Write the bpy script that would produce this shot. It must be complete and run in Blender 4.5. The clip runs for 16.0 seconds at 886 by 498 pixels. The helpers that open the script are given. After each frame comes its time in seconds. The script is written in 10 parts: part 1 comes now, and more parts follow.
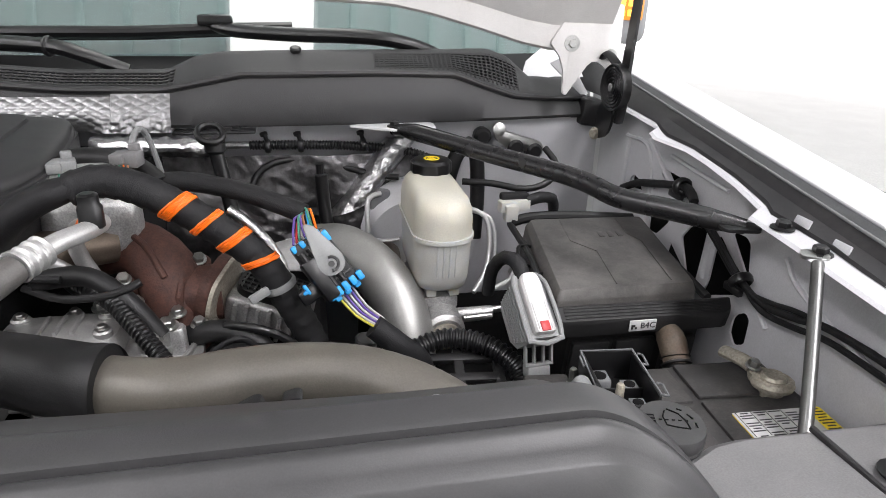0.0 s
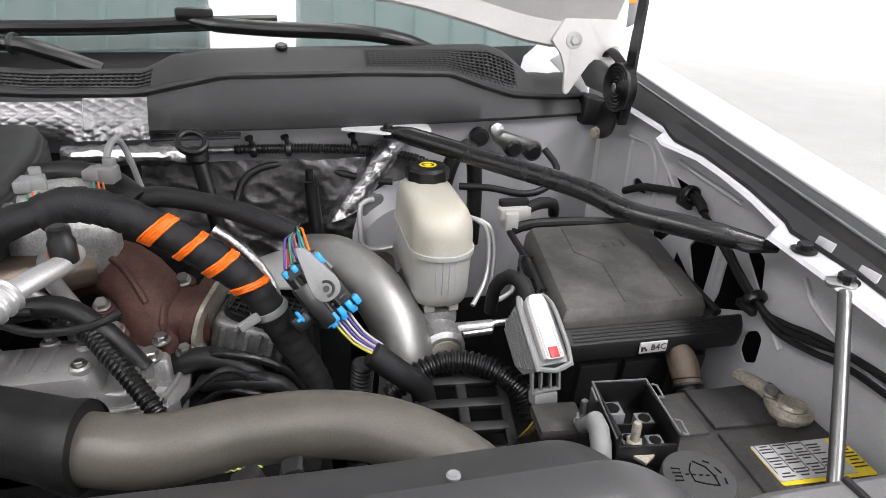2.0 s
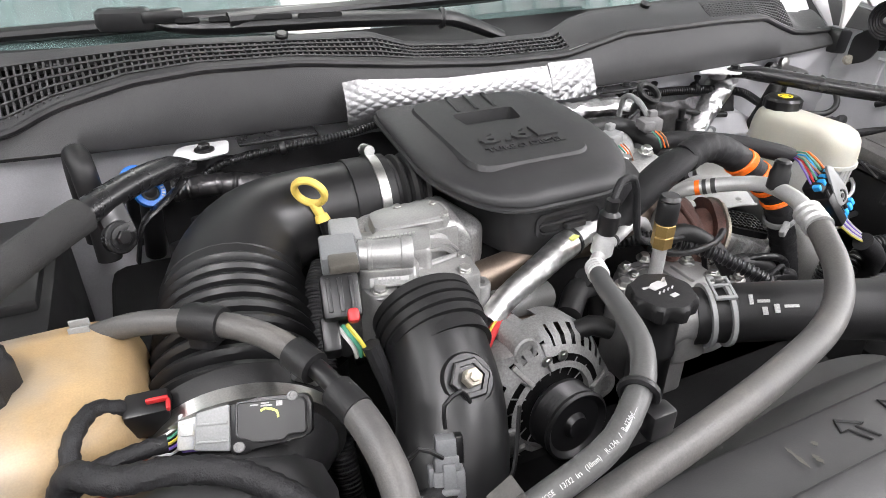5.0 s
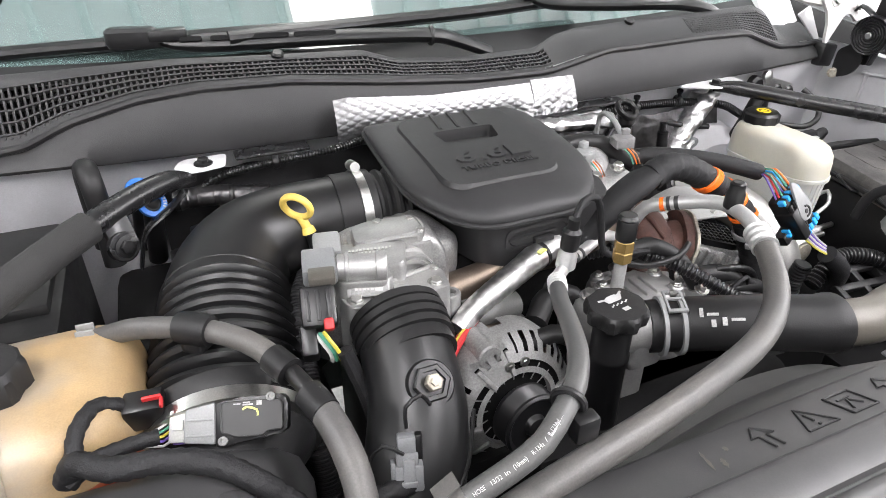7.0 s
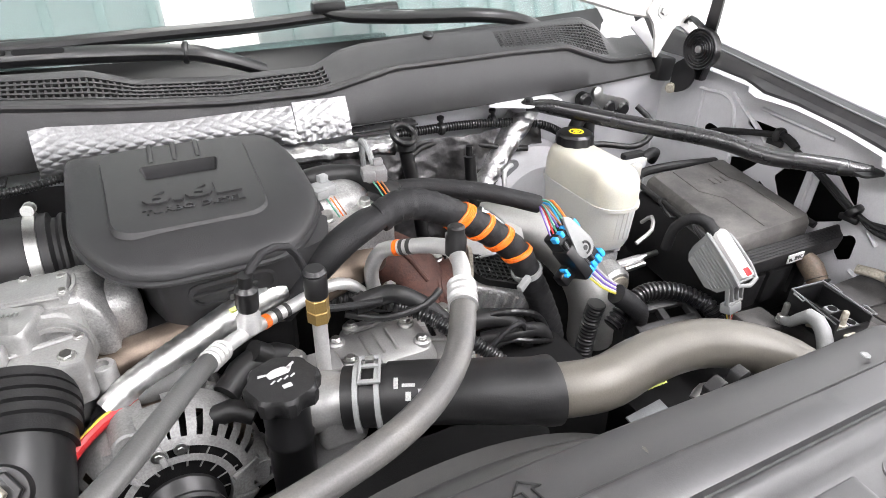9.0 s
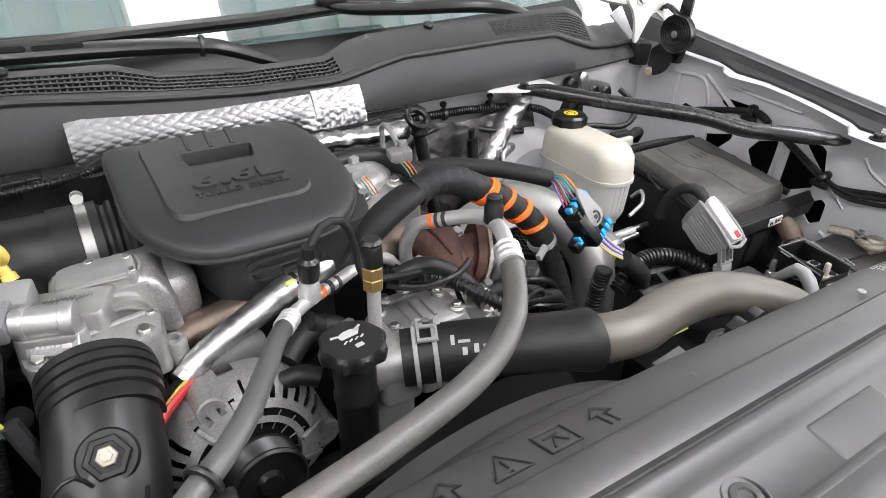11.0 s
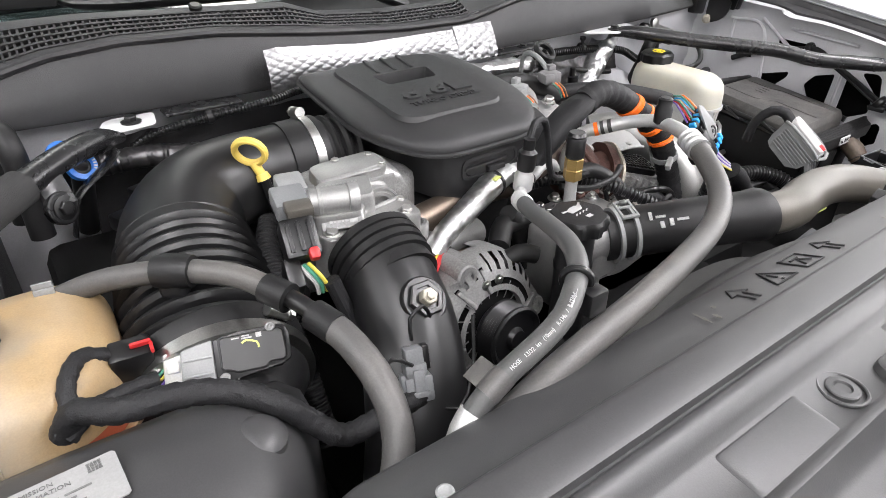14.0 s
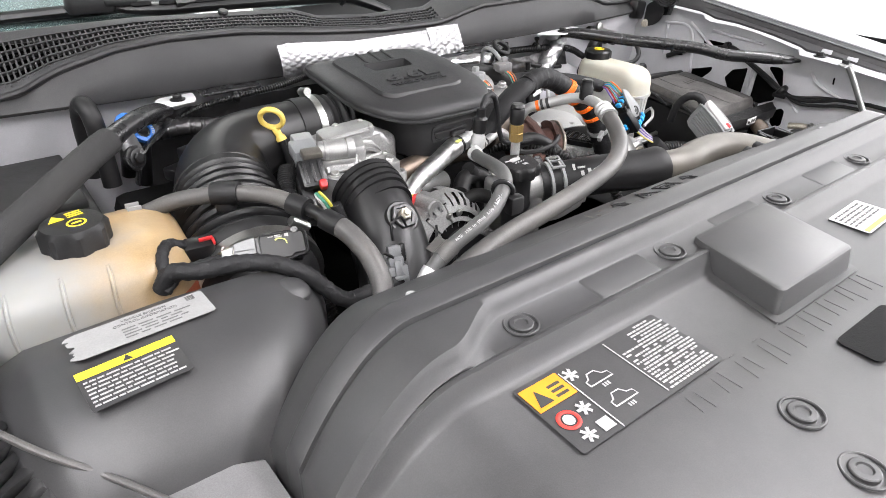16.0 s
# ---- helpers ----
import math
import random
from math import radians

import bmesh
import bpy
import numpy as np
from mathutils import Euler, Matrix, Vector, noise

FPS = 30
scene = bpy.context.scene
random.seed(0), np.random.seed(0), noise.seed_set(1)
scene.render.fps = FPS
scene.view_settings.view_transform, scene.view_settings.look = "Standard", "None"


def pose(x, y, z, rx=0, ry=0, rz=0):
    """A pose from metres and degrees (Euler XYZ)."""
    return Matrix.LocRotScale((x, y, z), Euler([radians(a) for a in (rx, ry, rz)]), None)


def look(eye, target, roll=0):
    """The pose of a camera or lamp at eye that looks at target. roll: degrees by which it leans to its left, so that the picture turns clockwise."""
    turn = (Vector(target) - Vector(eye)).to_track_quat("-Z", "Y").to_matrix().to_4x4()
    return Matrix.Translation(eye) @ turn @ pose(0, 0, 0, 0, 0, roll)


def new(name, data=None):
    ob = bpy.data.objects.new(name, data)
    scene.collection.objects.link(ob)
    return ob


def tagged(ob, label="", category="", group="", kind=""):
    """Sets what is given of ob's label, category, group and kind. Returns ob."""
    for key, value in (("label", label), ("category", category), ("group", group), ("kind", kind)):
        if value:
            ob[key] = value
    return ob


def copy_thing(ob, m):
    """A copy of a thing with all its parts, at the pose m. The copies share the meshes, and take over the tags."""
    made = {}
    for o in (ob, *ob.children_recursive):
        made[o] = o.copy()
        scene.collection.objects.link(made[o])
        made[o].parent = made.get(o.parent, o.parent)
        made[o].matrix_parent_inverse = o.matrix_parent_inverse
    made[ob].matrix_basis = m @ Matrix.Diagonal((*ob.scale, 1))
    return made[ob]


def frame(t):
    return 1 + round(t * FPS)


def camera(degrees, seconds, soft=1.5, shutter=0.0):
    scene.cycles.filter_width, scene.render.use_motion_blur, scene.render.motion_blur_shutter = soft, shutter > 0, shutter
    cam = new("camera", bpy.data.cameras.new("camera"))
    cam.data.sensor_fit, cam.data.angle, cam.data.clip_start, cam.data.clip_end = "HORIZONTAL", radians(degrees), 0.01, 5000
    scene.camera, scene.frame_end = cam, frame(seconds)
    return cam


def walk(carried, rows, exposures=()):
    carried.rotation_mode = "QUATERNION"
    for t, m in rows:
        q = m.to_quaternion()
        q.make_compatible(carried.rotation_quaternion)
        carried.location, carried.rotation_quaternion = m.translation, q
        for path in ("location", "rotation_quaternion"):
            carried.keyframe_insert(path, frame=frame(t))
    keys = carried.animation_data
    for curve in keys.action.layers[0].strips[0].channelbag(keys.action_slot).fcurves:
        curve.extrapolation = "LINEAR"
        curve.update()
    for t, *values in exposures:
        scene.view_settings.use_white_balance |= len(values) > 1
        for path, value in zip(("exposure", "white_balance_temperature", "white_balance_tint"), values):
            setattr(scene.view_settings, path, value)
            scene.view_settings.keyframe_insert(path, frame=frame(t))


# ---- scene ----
# Plan units are turned into metres by K.
K = 1.1
cam = camera(70.0, 16.0, soft=0.5)
EXPOSURES = [(0.0, -0.42), (3.5, -0.34), (5.0, 0.20), (8.0, 0.32), (9.0, 0.50), (11.5, -0.02), (12.5, 0.0), (14.5, 0.20), (16.0, 0.26)]
PATH = [
    (0, (0.3206, 0.3354, 1.4226), (0.6761, 1.9734, 0.7181), 1.68),
    (0.5, (0.3401, 0.3775, 1.4210), (0.7038, 2.0147, 0.7188), 1.71),
    (1, (0.3575, 0.3773, 1.4109), (0.7277, 2.0020, 0.6835), 1.75),
    (1.5, (0.3631, 0.4014, 1.4186), (0.7426, 2.0150, 0.6715), 1.83),
    (2, (0.3139, 0.3978, 1.4507), (0.7094, 1.9980, 0.6834), 1.99),
    (2.5, (0.1970, 0.4099, 1.4519), (0.6172, 1.9831, 0.6431), 2.28),
    (3, (0.0708, 0.4397, 1.4472), (0.4926, 1.9953, 0.6059), 1.82),
    (3.5, (-0.0287, 0.4616, 1.4386), (0.4331, 1.9911, 0.5707), 1.55),
    (4, (-0.1342, 0.4847, 1.4519), (0.4488, 1.9640, 0.5702), 1.05),
    (4.5, (-0.3212, 0.5015, 1.4864), (0.3479, 1.9247, 0.5738), 1.05),
    (5, (-0.4840, 0.5131, 1.4961), (0.1912, 1.9350, 0.5861), 0.25),
    (7.5, (-0.4392, 0.4543, 1.5501), (0.1934, 1.8791, 0.6145), 0.41),
    (8, (-0.3186, 0.4523, 1.5459), (0.3312, 1.8739, 0.6170), 0.58),
    (8.5, (-0.2149, 0.4470, 1.5386), (0.4472, 1.8664, 0.6151), 0.42),
    (9, (-0.1425, 0.4447, 1.5359), (0.5706, 1.8429, 0.6181), 0.80),
    (11.5, (-0.3287, 0.4290, 1.5345), (0.5155, 1.7458, 0.6076), 0.45),
    (12, (-0.4201, 0.4149, 1.5307), (0.4417, 1.7168, 0.5990), 0.32),
    (12.5, (-0.4850, 0.4203, 1.5279), (0.3953, 1.7060, 0.5910), 0.35),
    (13, (-0.5020, 0.4282, 1.5139), (0.3946, 1.7020, 0.5763), 0.31),
    (13.5, (-0.5289, 0.4504, 1.4975), (0.3777, 1.7154, 0.5576), 0.37),
    (14, (-0.5618, 0.4680, 1.4860), (0.3540, 1.7245, 0.5436), 0.47),
    (14.5, (-0.5718, 0.4761, 1.4855), (0.3509, 1.7281, 0.5437), 0.50),
    (15, (-0.6060, 0.4600, 1.4949), (0.3206, 1.7103, 0.5547), 0.41),
    (15.5, (-0.6275, 0.3907, 1.5085), (0.3030, 1.6386, 0.5689), 0.33),
    (16, (-0.6946, 0.2496, 1.5208), (0.2564, 1.4986, 0.6035), 0.47),
]
walk(cam, [(t, look(Vector(eye) * K, Vector(target) * K, roll)) for t, eye, target, roll in PATH], EXPOSURES)

# ---- light ----
world = bpy.data.worlds.new("workshop_air")
scene.world = world
world.use_nodes = True
world.node_tree.nodes["Background"].inputs[0].default_value = (0.9, 0.95, 1.0, 1)
world.node_tree.nodes["Background"].inputs[1].default_value = 0.04


def area_lamp(name, eye, target, sx, sy, power, colour=(0.99, 0.95, 1.0)):
    data = bpy.data.lights.new(name, "AREA")
    data.shape, data.size, data.size_y, data.energy, data.color = "RECTANGLE", sx * K, sy * K, power, colour
    ob = new(name, data)
    ob.matrix_world = look(Vector(eye) * K, Vector(target) * K)
    return ob


area_lamp("tube_lamp", (-1.6, -1.2, 3.62), (-1.6, -1.2, 0), 0.25, 4.0, 126)
area_lamp("tube_lamp", (1.6, -1.2, 3.62), (1.6, -1.2, 0), 0.25, 4.0, 230)
area_lamp("tube_lamp", (-3.6, 1.5, 3.62), (-3.6, 1.5, 0), 0.25, 4.0, 65)
area_lamp("door_daylight", (5.4, -0.5, 1.7), (0.0, 0.0, 1.2), 5.5, 2.8, 260, (0.99, 0.965, 1.0))


# ---- materials ----
def mat(name, colour, rough=0.5, metal=0.0, vary=0.12, scale=40.0, bump=0.1, fine=600.0, dust=0.0, dust_colour=(0.35, 0.34, 0.32),
        spec=0.5, emit=0.0, trans=0.0, sub=0.0, coat=0.0, specks=0.0):
    m = bpy.data.materials.new(name)
    m.use_nodes = True
    nt = m.node_tree
    nodes, links = nt.nodes, nt.links
    p = nodes["Principled BSDF"]
    p.inputs["Roughness"].default_value = rough
    p.inputs["Metallic"].default_value = metal
    p.inputs["Specular IOR Level"].default_value = spec
    p.inputs["Coat Weight"].default_value = coat
    if trans:
        p.inputs["Transmission Weight"].default_value = trans
    if sub:
        p.inputs["Subsurface Weight"].default_value = sub
        p.inputs["Subsurface Scale"].default_value = 0.02
        p.inputs["Subsurface Radius"].default_value = (1.0, 0.8, 0.5)
    if emit:
        p.inputs["Emission Color"].default_value = (*colour, 1)
        p.inputs["Emission Strength"].default_value = emit
    tc = nodes.new("ShaderNodeTexCoord")
    big = nodes.new("ShaderNodeTexNoise")
    big.inputs["Scale"].default_value, big.inputs["Detail"].default_value = scale, 5.0
    big.inputs["Roughness"].default_value = 0.65
    small = nodes.new("ShaderNodeTexNoise")
    small.inputs["Scale"].default_value, small.inputs["Detail"].default_value = fine, 2.0
    links.new(tc.outputs["Object"], big.inputs["Vector"])
    links.new(tc.outputs["Object"], small.inputs["Vector"])
    ramp = nodes.new("ShaderNodeValToRGB")
    e = ramp.color_ramp.elements
    e[0].position, e[1].position = 0.3, 0.7
    e[0].color = (*[c * (1 - vary) for c in colour], 1)
    e[1].color = (*[min(1.0, c * (1 + vary)) for c in colour], 1)
    links.new(big.outputs["Fac"], ramp.inputs["Fac"])
    out = ramp.outputs["Color"]
    if dust:
        grime = nodes.new("ShaderNodeTexNoise")
        grime.inputs["Scale"].default_value, grime.inputs["Detail"].default_value = scale * 0.35, 8.0
        grime.inputs["Roughness"].default_value = 0.75
        links.new(tc.outputs["Object"], grime.inputs["Vector"])
        r2 = nodes.new("ShaderNodeMapRange")
        r2.inputs["From Min"].default_value, r2.inputs["From Max"].default_value = 0.45, 0.75
        r2.inputs["To Max"].default_value = dust
        links.new(grime.outputs["Fac"], r2.inputs["Value"])
        mix = nodes.new("ShaderNodeMix")
        mix.data_type = "RGBA"
        links.new(r2.outputs["Result"], mix.inputs["Factor"])
        links.new(out, mix.inputs["A"])
        mix.inputs["B"].default_value = (*dust_colour, 1)
        out = mix.outputs["Result"]
    if specks:
        dots = nodes.new("ShaderNodeTexNoise")
        dots.inputs["Scale"].default_value, dots.inputs["Detail"].default_value = 190.0, 4.0
        dots.inputs["Roughness"].default_value = 0.8
        links.new(tc.outputs["Object"], dots.inputs["Vector"])
        r3 = nodes.new("ShaderNodeMapRange")
        r3.inputs["From Min"].default_value, r3.inputs["From Max"].default_value = 0.56, 0.72
        r3.inputs["To Max"].default_value = specks
        links.new(dots.outputs["Fac"], r3.inputs["Value"])
        mix2 = nodes.new("ShaderNodeMix")
        mix2.data_type = "RGBA"
        links.new(r3.outputs["Result"], mix2.inputs["Factor"])
        links.new(out, mix2.inputs["A"])
        mix2.inputs["B"].default_value = (*dust_colour, 1)
        out = mix2.outputs["Result"]
    if bump and not emit:
        grain = nodes.new("ShaderNodeMapRange")
        grain.inputs["From Min"].default_value, grain.inputs["From Max"].default_value = 0.3, 0.7
        grain.inputs["To Min"].default_value, grain.inputs["To Max"].default_value = 1 - 0.5 * min(0.4, bump + 0.1), 1 + 0.5 * min(0.4, bump + 0.1)
        links.new(small.outputs["Fac"], grain.inputs["Value"])
        scale_by = nodes.new("ShaderNodeVectorMath")
        scale_by.operation = "SCALE"
        links.new(out, scale_by.inputs[0])
        links.new(grain.outputs["Result"], scale_by.inputs["Scale"])
        out = scale_by.outputs["Vector"]
    links.new(out, p.inputs["Base Color"])
    mr = nodes.new("ShaderNodeMapRange")
    mr.inputs["To Min"].default_value, mr.inputs["To Max"].default_value = max(0.02, rough - 0.1 * min(1.0, rough / 0.5) ** 2), min(1.0, rough + 0.12 * min(1.0, rough / 0.5) ** 2)
    links.new(big.outputs["Fac"], mr.inputs["Value"])
    links.new(mr.outputs["Result"], p.inputs["Roughness"])
    if bump:
        b = nodes.new("ShaderNodeBump")
        b.inputs["Strength"].default_value, b.inputs["Distance"].default_value = bump, 0.001
        links.new(small.outputs["Fac"], b.inputs["Height"])
        links.new(b.outputs["Normal"], p.inputs["Normal"])
    return m


M = {}
M["plastic"] = mat("grained_black_plastic", (0.009, 0.009, 0.0095), 0.5, bump=0.3, fine=900, dust=0.05, dust_colour=(0.12, 0.118, 0.115), specks=0.10, spec=0.4)
M["cowl"] = mat("weathered_grey_plastic", (0.025, 0.025, 0.026), 0.52, bump=0.3, fine=900, dust=0.45, dust_colour=(0.058, 0.058, 0.058), scale=14, specks=0.15)
M["shroud"] = mat("dusty_black_plastic", (0.038, 0.038, 0.039), 0.42, bump=0.09, fine=800, dust=0.4, dust_colour=(0.085, 0.083, 0.079), scale=7, specks=0.06)
M["shroud_dust"] = mat("pale_dusty_shroud_plastic", (0.060, 0.060, 0.059), 0.45, bump=0.2, fine=700, dust=0.6, dust_colour=(0.135, 0.130, 0.120), scale=8, specks=0.2)
M["gloss"] = mat("smooth_black_plastic", (0.006, 0.006, 0.0065), 0.34, bump=0.03, dust=0.03, dust_colour=(0.08, 0.078, 0.075), specks=0.03, spec=0.5)
M["satin"] = mat("satin_black_duct_plastic", (0.008, 0.008, 0.0085), 0.38, vary=0.05, bump=0.02, dust=0.04, dust_colour=(0.06, 0.059, 0.057), specks=0.03, spec=0.5)
M["rubber"] = mat("black_rubber", (0.008, 0.008, 0.0085), 0.48, bump=0.15, dust=0.06, dust_colour=(0.10, 0.098, 0.094), specks=0.08, spec=0.38)
M["hose"] = mat("dusty_grey_rubber_hose", (0.068, 0.066, 0.064), 0.45, bump=0.15, dust=0.6, dust_colour=(0.145, 0.135, 0.12), scale=22, specks=0.2)
M["hose_dark"] = mat("dark_grey_rubber_hose", (0.062, 0.063, 0.062), 0.42, bump=0.12, dust=0.4, dust_colour=(0.11, 0.105, 0.10), scale=22, specks=0.15)
M["tape"] = mat("black_cloth_tape", (0.009, 0.009, 0.010), 0.62, bump=0.6, fine=700, dust=0.05, dust_colour=(0.10, 0.098, 0.095), specks=0.05, spec=0.35)
M["paint"] = mat("silver_grey_body_paint", (0.52, 0.52, 0.54), 0.38, 0.0, vary=0.04, bump=0.03, dust=0.1, dust_colour=(0.4, 0.39, 0.37), coat=0.2)
M["white_paint"] = mat("white_body_paint", (0.70, 0.70, 0.71), 0.3, 0.0, vary=0.03, bump=0.02, coat=0.4)
M["alu"] = mat("cast_aluminium", (0.46, 0.46, 0.455), 0.44, 0.75, vary=0.25, bump=0.5, fine=420, dust=0.7, dust_colour=(0.2, 0.195, 0.185), scale=34, specks=0.35)
M["pipe_alu"] = mat("brushed_aluminium_pipe", (0.55, 0.55, 0.545), 0.42, 0.65, vary=0.08, bump=0.08, dust=0.15)
M["steel"] = mat("zinc_plated_steel", (0.48, 0.48, 0.465), 0.3, 1.0, vary=0.1, bump=0.1, scale=60)
M["chrome"] = mat("bright_steel_rod", (0.22, 0.22, 0.217), 0.33, 0.9, vary=0.05, bump=0.02)
M["rust"] = mat("rusty_cast_iron", (0.075, 0.032, 0.024), 0.62, 0.1, vary=0.45, bump=0.8, fine=350, scale=60, dust=0.5, dust_colour=(0.105, 0.046, 0.032), specks=0.25)
M["hotpipe"] = mat("heat_browned_steel", (0.17, 0.135, 0.108), 0.42, 0.85, vary=0.3, bump=0.1, scale=20)
M["foil"] = mat("crumpled_aluminium_foil", (0.46, 0.46, 0.465), 0.30, 1.0, vary=0.25, bump=1.0, fine=170, scale=60)
M["foil_smooth"] = mat("wrapped_aluminium_foil", (0.66, 0.66, 0.655), 0.34, 1.0, vary=0.15, bump=0.6, fine=90, scale=60)
M["emboss"] = mat("embossed_aluminium_sheet", (0.23, 0.23, 0.234), 0.34, 0.9, vary=0.05, bump=0.1, fine=300, scale=25)
M["darkfoil"] = mat("creased_dark_foil", (0.085, 0.083, 0.085), 0.33, 0.85, vary=0.4, bump=0.9, fine=90, scale=26, dust=0.3, dust_colour=(0.05, 0.048, 0.046))
M["resin"] = mat("yellowed_translucent_plastic", (0.50, 0.485, 0.415), 0.40, vary=0.08, bump=0.08, sub=0.35, scale=12)
M["resin_clear"] = mat("cloudy_white_plastic", (0.47, 0.47, 0.445), 0.40, vary=0.05, bump=0.08, sub=0.35, scale=12)
M["coolant"] = mat("tank_plastic_over_red_coolant", (0.33, 0.075, 0.035), 0.35, vary=0.15, bump=0.05, sub=0.2, scale=12)
M["orange"] = mat("orange_vinyl_tape", (0.9, 0.16, 0.01), 0.35, vary=0.12, bump=0.35, fine=260)
M["yellow"] = mat("yellow_plastic", (0.68, 0.50, 0.11), 0.42, vary=0.06, bump=0.05)
M["blue"] = mat("blue_plastic", (0.02, 0.31, 0.68), 0.4, vary=0.06, bump=0.05)
M["blue_port"] = mat("deep_blue_plastic", (0.012, 0.15, 0.55), 0.4, vary=0.06, bump=0.05)
M["red"] = mat("red_plastic", (0.45, 0.02, 0.022), 0.4, vary=0.06, bump=0.05)
M["wire_white"] = mat("white_wire", (0.45, 0.44, 0.43), 0.4, bump=0)
M["wire_purple"] = mat("purple_wire", (0.12, 0.07, 0.3), 0.4, bump=0)
M["wire_green"] = mat("green_wire", (0.06, 0.24, 0.16), 0.4, bump=0)
M["wire_yellow"] = mat("yellow_wire", (0.5, 0.43, 0.06), 0.4, bump=0)
M["wire_brown"] = mat("brown_wire", (0.3, 0.13, 0.06), 0.4, bump=0)
M["lightgrey"] = mat("light_grey_plastic", (0.22, 0.225, 0.225), 0.45, vary=0.06, bump=0.08, dust=0.15)
M["midgrey"] = mat("mid_grey_plastic", (0.16, 0.165, 0.17), 0.45, vary=0.06, bump=0.08, dust=0.1)
M["white"] = mat("white_plastic", (0.50, 0.495, 0.485), 0.42, vary=0.05, bump=0.06)
M["pipe_tan"] = mat("dusty_painted_intercooler_pipe", (0.085, 0.079, 0.068), 0.4, 0.15, vary=0.16, bump=0.1, scale=7, dust=0.55, dust_colour=(0.165, 0.148, 0.118), specks=0.15)
M["brass"] = mat("brass", (0.42, 0.29, 0.11), 0.42, 0.85, vary=0.1, bump=0.08)
# Near-black colour stands in for shade in holes, recesses and low fillers.
M["void"] = mat("near_black_shade", (0.005, 0.005, 0.0052), 0.75, bump=0.4, scale=30, spec=0.15)
# White paint darkened in its colour for the hood's shaded underside.
M["hood_paint"] = mat("shaded_white_hood_paint", (0.60, 0.59, 0.575), 0.4, vary=0.06, bump=0.03, dust=0.3, dust_colour=(0.42, 0.40, 0.37), scale=12)
M["lid"] = mat("dusty_fuse_box_plastic", (0.058, 0.056, 0.054), 0.5, bump=0.25, fine=800, dust=0.95, dust_colour=(0.20, 0.19, 0.178), scale=10, specks=0.35)
M["support_grey"] = mat("dusty_grey_support_plastic", (0.15, 0.148, 0.15), 0.42, bump=0.15, fine=700, dust=0.5, dust_colour=(0.22, 0.215, 0.21), scale=9, specks=0.1)
M["boot"] = mat("heat_stained_rubber_boot", (0.085, 0.066, 0.048), 0.6, vary=0.35, bump=0.4, fine=400, scale=40, dust=0.5, dust_colour=(0.16, 0.07, 0.035))
M["cover"] = mat("matt_grained_cover_plastic", (0.021, 0.021, 0.022), 0.46, bump=0.35, fine=1100, dust=0.06, dust_colour=(0.10, 0.098, 0.096), specks=0.08, spec=0.45)
M["bright_alu"] = mat("clean_cast_aluminium", (0.36, 0.36, 0.352), 0.42, 0.65, vary=0.12, bump=0.05, fine=500, dust=0.45, dust_colour=(0.31, 0.305, 0.295), scale=30, specks=0.05)
M["shield_plain"] = mat("plain_steel_shield", (0.42, 0.42, 0.415), 0.5, 0.35, vary=0.10, bump=0.05, fine=300, dust=0.3, dust_colour=(0.32, 0.31, 0.30), scale=20)
M["grey_cast"] = mat("dull_grey_casting", (0.215, 0.215, 0.212), 0.55, 0.35, vary=0.18, bump=0.25, fine=420, dust=0.4, dust_colour=(0.13, 0.127, 0.12), scale=40, specks=0.25)
M["pipe_dull"] = mat("dull_oxidised_metal_pipe", (0.36, 0.36, 0.345), 0.46, 0.8, vary=0.12, bump=0.1, dust=0.5, dust_colour=(0.25, 0.245, 0.23), scale=14)
M["brace"] = mat("satin_black_tube", (0.012, 0.012, 0.013), 0.27, bump=0.008, vary=0.05, dust=0.08, dust_colour=(0.05, 0.049, 0.047), scale=10, specks=0.02)
M["seal"] = mat("black_rubber_seal", (0.011, 0.0105, 0.012), 0.5, bump=0.1, dust=0.25, dust_colour=(0.1, 0.095, 0.09), scale=30)
M["tank"] = mat("amber_to_cloudy_tank_plastic", (0.34, 0.240, 0.128), 0.34, vary=0.24, bump=0.08, sub=0.3, scale=9, dust=0.65, dust_colour=(0.37, 0.295, 0.195))
nt = M["tank"].node_tree
stain = nt.nodes.new("ShaderNodeMix")
stain.data_type = "RGBA"
sep, grad, tco = nt.nodes.new("ShaderNodeSeparateXYZ"), nt.nodes.new("ShaderNodeMapRange"), nt.nodes.new("ShaderNodeTexCoord")
grad.inputs["From Min"].default_value, grad.inputs["From Max"].default_value = -0.59, -0.70
nt.links.new(tco.outputs["Object"], sep.inputs["Vector"])
streak = nt.nodes.new("ShaderNodeTexNoise")
streak.inputs["Scale"].default_value, streak.inputs["Detail"].default_value = 16.0, 5.0
warp = nt.nodes.new("ShaderNodeMath")
warp.operation = "MULTIPLY_ADD"
warp.inputs[1].default_value = 0.16
nt.links.new(tco.outputs["Object"], streak.inputs["Vector"])
nt.links.new(streak.outputs["Fac"], warp.inputs[0])
nt.links.new(sep.outputs["X"], warp.inputs[2])
nt.links.new(warp.outputs["Value"], grad.inputs["Value"])
nt.links.new(grad.outputs["Result"], stain.inputs["Factor"])
base_in = nt.nodes["Principled BSDF"].inputs["Base Color"]
nt.links.new(base_in.links[0].from_socket, stain.inputs["A"])
stain.inputs["B"].default_value = (0.26, 0.26, 0.248, 1)
nt.links.new(stain.outputs["Result"], base_in)
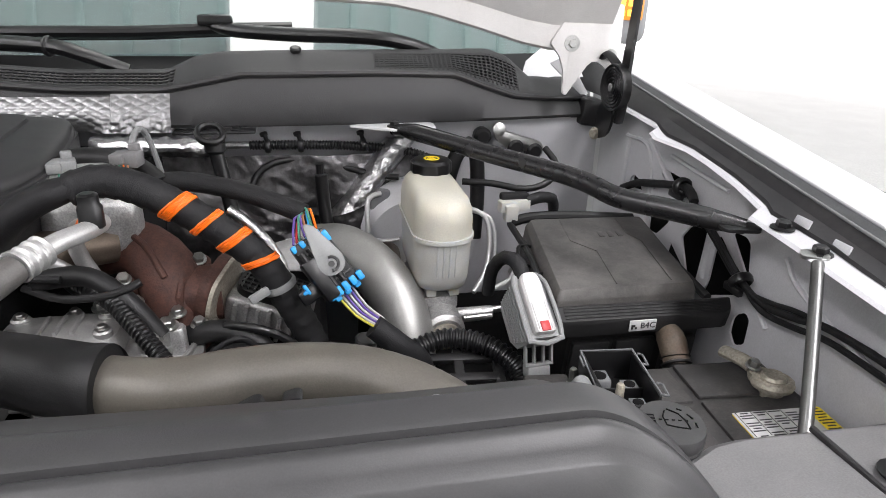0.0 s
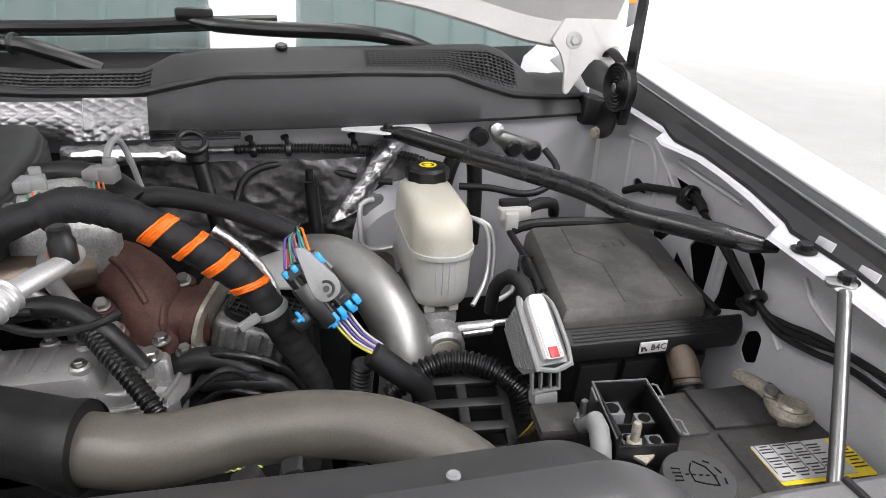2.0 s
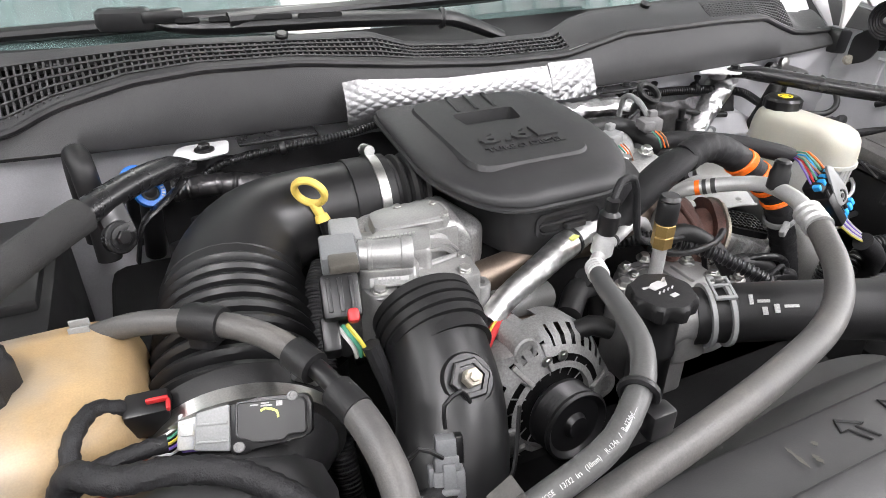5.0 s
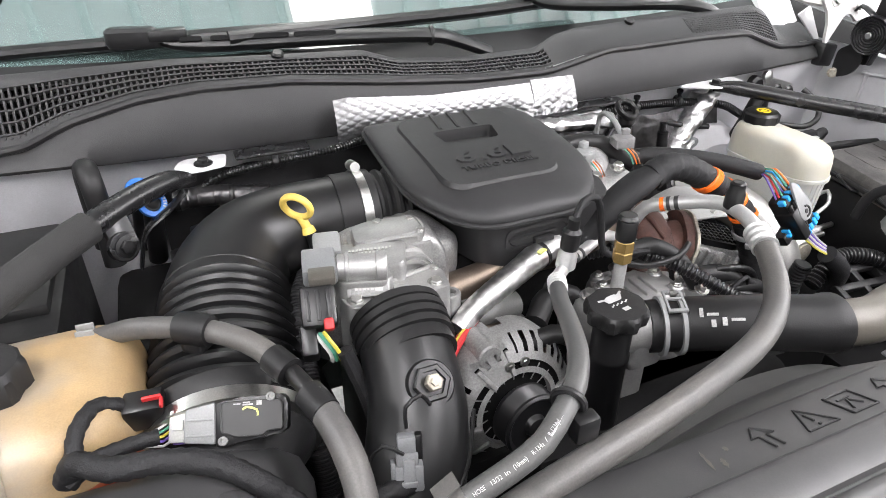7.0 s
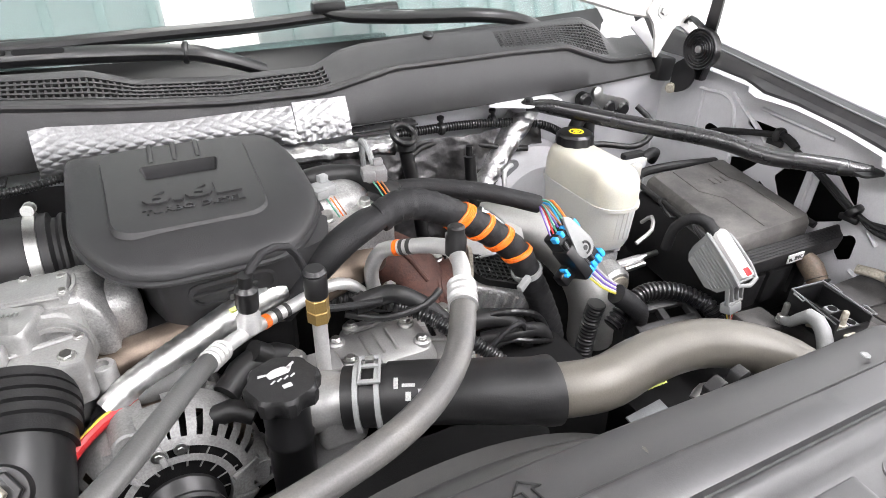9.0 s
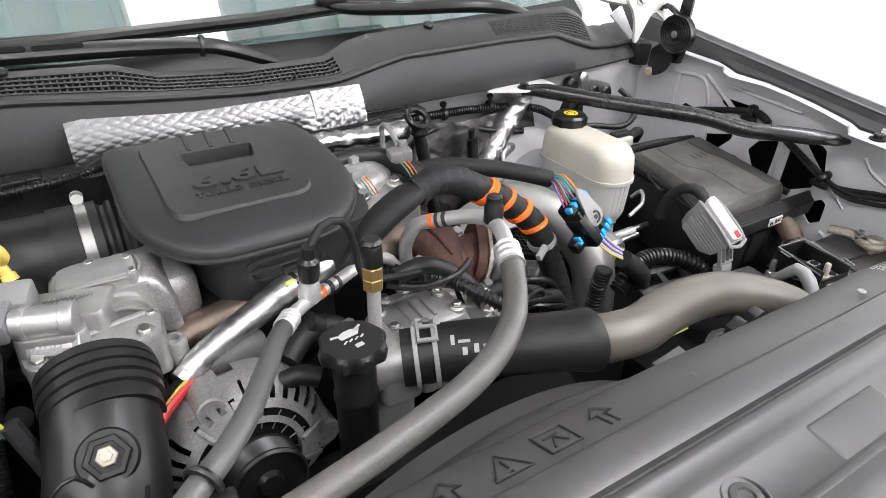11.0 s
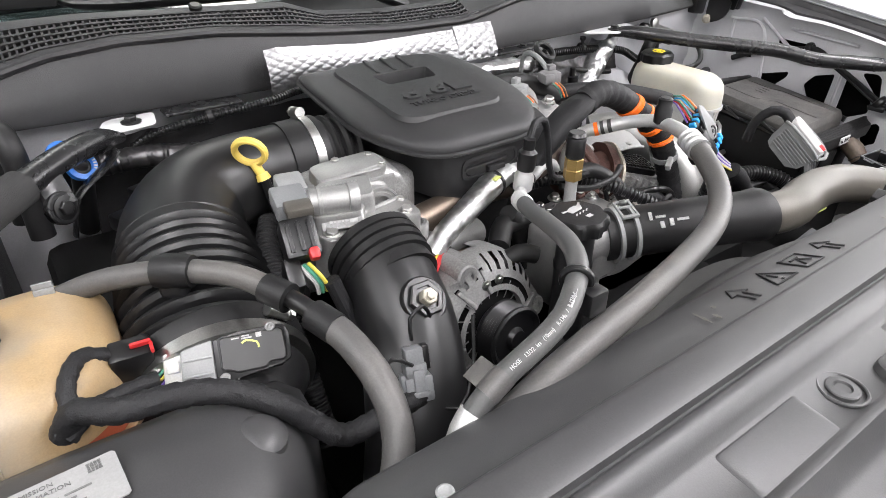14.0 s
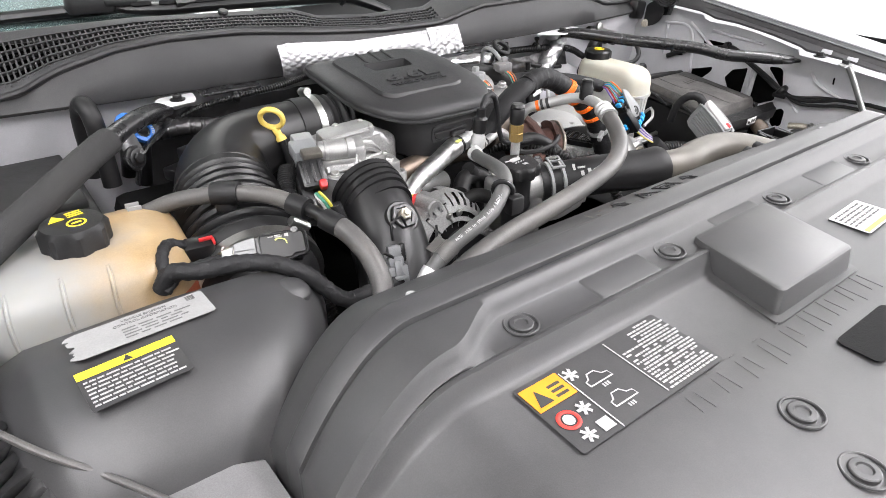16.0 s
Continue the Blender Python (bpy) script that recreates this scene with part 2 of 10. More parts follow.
# the coolant fades into cloudy plastic towards the outer end as well
nt = M["coolant"].node_tree
fade, sep, grad, tco = nt.nodes.new("ShaderNodeMix"), nt.nodes.new("ShaderNodeSeparateXYZ"), nt.nodes.new("ShaderNodeMapRange"), nt.nodes.new("ShaderNodeTexCoord")
fade.data_type = "RGBA"
grad.inputs["From Min"].default_value, grad.inputs["From Max"].default_value = -0.715, -0.765
nt.links.new(tco.outputs["Object"], sep.inputs["Vector"])
nt.links.new(sep.outputs["X"], grad.inputs["Value"])
nt.links.new(grad.outputs["Result"], fade.inputs["Factor"])
base_in = nt.nodes["Principled BSDF"].inputs["Base Color"]
nt.links.new(base_in.links[0].from_socket, fade.inputs["A"])
fade.inputs["B"].default_value = (0.25, 0.25, 0.238, 1)
nt.links.new(fade.outputs["Result"], base_in)
M["label_grey"] = mat("greyed_paper_label", (0.26, 0.26, 0.257), 0.45, vary=0.06, bump=0.02, scale=60)
M["label"] = mat("white_paper_label", (0.50, 0.50, 0.495), 0.45, vary=0.03, bump=0.02)
M["print_black"] = mat("black_print", (0.03, 0.03, 0.03), 0.5, bump=0)
M["print_white"] = mat("white_print", (0.42, 0.42, 0.42), 0.5, bump=0)
M["print_yellow"] = mat("yellow_print", (0.85, 0.65, 0.03), 0.45, bump=0)
M["print_orange"] = mat("orange_print", (0.75, 0.24, 0.012), 0.45, bump=0)
M["print_red"] = mat("red_print", (0.6, 0.04, 0.03), 0.45, bump=0)
M["print_silver"] = mat("silver_print", (0.36, 0.36, 0.355), 0.45, vary=0.35, scale=500, bump=0)
M["print_faded"] = mat("faded_grey_print", (0.12, 0.12, 0.118), 0.5, vary=0.3, scale=300, bump=0)
M["label_dark"] = mat("dark_printed_label", (0.033, 0.033, 0.034), 0.42, vary=0.1, bump=0.05, dust=0.3, dust_colour=(0.06, 0.059, 0.057), scale=30, specks=0.1)
M["foam"] = mat("black_foam_sleeve", (0.02, 0.02, 0.02), 0.85, vary=0.2, bump=0.8, fine=900, dust=0.25, dust_colour=(0.06, 0.058, 0.055), scale=30)
M["chalk"] = mat("yellow_paint_pen", (0.62, 0.66, 0.2), 0.6, bump=0)
M["battery"] = mat("dusty_battery_plastic", (0.035, 0.034, 0.034), 0.55, bump=0.3, dust=0.8, dust_colour=(0.13, 0.12, 0.112), scale=16, specks=0.3)
M["lead"] = mat("corroded_lead", (0.4, 0.37, 0.31), 0.55, 0.6, vary=0.25, bump=0.5, fine=300)
# Teal base and raised IOR put the bright roof reflection into the glass.
M["glass"] = mat("teal_windscreen_glass", (0.21, 0.31, 0.30), 0.02, 0.0, vary=0.0, bump=0, spec=1.0, trans=0.5)
M["glass"].node_tree.nodes["Principled BSDF"].inputs["IOR"].default_value = 2.0
M["dash"] = mat("dark_dashboard", (0.02, 0.02, 0.022), 0.7, bump=0.2)
M["floor"] = mat("pale_concrete_floor", (0.62, 0.62, 0.61), 0.5, vary=0.08, bump=0.2, fine=60, scale=2, dust=0.1)
M["wall"] = mat("white_painted_wall", (0.82, 0.83, 0.83), 0.6, vary=0.02, bump=0.1, fine=80, scale=2)
M["corr"] = mat("pale_corrugated_steel", (0.62, 0.72, 0.7), 0.45, vary=0.03, bump=0.02, scale=2)
M["tube_glow"] = mat("lamp_diffuser", (1.0, 0.99, 0.96), 0.5, vary=0.0, bump=0, emit=6.0)
M["daylight"] = mat("bright_daylight_outside", (1.0, 0.98, 0.985), 0.9, vary=0.0, bump=0, emit=3.0)
M["led"] = mat("amber_lamp_led", (1.0, 0.45, 0.05), 0.4, vary=0.0, bump=0, emit=2.2)


# ---- building blocks ----
def B():
    return bmesh.new()


def thing(name, at, label, category, group="", kind=""):
    ob = new(name)
    ob.location = Vector(at) * K
    ob.empty_display_size = 0.05
    return tagged(ob, label, category, group, kind)


def part(name, bm, material, parent=None, label="", sharp=32, kind=""):
    bmesh.ops.remove_doubles(bm, verts=bm.verts, dist=1e-6)
    bmesh.ops.recalc_face_normals(bm, faces=bm.faces)
    bm.transform(Matrix.Scale(K, 4))
    me = bpy.data.meshes.new(name)
    bm.to_mesh(me)
    bm.free()
    me.materials.append(M[material] if isinstance(material, str) else material)
    me.polygons.foreach_set("use_smooth", [True] * len(me.polygons))
    me.set_sharp_from_angle(angle=radians(sharp))
    ob = new(name, me)
    if parent is not None:
        ob.parent = parent
        if parent.type == "EMPTY":
            ob.matrix_parent_inverse = Matrix.Translation(-Vector(parent.location))
    return tagged(ob, label, kind=kind)


def single(name, bm, material, label, category, group="", kind="", sharp=32):
    return tagged(part(name, bm, material, None, "", sharp), label, category, group, kind)


def settle(ob, x, y, z):
    """Shifts a finished thing with all its parts, in plan units."""
    ob.location = ob.location + Vector((x, y, z)) * K
    return ob


def spline(pts, step=0.012, closed=False):
    """Catmull-Rom through the points."""
    P = [Vector(p) for p in pts]
    if len(P) == 2:
        n = max(1, int((P[1] - P[0]).length / step))
        return [P[0].lerp(P[1], i / n) for i in range(n + 1)]
    out = []
    N = len(P)
    segs = N if closed else N - 1
    for i in range(segs):
        a, b, c, d = ((P[(i + k) % N]) for k in (-1, 0, 1, 2))
        if not closed:
            if i == 0:
                a = b * 2 - c
            if i == N - 2:
                d = c * 2 - b
        n = max(2, int((c - b).length / step))
        for k in range(n):
            t = k / n
            out.append(0.5 * ((2 * b) + (c - a) * t + (2 * a - 5 * b + 4 * c - d) * t * t + (3 * b - a - 3 * c + d) * t ** 3))
    if not closed:
        out.append(P[-1])
    return out


def frames_along(path):
    """Tangents and side vectors that do not twist."""
    tan = []
    for i in range(len(path)):
        v = path[min(i + 1, len(path) - 1)] - path[max(i - 1, 0)]
        tan.append(v.normalized() if v.length > 1e-9 else Vector((0, 0, 1)))
    up = Vector((0, 0, 1)) if abs(tan[0].z) < 0.9 else Vector((0, 1, 0))
    u = up.cross(tan[0]).normalized()
    res = []
    for t in tan:
        u = (u - t * u.dot(t)).normalized()
        res.append((t, u, t.cross(u)))
    return res


def tube(bm, pts, r, n=14, step=0.012, ripple=None, radii=None, flat=1.0, cap=True, straight=False, jitter=0.0, wrap=None):
    """A round (or flattened) tube along a smooth path. ripple: pitch and depth of rings. radii: (share of length, radius) pairs."""
    path = [Vector(p) for p in pts] if straight else spline(pts, 0.0025 if wrap else step if not ripple else min(step, ripple[0] / 4))
    fr = frames_along(path)
    length = [0.0]
    for a, b in zip(path, path[1:]):
        length.append(length[-1] + (b - a).length)
    rings = []
    rnd = random.Random(len(path))
    for i, (p, (t, u, v)) in enumerate(zip(path, fr)):
        rr = r
        s = length[i] / max(length[-1], 1e-9)
        if radii:
            rr = float(np.interp(s, [a for a, _ in radii], [b for _, b in radii]))
        if ripple:
            rr += ripple[1] * (1 if math.sin(2 * math.pi * length[i] / ripple[0]) > 0 else -1)
        if jitter:
            rr *= 1 + jitter * (rnd.random() - 0.5)
        rk = [rr + (wrap[1] * ((length[i] / wrap[0] + k / n) % 1.0) if wrap else 0.0) + (wrap[1] * 0.5 * noise.noise(p * 60 + Vector((k, 0, 0))) if wrap else 0.0) for k in range(n)]
        rings.append([bm.verts.new(p + u * (rk[k] * math.cos(2 * math.pi * k / n)) + v * (rk[k] * flat * math.sin(2 * math.pi * k / n))) for k in range(n)])
    for a, b in zip(rings, rings[1:]):
        for k in range(n):
            bm.faces.new((a[k], a[(k + 1) % n], b[(k + 1) % n], b[k]))
    if cap:
        bm.faces.new(rings[0][::-1])
        bm.faces.new(rings[-1])
    return bm


def axes(at, axis=(0, 0, 1), turn=0.0):
    """A pose at a place whose z points along the axis."""
    q = Vector((0, 0, 1)).rotation_difference(Vector(axis).normalized())
    return Matrix.Translation(at) @ q.to_matrix().to_4x4() @ Matrix.Rotation(radians(turn), 4, "Z")


def lathe(bm, profile, m, n=24, cap=True):
    """A turned shape: profile of (radius, height) along m's z."""
    rings = []
    for r, z in profile:
        rings.append([bm.verts.new(m @ Vector((r * math.cos(2 * math.pi * k / n), r * math.sin(2 * math.pi * k / n), z))) for k in range(n)])
    for a, b in zip(rings, rings[1:]):
        for k in range(n):
            bm.faces.new((a[k], a[(k + 1) % n], b[(k + 1) % n], b[k]))
    if cap:
        bm.faces.new(rings[0][::-1])
        bm.faces.new(rings[-1])
    return bm


def rbox(bm, m, sx, sy, sz, bevel=0.002, seg=2, taper=1.0):
    """A box with rounded edges, centred on m. taper: top over bottom."""
    vs = []
    for z in (-1, 1):
        f = taper if z > 0 else 1.0
        for x, y in ((-1, -1), (1, -1), (1, 1), (-1, 1)):
            vs.append(bm.verts.new(m @ Vector((x * sx / 2 * f, y * sy / 2 * f, z * sz / 2))))
    quads = ((3, 2, 1, 0), (4, 5, 6, 7), (0, 1, 5, 4), (1, 2, 6, 5), (2, 3, 7, 6), (3, 0, 4, 7))
    fs = [bm.faces.new([vs[i] for i in q]) for q in quads]
    if bevel:
        es = list({e for f in fs for e in f.edges})
        bmesh.ops.bevel(bm, geom=es, offset=min(bevel, min(sx, sy, sz) * 0.45), segments=seg, profile=0.5, affect="EDGES", clamp_overlap=True)
    return bm


def prism(bm, poly, m, z0, z1, bevel=0.0, seg=2):
    """A flat outline pulled from z0 to z1 in m's frame."""
    lo = [bm.verts.new(m @ Vector((x, y, z0))) for x, y in poly]
    hi = [bm.verts.new(m @ Vector((x, y, z1))) for x, y in poly]
    n = len(poly)
    fs = [bm.faces.new(lo[::-1]), bm.faces.new(hi)]
    top = fs[1]
    for k in range(n):
        fs.append(bm.faces.new((lo[k], lo[(k + 1) % n], hi[(k + 1) % n], hi[k])))
    if bevel:
        bmesh.ops.bevel(bm, geom=list(top.edges), offset=bevel, segments=seg, profile=0.5, affect="EDGES", clamp_overlap=True)
    return bm


def sheet(bm, rows, thick=0.0):
    """A surface through rows of points; with thickness it is closed below along z."""
    grid = [[bm.verts.new(Vector(p)) for p in row] for row in rows]
    for a, b in zip(grid, grid[1:]):
        for k in range(len(a) - 1):
            bm.faces.new((a[k], a[k + 1], b[k + 1], b[k]))
    if thick:
        bmesh.ops.solidify(bm, geom=list(bm.faces), thickness=thick)
    return bm


def loft(bm, sections, cap=True):
    """Closed outlines of equal length joined one after another."""
    rings = [[bm.verts.new(Vector(p)) for p in s] for s in sections]
    n = len(rings[0])
    for a, b in zip(rings, rings[1:]):
        for k in range(n):
            bm.faces.new((a[k], a[(k + 1) % n], b[(k + 1) % n], b[k]))
    if cap:
        bm.faces.new(rings[0][::-1])
        bm.faces.new(rings[-1])
    return bm


def outline(w, d, r, n=6, power=None):
    """A rounded rectangle, counter-clockwise, centred on the origin."""
    r = min(r, w / 2 * 0.999, d / 2 * 0.999)
    pts = []
    for cx, cy, a0 in ((w / 2 - r, d / 2 - r, 0), (-w / 2 + r, d / 2 - r, 90), (-w / 2 + r, -d / 2 + r, 180), (w / 2 - r, -d / 2 + r, 270)):
        for k in range(n + 1):
            a = radians(a0 + 90 * k / n)
            pts.append((cx + r * math.cos(a), cy + r * math.sin(a)))
    return pts


def round_corners(poly, r, n=4):
    """Rounds the corners of an outline."""
    out = []
    N = len(poly)
    for i in range(N):
        p, a, b = Vector(poly[i]), Vector(poly[i - 1]), Vector(poly[(i + 1) % N])
        u, v = (a - p), (b - p)
        d = min(r, u.length * 0.45, v.length * 0.45)
        s, e = p + u.normalized() * d, p + v.normalized() * d
        for k in range(n + 1):
            t = k / n
            out.append(tuple((1 - t) ** 2 * s + 2 * t * (1 - t) * p + t * t * e))
    return out


def ring(bm, at, axis, R, r, n=28, k=10, flat=1.0):
    """A torus."""
    m = axes(at, axis)
    pts = [m @ Vector((R * math.cos(2 * math.pi * i / n), R * math.sin(2 * math.pi * i / n), 0)) for i in range(n)]
    zed = m.to_3x3() @ Vector((0, 0, 1))
    rings = []
    for p in pts:
        out = (p - Vector(at)).normalized()
        rings.append([bm.verts.new(p + out * (r * math.cos(2 * math.pi * j / k)) + zed * (r * flat * math.sin(2 * math.pi * j / k))) for j in range(k)])
    for i in range(n):
        a, b = rings[i], rings[(i + 1) % n]
        for j in range(k):
            bm.faces.new((a[j], a[(j + 1) % k], b[(j + 1) % k], b[j]))
    return bm


def hexbolt(bm, at, axis, r=0.007, h=0.006, washer=0.010):
    """A hexagon head on a flange."""
    m = axes(at, axis, 15)
    lathe(bm, [(washer, 0), (washer, 0.0015), (r * 0.9, 0.0022)], m, 16)
    lathe(bm, [(r, 0.002), (r, h * 0.85), (r * 0.85, h)], m, 6)
    return bm


def words(name, text, size, m, material, parent, depth=0.0006, spacing=1.0, width=None, bold=0.0):
    """Raised lettering in the built-in face."""
    cu = bpy.data.curves.new(name, "FONT")
    cu.body, cu.size, cu.extrude, cu.align_x, cu.align_y, cu.space_character = text, size, depth, "CENTER", "CENTER", spacing
    cu.resolution_u, cu.offset = 2, bold
    tmp = bpy.data.objects.new(name, cu)
    scene.collection.objects.link(tmp)
    dg = bpy.context.evaluated_depsgraph_get()
    me = bpy.data.meshes.new_from_object(tmp.evaluated_get(dg))
    bpy.data.objects.remove(tmp)
    bpy.data.curves.remove(cu)
    bm = B()
    bm.from_mesh(me)
    bpy.data.meshes.remove(me)
    if width:
        xs = [v.co.x for v in bm.verts]
        bm.transform(Matrix.Diagonal((width / max(1e-6, max(xs) - min(xs)), 1, 1, 1)))
    bm.transform(m)
    return part(name, bm, material, parent)


def frame_of(o, x, y):
    """A pose whose x and y follow two directions, z up out of them."""
    X = Vector(x).normalized()
    Z = X.cross(Vector(y)).normalized()
    Y = Z.cross(X)
    m = Matrix((X, Y, Z)).transposed().to_4x4()
    m.translation = o
    return m


# ---- the workshop ----
def quad_box(x0, x1, y0, y1, z0, z1):
    return rbox(B(), Matrix.Translation(((x0 + x1) / 2, (y0 + y1) / 2, (z0 + z1) / 2)), x1 - x0, y1 - y0, z1 - z0, 0)


single("floor", quad_box(-6, 14, -6, 16, -0.1, 0.0), "floor", "pale smooth concrete workshop floor", "floor", kind="structure")
single("ceiling", quad_box(-6, 6, -6, 8, 3.72, 3.8), "wall", "white workshop ceiling", "ceiling", kind="structure")
single("wall_west", quad_box(-5.6, -5.5, -6, 8, 0, 3.7), "wall", "plain white workshop wall", "wall", kind="structure")
single("wall_south", quad_box(-5.5, 5.5, -5.6, -5.5, 0, 3.7), "wall", "plain white workshop wall", "wall", kind="structure")
bm = B()
for y0, y1, z0, z1 in ((-6, -4.2, 0, 3.7), (-4.2, 7.4, 3.5, 3.7)):
    rbox(bm, Matrix.Translation((5.55, (y0 + y1) / 2, (z0 + z1) / 2)), 0.1, y1 - y0, z1 - z0, 0)
single("wall_east", bm, "wall", "white workshop wall with a wide open door", "wall", kind="structure")
bm = B()
sheet(bm, [[(12.0, -9, z), (12.0, 10, z), (10, 14, z), (6, 15.5, z), (-1, 15.6, z)] for z in (-0.5, 7)])
single("backdrop", bm, "daylight", "bright overcast daylight outside the open doors", "backdrop", kind="structure")
bm = B()
xs = np.linspace(-5.5, 1.2, 201)
prof = [(x, 7.4 + 0.035 * (1 if (i // 3) % 2 else -1)) for i, x in enumerate(xs)]
sheet(bm, [[(x, y, 0.0) for x, y in prof], [(x, y, 3.7) for x, y in prof]], 0.01)
single("wall_north", bm, "corr", "pale green corrugated steel workshop wall", "wall", kind="structure", sharp=20)
bm = B()
for i in range(40):
    x = -5.4 + i * 0.27
    rbox(bm, Matrix.Translation((x, 4.0, 3.69)), 0.05, 7.8, 0.05, 0.01)
single("trim", bm, "corr", "pale green ribbed steel roof sheeting", "roof lining", kind="structure")
for x, y in ((-1.6, -1.2), (1.6, -1.2), (-3.6, 1.5), (0.3, 3.2)):
    t = thing("ceiling_light", (x, y, 3.64), "long white fluorescent ceiling light", "light", "workshop lights")
    part("frame", rbox(B(), Matrix.Translation((x, y, 3.68)), 0.56, 4.06, 0.05, 0.01), "wall", t)
    part("diffuser", rbox(B(), Matrix.Translation((x, y, 3.645)), 0.5, 4.0, 0.02, 0.005), "tube_glow", t)

# ---- the vehicle's body round the engine bay ----
LIP = ([-0.84, -0.70, -0.64, -0.585, -0.50, -0.42, -0.30, -0.16, -0.02, 0.11, 0.17, 0.225, 0.43, 0.55, 0.61, 0.655, 0.72, 0.84],
       [1.232, 1.238, 1.242, 1.268, 1.290, 1.298, 1.296, 1.280, 1.268, 1.266, 1.278, 1.289, 1.291, 1.287, 1.266, 1.252, 1.246, 1.243])
REAR = ([-0.84, -0.74, -0.66, -0.45, -0.30, -0.184, -0.13, -0.02, 0.115, 0.155, 0.193, 0.30, 0.62, 0.657, 0.70, 0.84],
        [1.27, 1.29, 1.320, 1.325, 1.319, 1.315, 1.297, 1.289, 1.290, 1.309, 1.316, 1.319, 1.322, 1.309, 1.275, 1.27])


def lip_z(x):
    return float(np.interp(x, *LIP))


def rear_z(x):
    return float(np.interp(x, *REAR))


def sweep(x):
    return 0.05 * (abs(x) / 0.8) ** 3


def cowl_top(x, s):
    """A point of the cowl's sloping top, s from the lip to the rear edge."""
    y = 1.340 + 0.045 * s + sweep(x)
    return (x, y, lip_z(x) + 0.004 + (rear_z(x) - lip_z(x) - 0.004) * s)


cowl = thing("windscreen_cowl", (0, 1.36, 1.22), "dark grey plastic cowl panel with vent grilles below the windscreen", "cowl")
bm = B()
xs = np.linspace(-0.80, 0.80, 130)
rows = []
for x in xs:
    w = sweep(x)
    zl = lip_z(x)
    rows.append([(x, 1.33 + w, 1.216), (x, 1.312 + w, 1.217), (x, 1.309 + w, 1.222), (x, 1.318 + w, (1.222 + zl) / 2), (x, 1.327 + w, zl - 0.006), (x, 1.331 + w, zl - 0.001),
                 (x, 1.336 + w, zl + 0.003)])
sheet(bm, rows, 0.003)
part("front_face", bm, "cowl", cowl, sharp=50)
bm = B()
grille_spans = ((-0.76, 0.128), (0.425, 0.668))
rows = []
for x in xs:
    rows.append([cowl_top(x, s) for s in (0.0, 0.1, 0.18)])
sheet(bm, rows, 0.003)
part("lip_band", bm, "cowl", cowl, sharp=50)
bm = B()
rows = []
for x in xs:
    p = Vector(cowl_top(x, 0.86))
    q = Vector(cowl_top(x, 1.0))
    rows.append([tuple(p), tuple(q), (x, q.y + 0.006, q.z + 0.001), (x, q.y + 0.03, q.z - 0.02), (x, q.y + 0.10, q.z - 0.045)])
sheet(bm, rows, 0.003)
part("rear_band", bm, "cowl", cowl, sharp=50)
for a, b in ((-0.80, -0.76), (0.128, 0.425), (0.668, 0.80)):
    bm = B()
    n = max(3, int((b - a) / 0.008))
    sheet(bm, [[tuple(Vector(cowl_top(a + (b - a) * i / n, s)) + Vector((0, 0, 0.001 * (s - 0.5)))) for s in (0.15, 0.5, 0.9)] for i in range(n + 1)], 0.003)
    part("solid_panel", bm, "cowl", cowl)
for a, b in grille_spans:
    bm = B()
    n = int((b - a) / 0.0078)
    fine = a > 0
    for i in range(n + 1):
        x = a + (b - a) * i / n
        p, q = Vector(cowl_top(x, 0.14)), Vector(cowl_top(x, 0.9))
        m = frame_of((p + q) / 2 - Vector((0, 0, 0.004 if fine else 0.0048)), (1, 0, 0), q - p)
        rbox(bm, m, 0.0028 if fine else 0.0026, (q - p).length, 0.008, 0)
    for s in (0.23, 0.32, 0.41, 0.50, 0.59, 0.68, 0.77, 0.85) if fine else (0.17, 0.34, 0.51, 0.68, 0.85):
        for i in range(n):
            x0, x1 = a + (b - a) * i / n, a + (b - a) * (i + 1) / n
            p, q = Vector(cowl_top(x0, s)), Vector(cowl_top(x1, s))
            rbox(bm, frame_of((p + q) / 2 - Vector((0, 0, 0.003 if fine else 0.0022)), q - p, (0, 1, 0.8)), (q - p).length, 0.0030 if fine else 0.0026, 0.007, 0)
    part("vent_grille", bm, "plastic" if fine else "cowl", cowl, "black plastic grid of the cowl vent", kind="stuff")
    # Near-black sheet paints the shade below the vent grid.
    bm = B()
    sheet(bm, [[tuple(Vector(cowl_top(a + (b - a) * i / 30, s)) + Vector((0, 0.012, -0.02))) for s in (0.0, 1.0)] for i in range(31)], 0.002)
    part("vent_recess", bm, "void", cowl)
bm = B()
tube(bm, [(x, 1.330 + sweep(x), lip_z(x) + 0.0015) for x in np.linspace(-0.79, 0.79, 60)], 0.0055, 8)
part("hood_seal", bm, "seal", cowl, "black rubber hood seal along the cowl")
for x in (0.305, -0.307):
    bm = B()
    lathe(bm, [(0.008, -0.004), (0.009, 0.004), (0.006, 0.006)], axes(Vector(cowl_top(x, 0.98)) + Vector((0, 0.0, 0.001)), (0, -0.4, 1)), 14)
    part("clip", bm, "gloss", cowl)
bm = B()
rbox(bm, Matrix.Translation((0.797, 1.372, 1.224)) @ Matrix.Rotation(0.15, 4, "Y"), 0.04, 0.05, 0.046, 0.006)
part("end_cap", bm, "gloss", cowl)

# firewall and inner panels
bm = B()
rows = []
for x in np.linspace(-0.82, 0.82, 60):
    y = 1.352 + 0.3 * sweep(x)
    rows.append([(x, y, 1.214), (x, y, 1.19), (x, y + 0.006, 1.18), (x, y + 0.006, 1.10), (x, y + 0.012, 1.09), (x, y + 0.012, 0.70)])
sheet(bm, rows, 0.004)
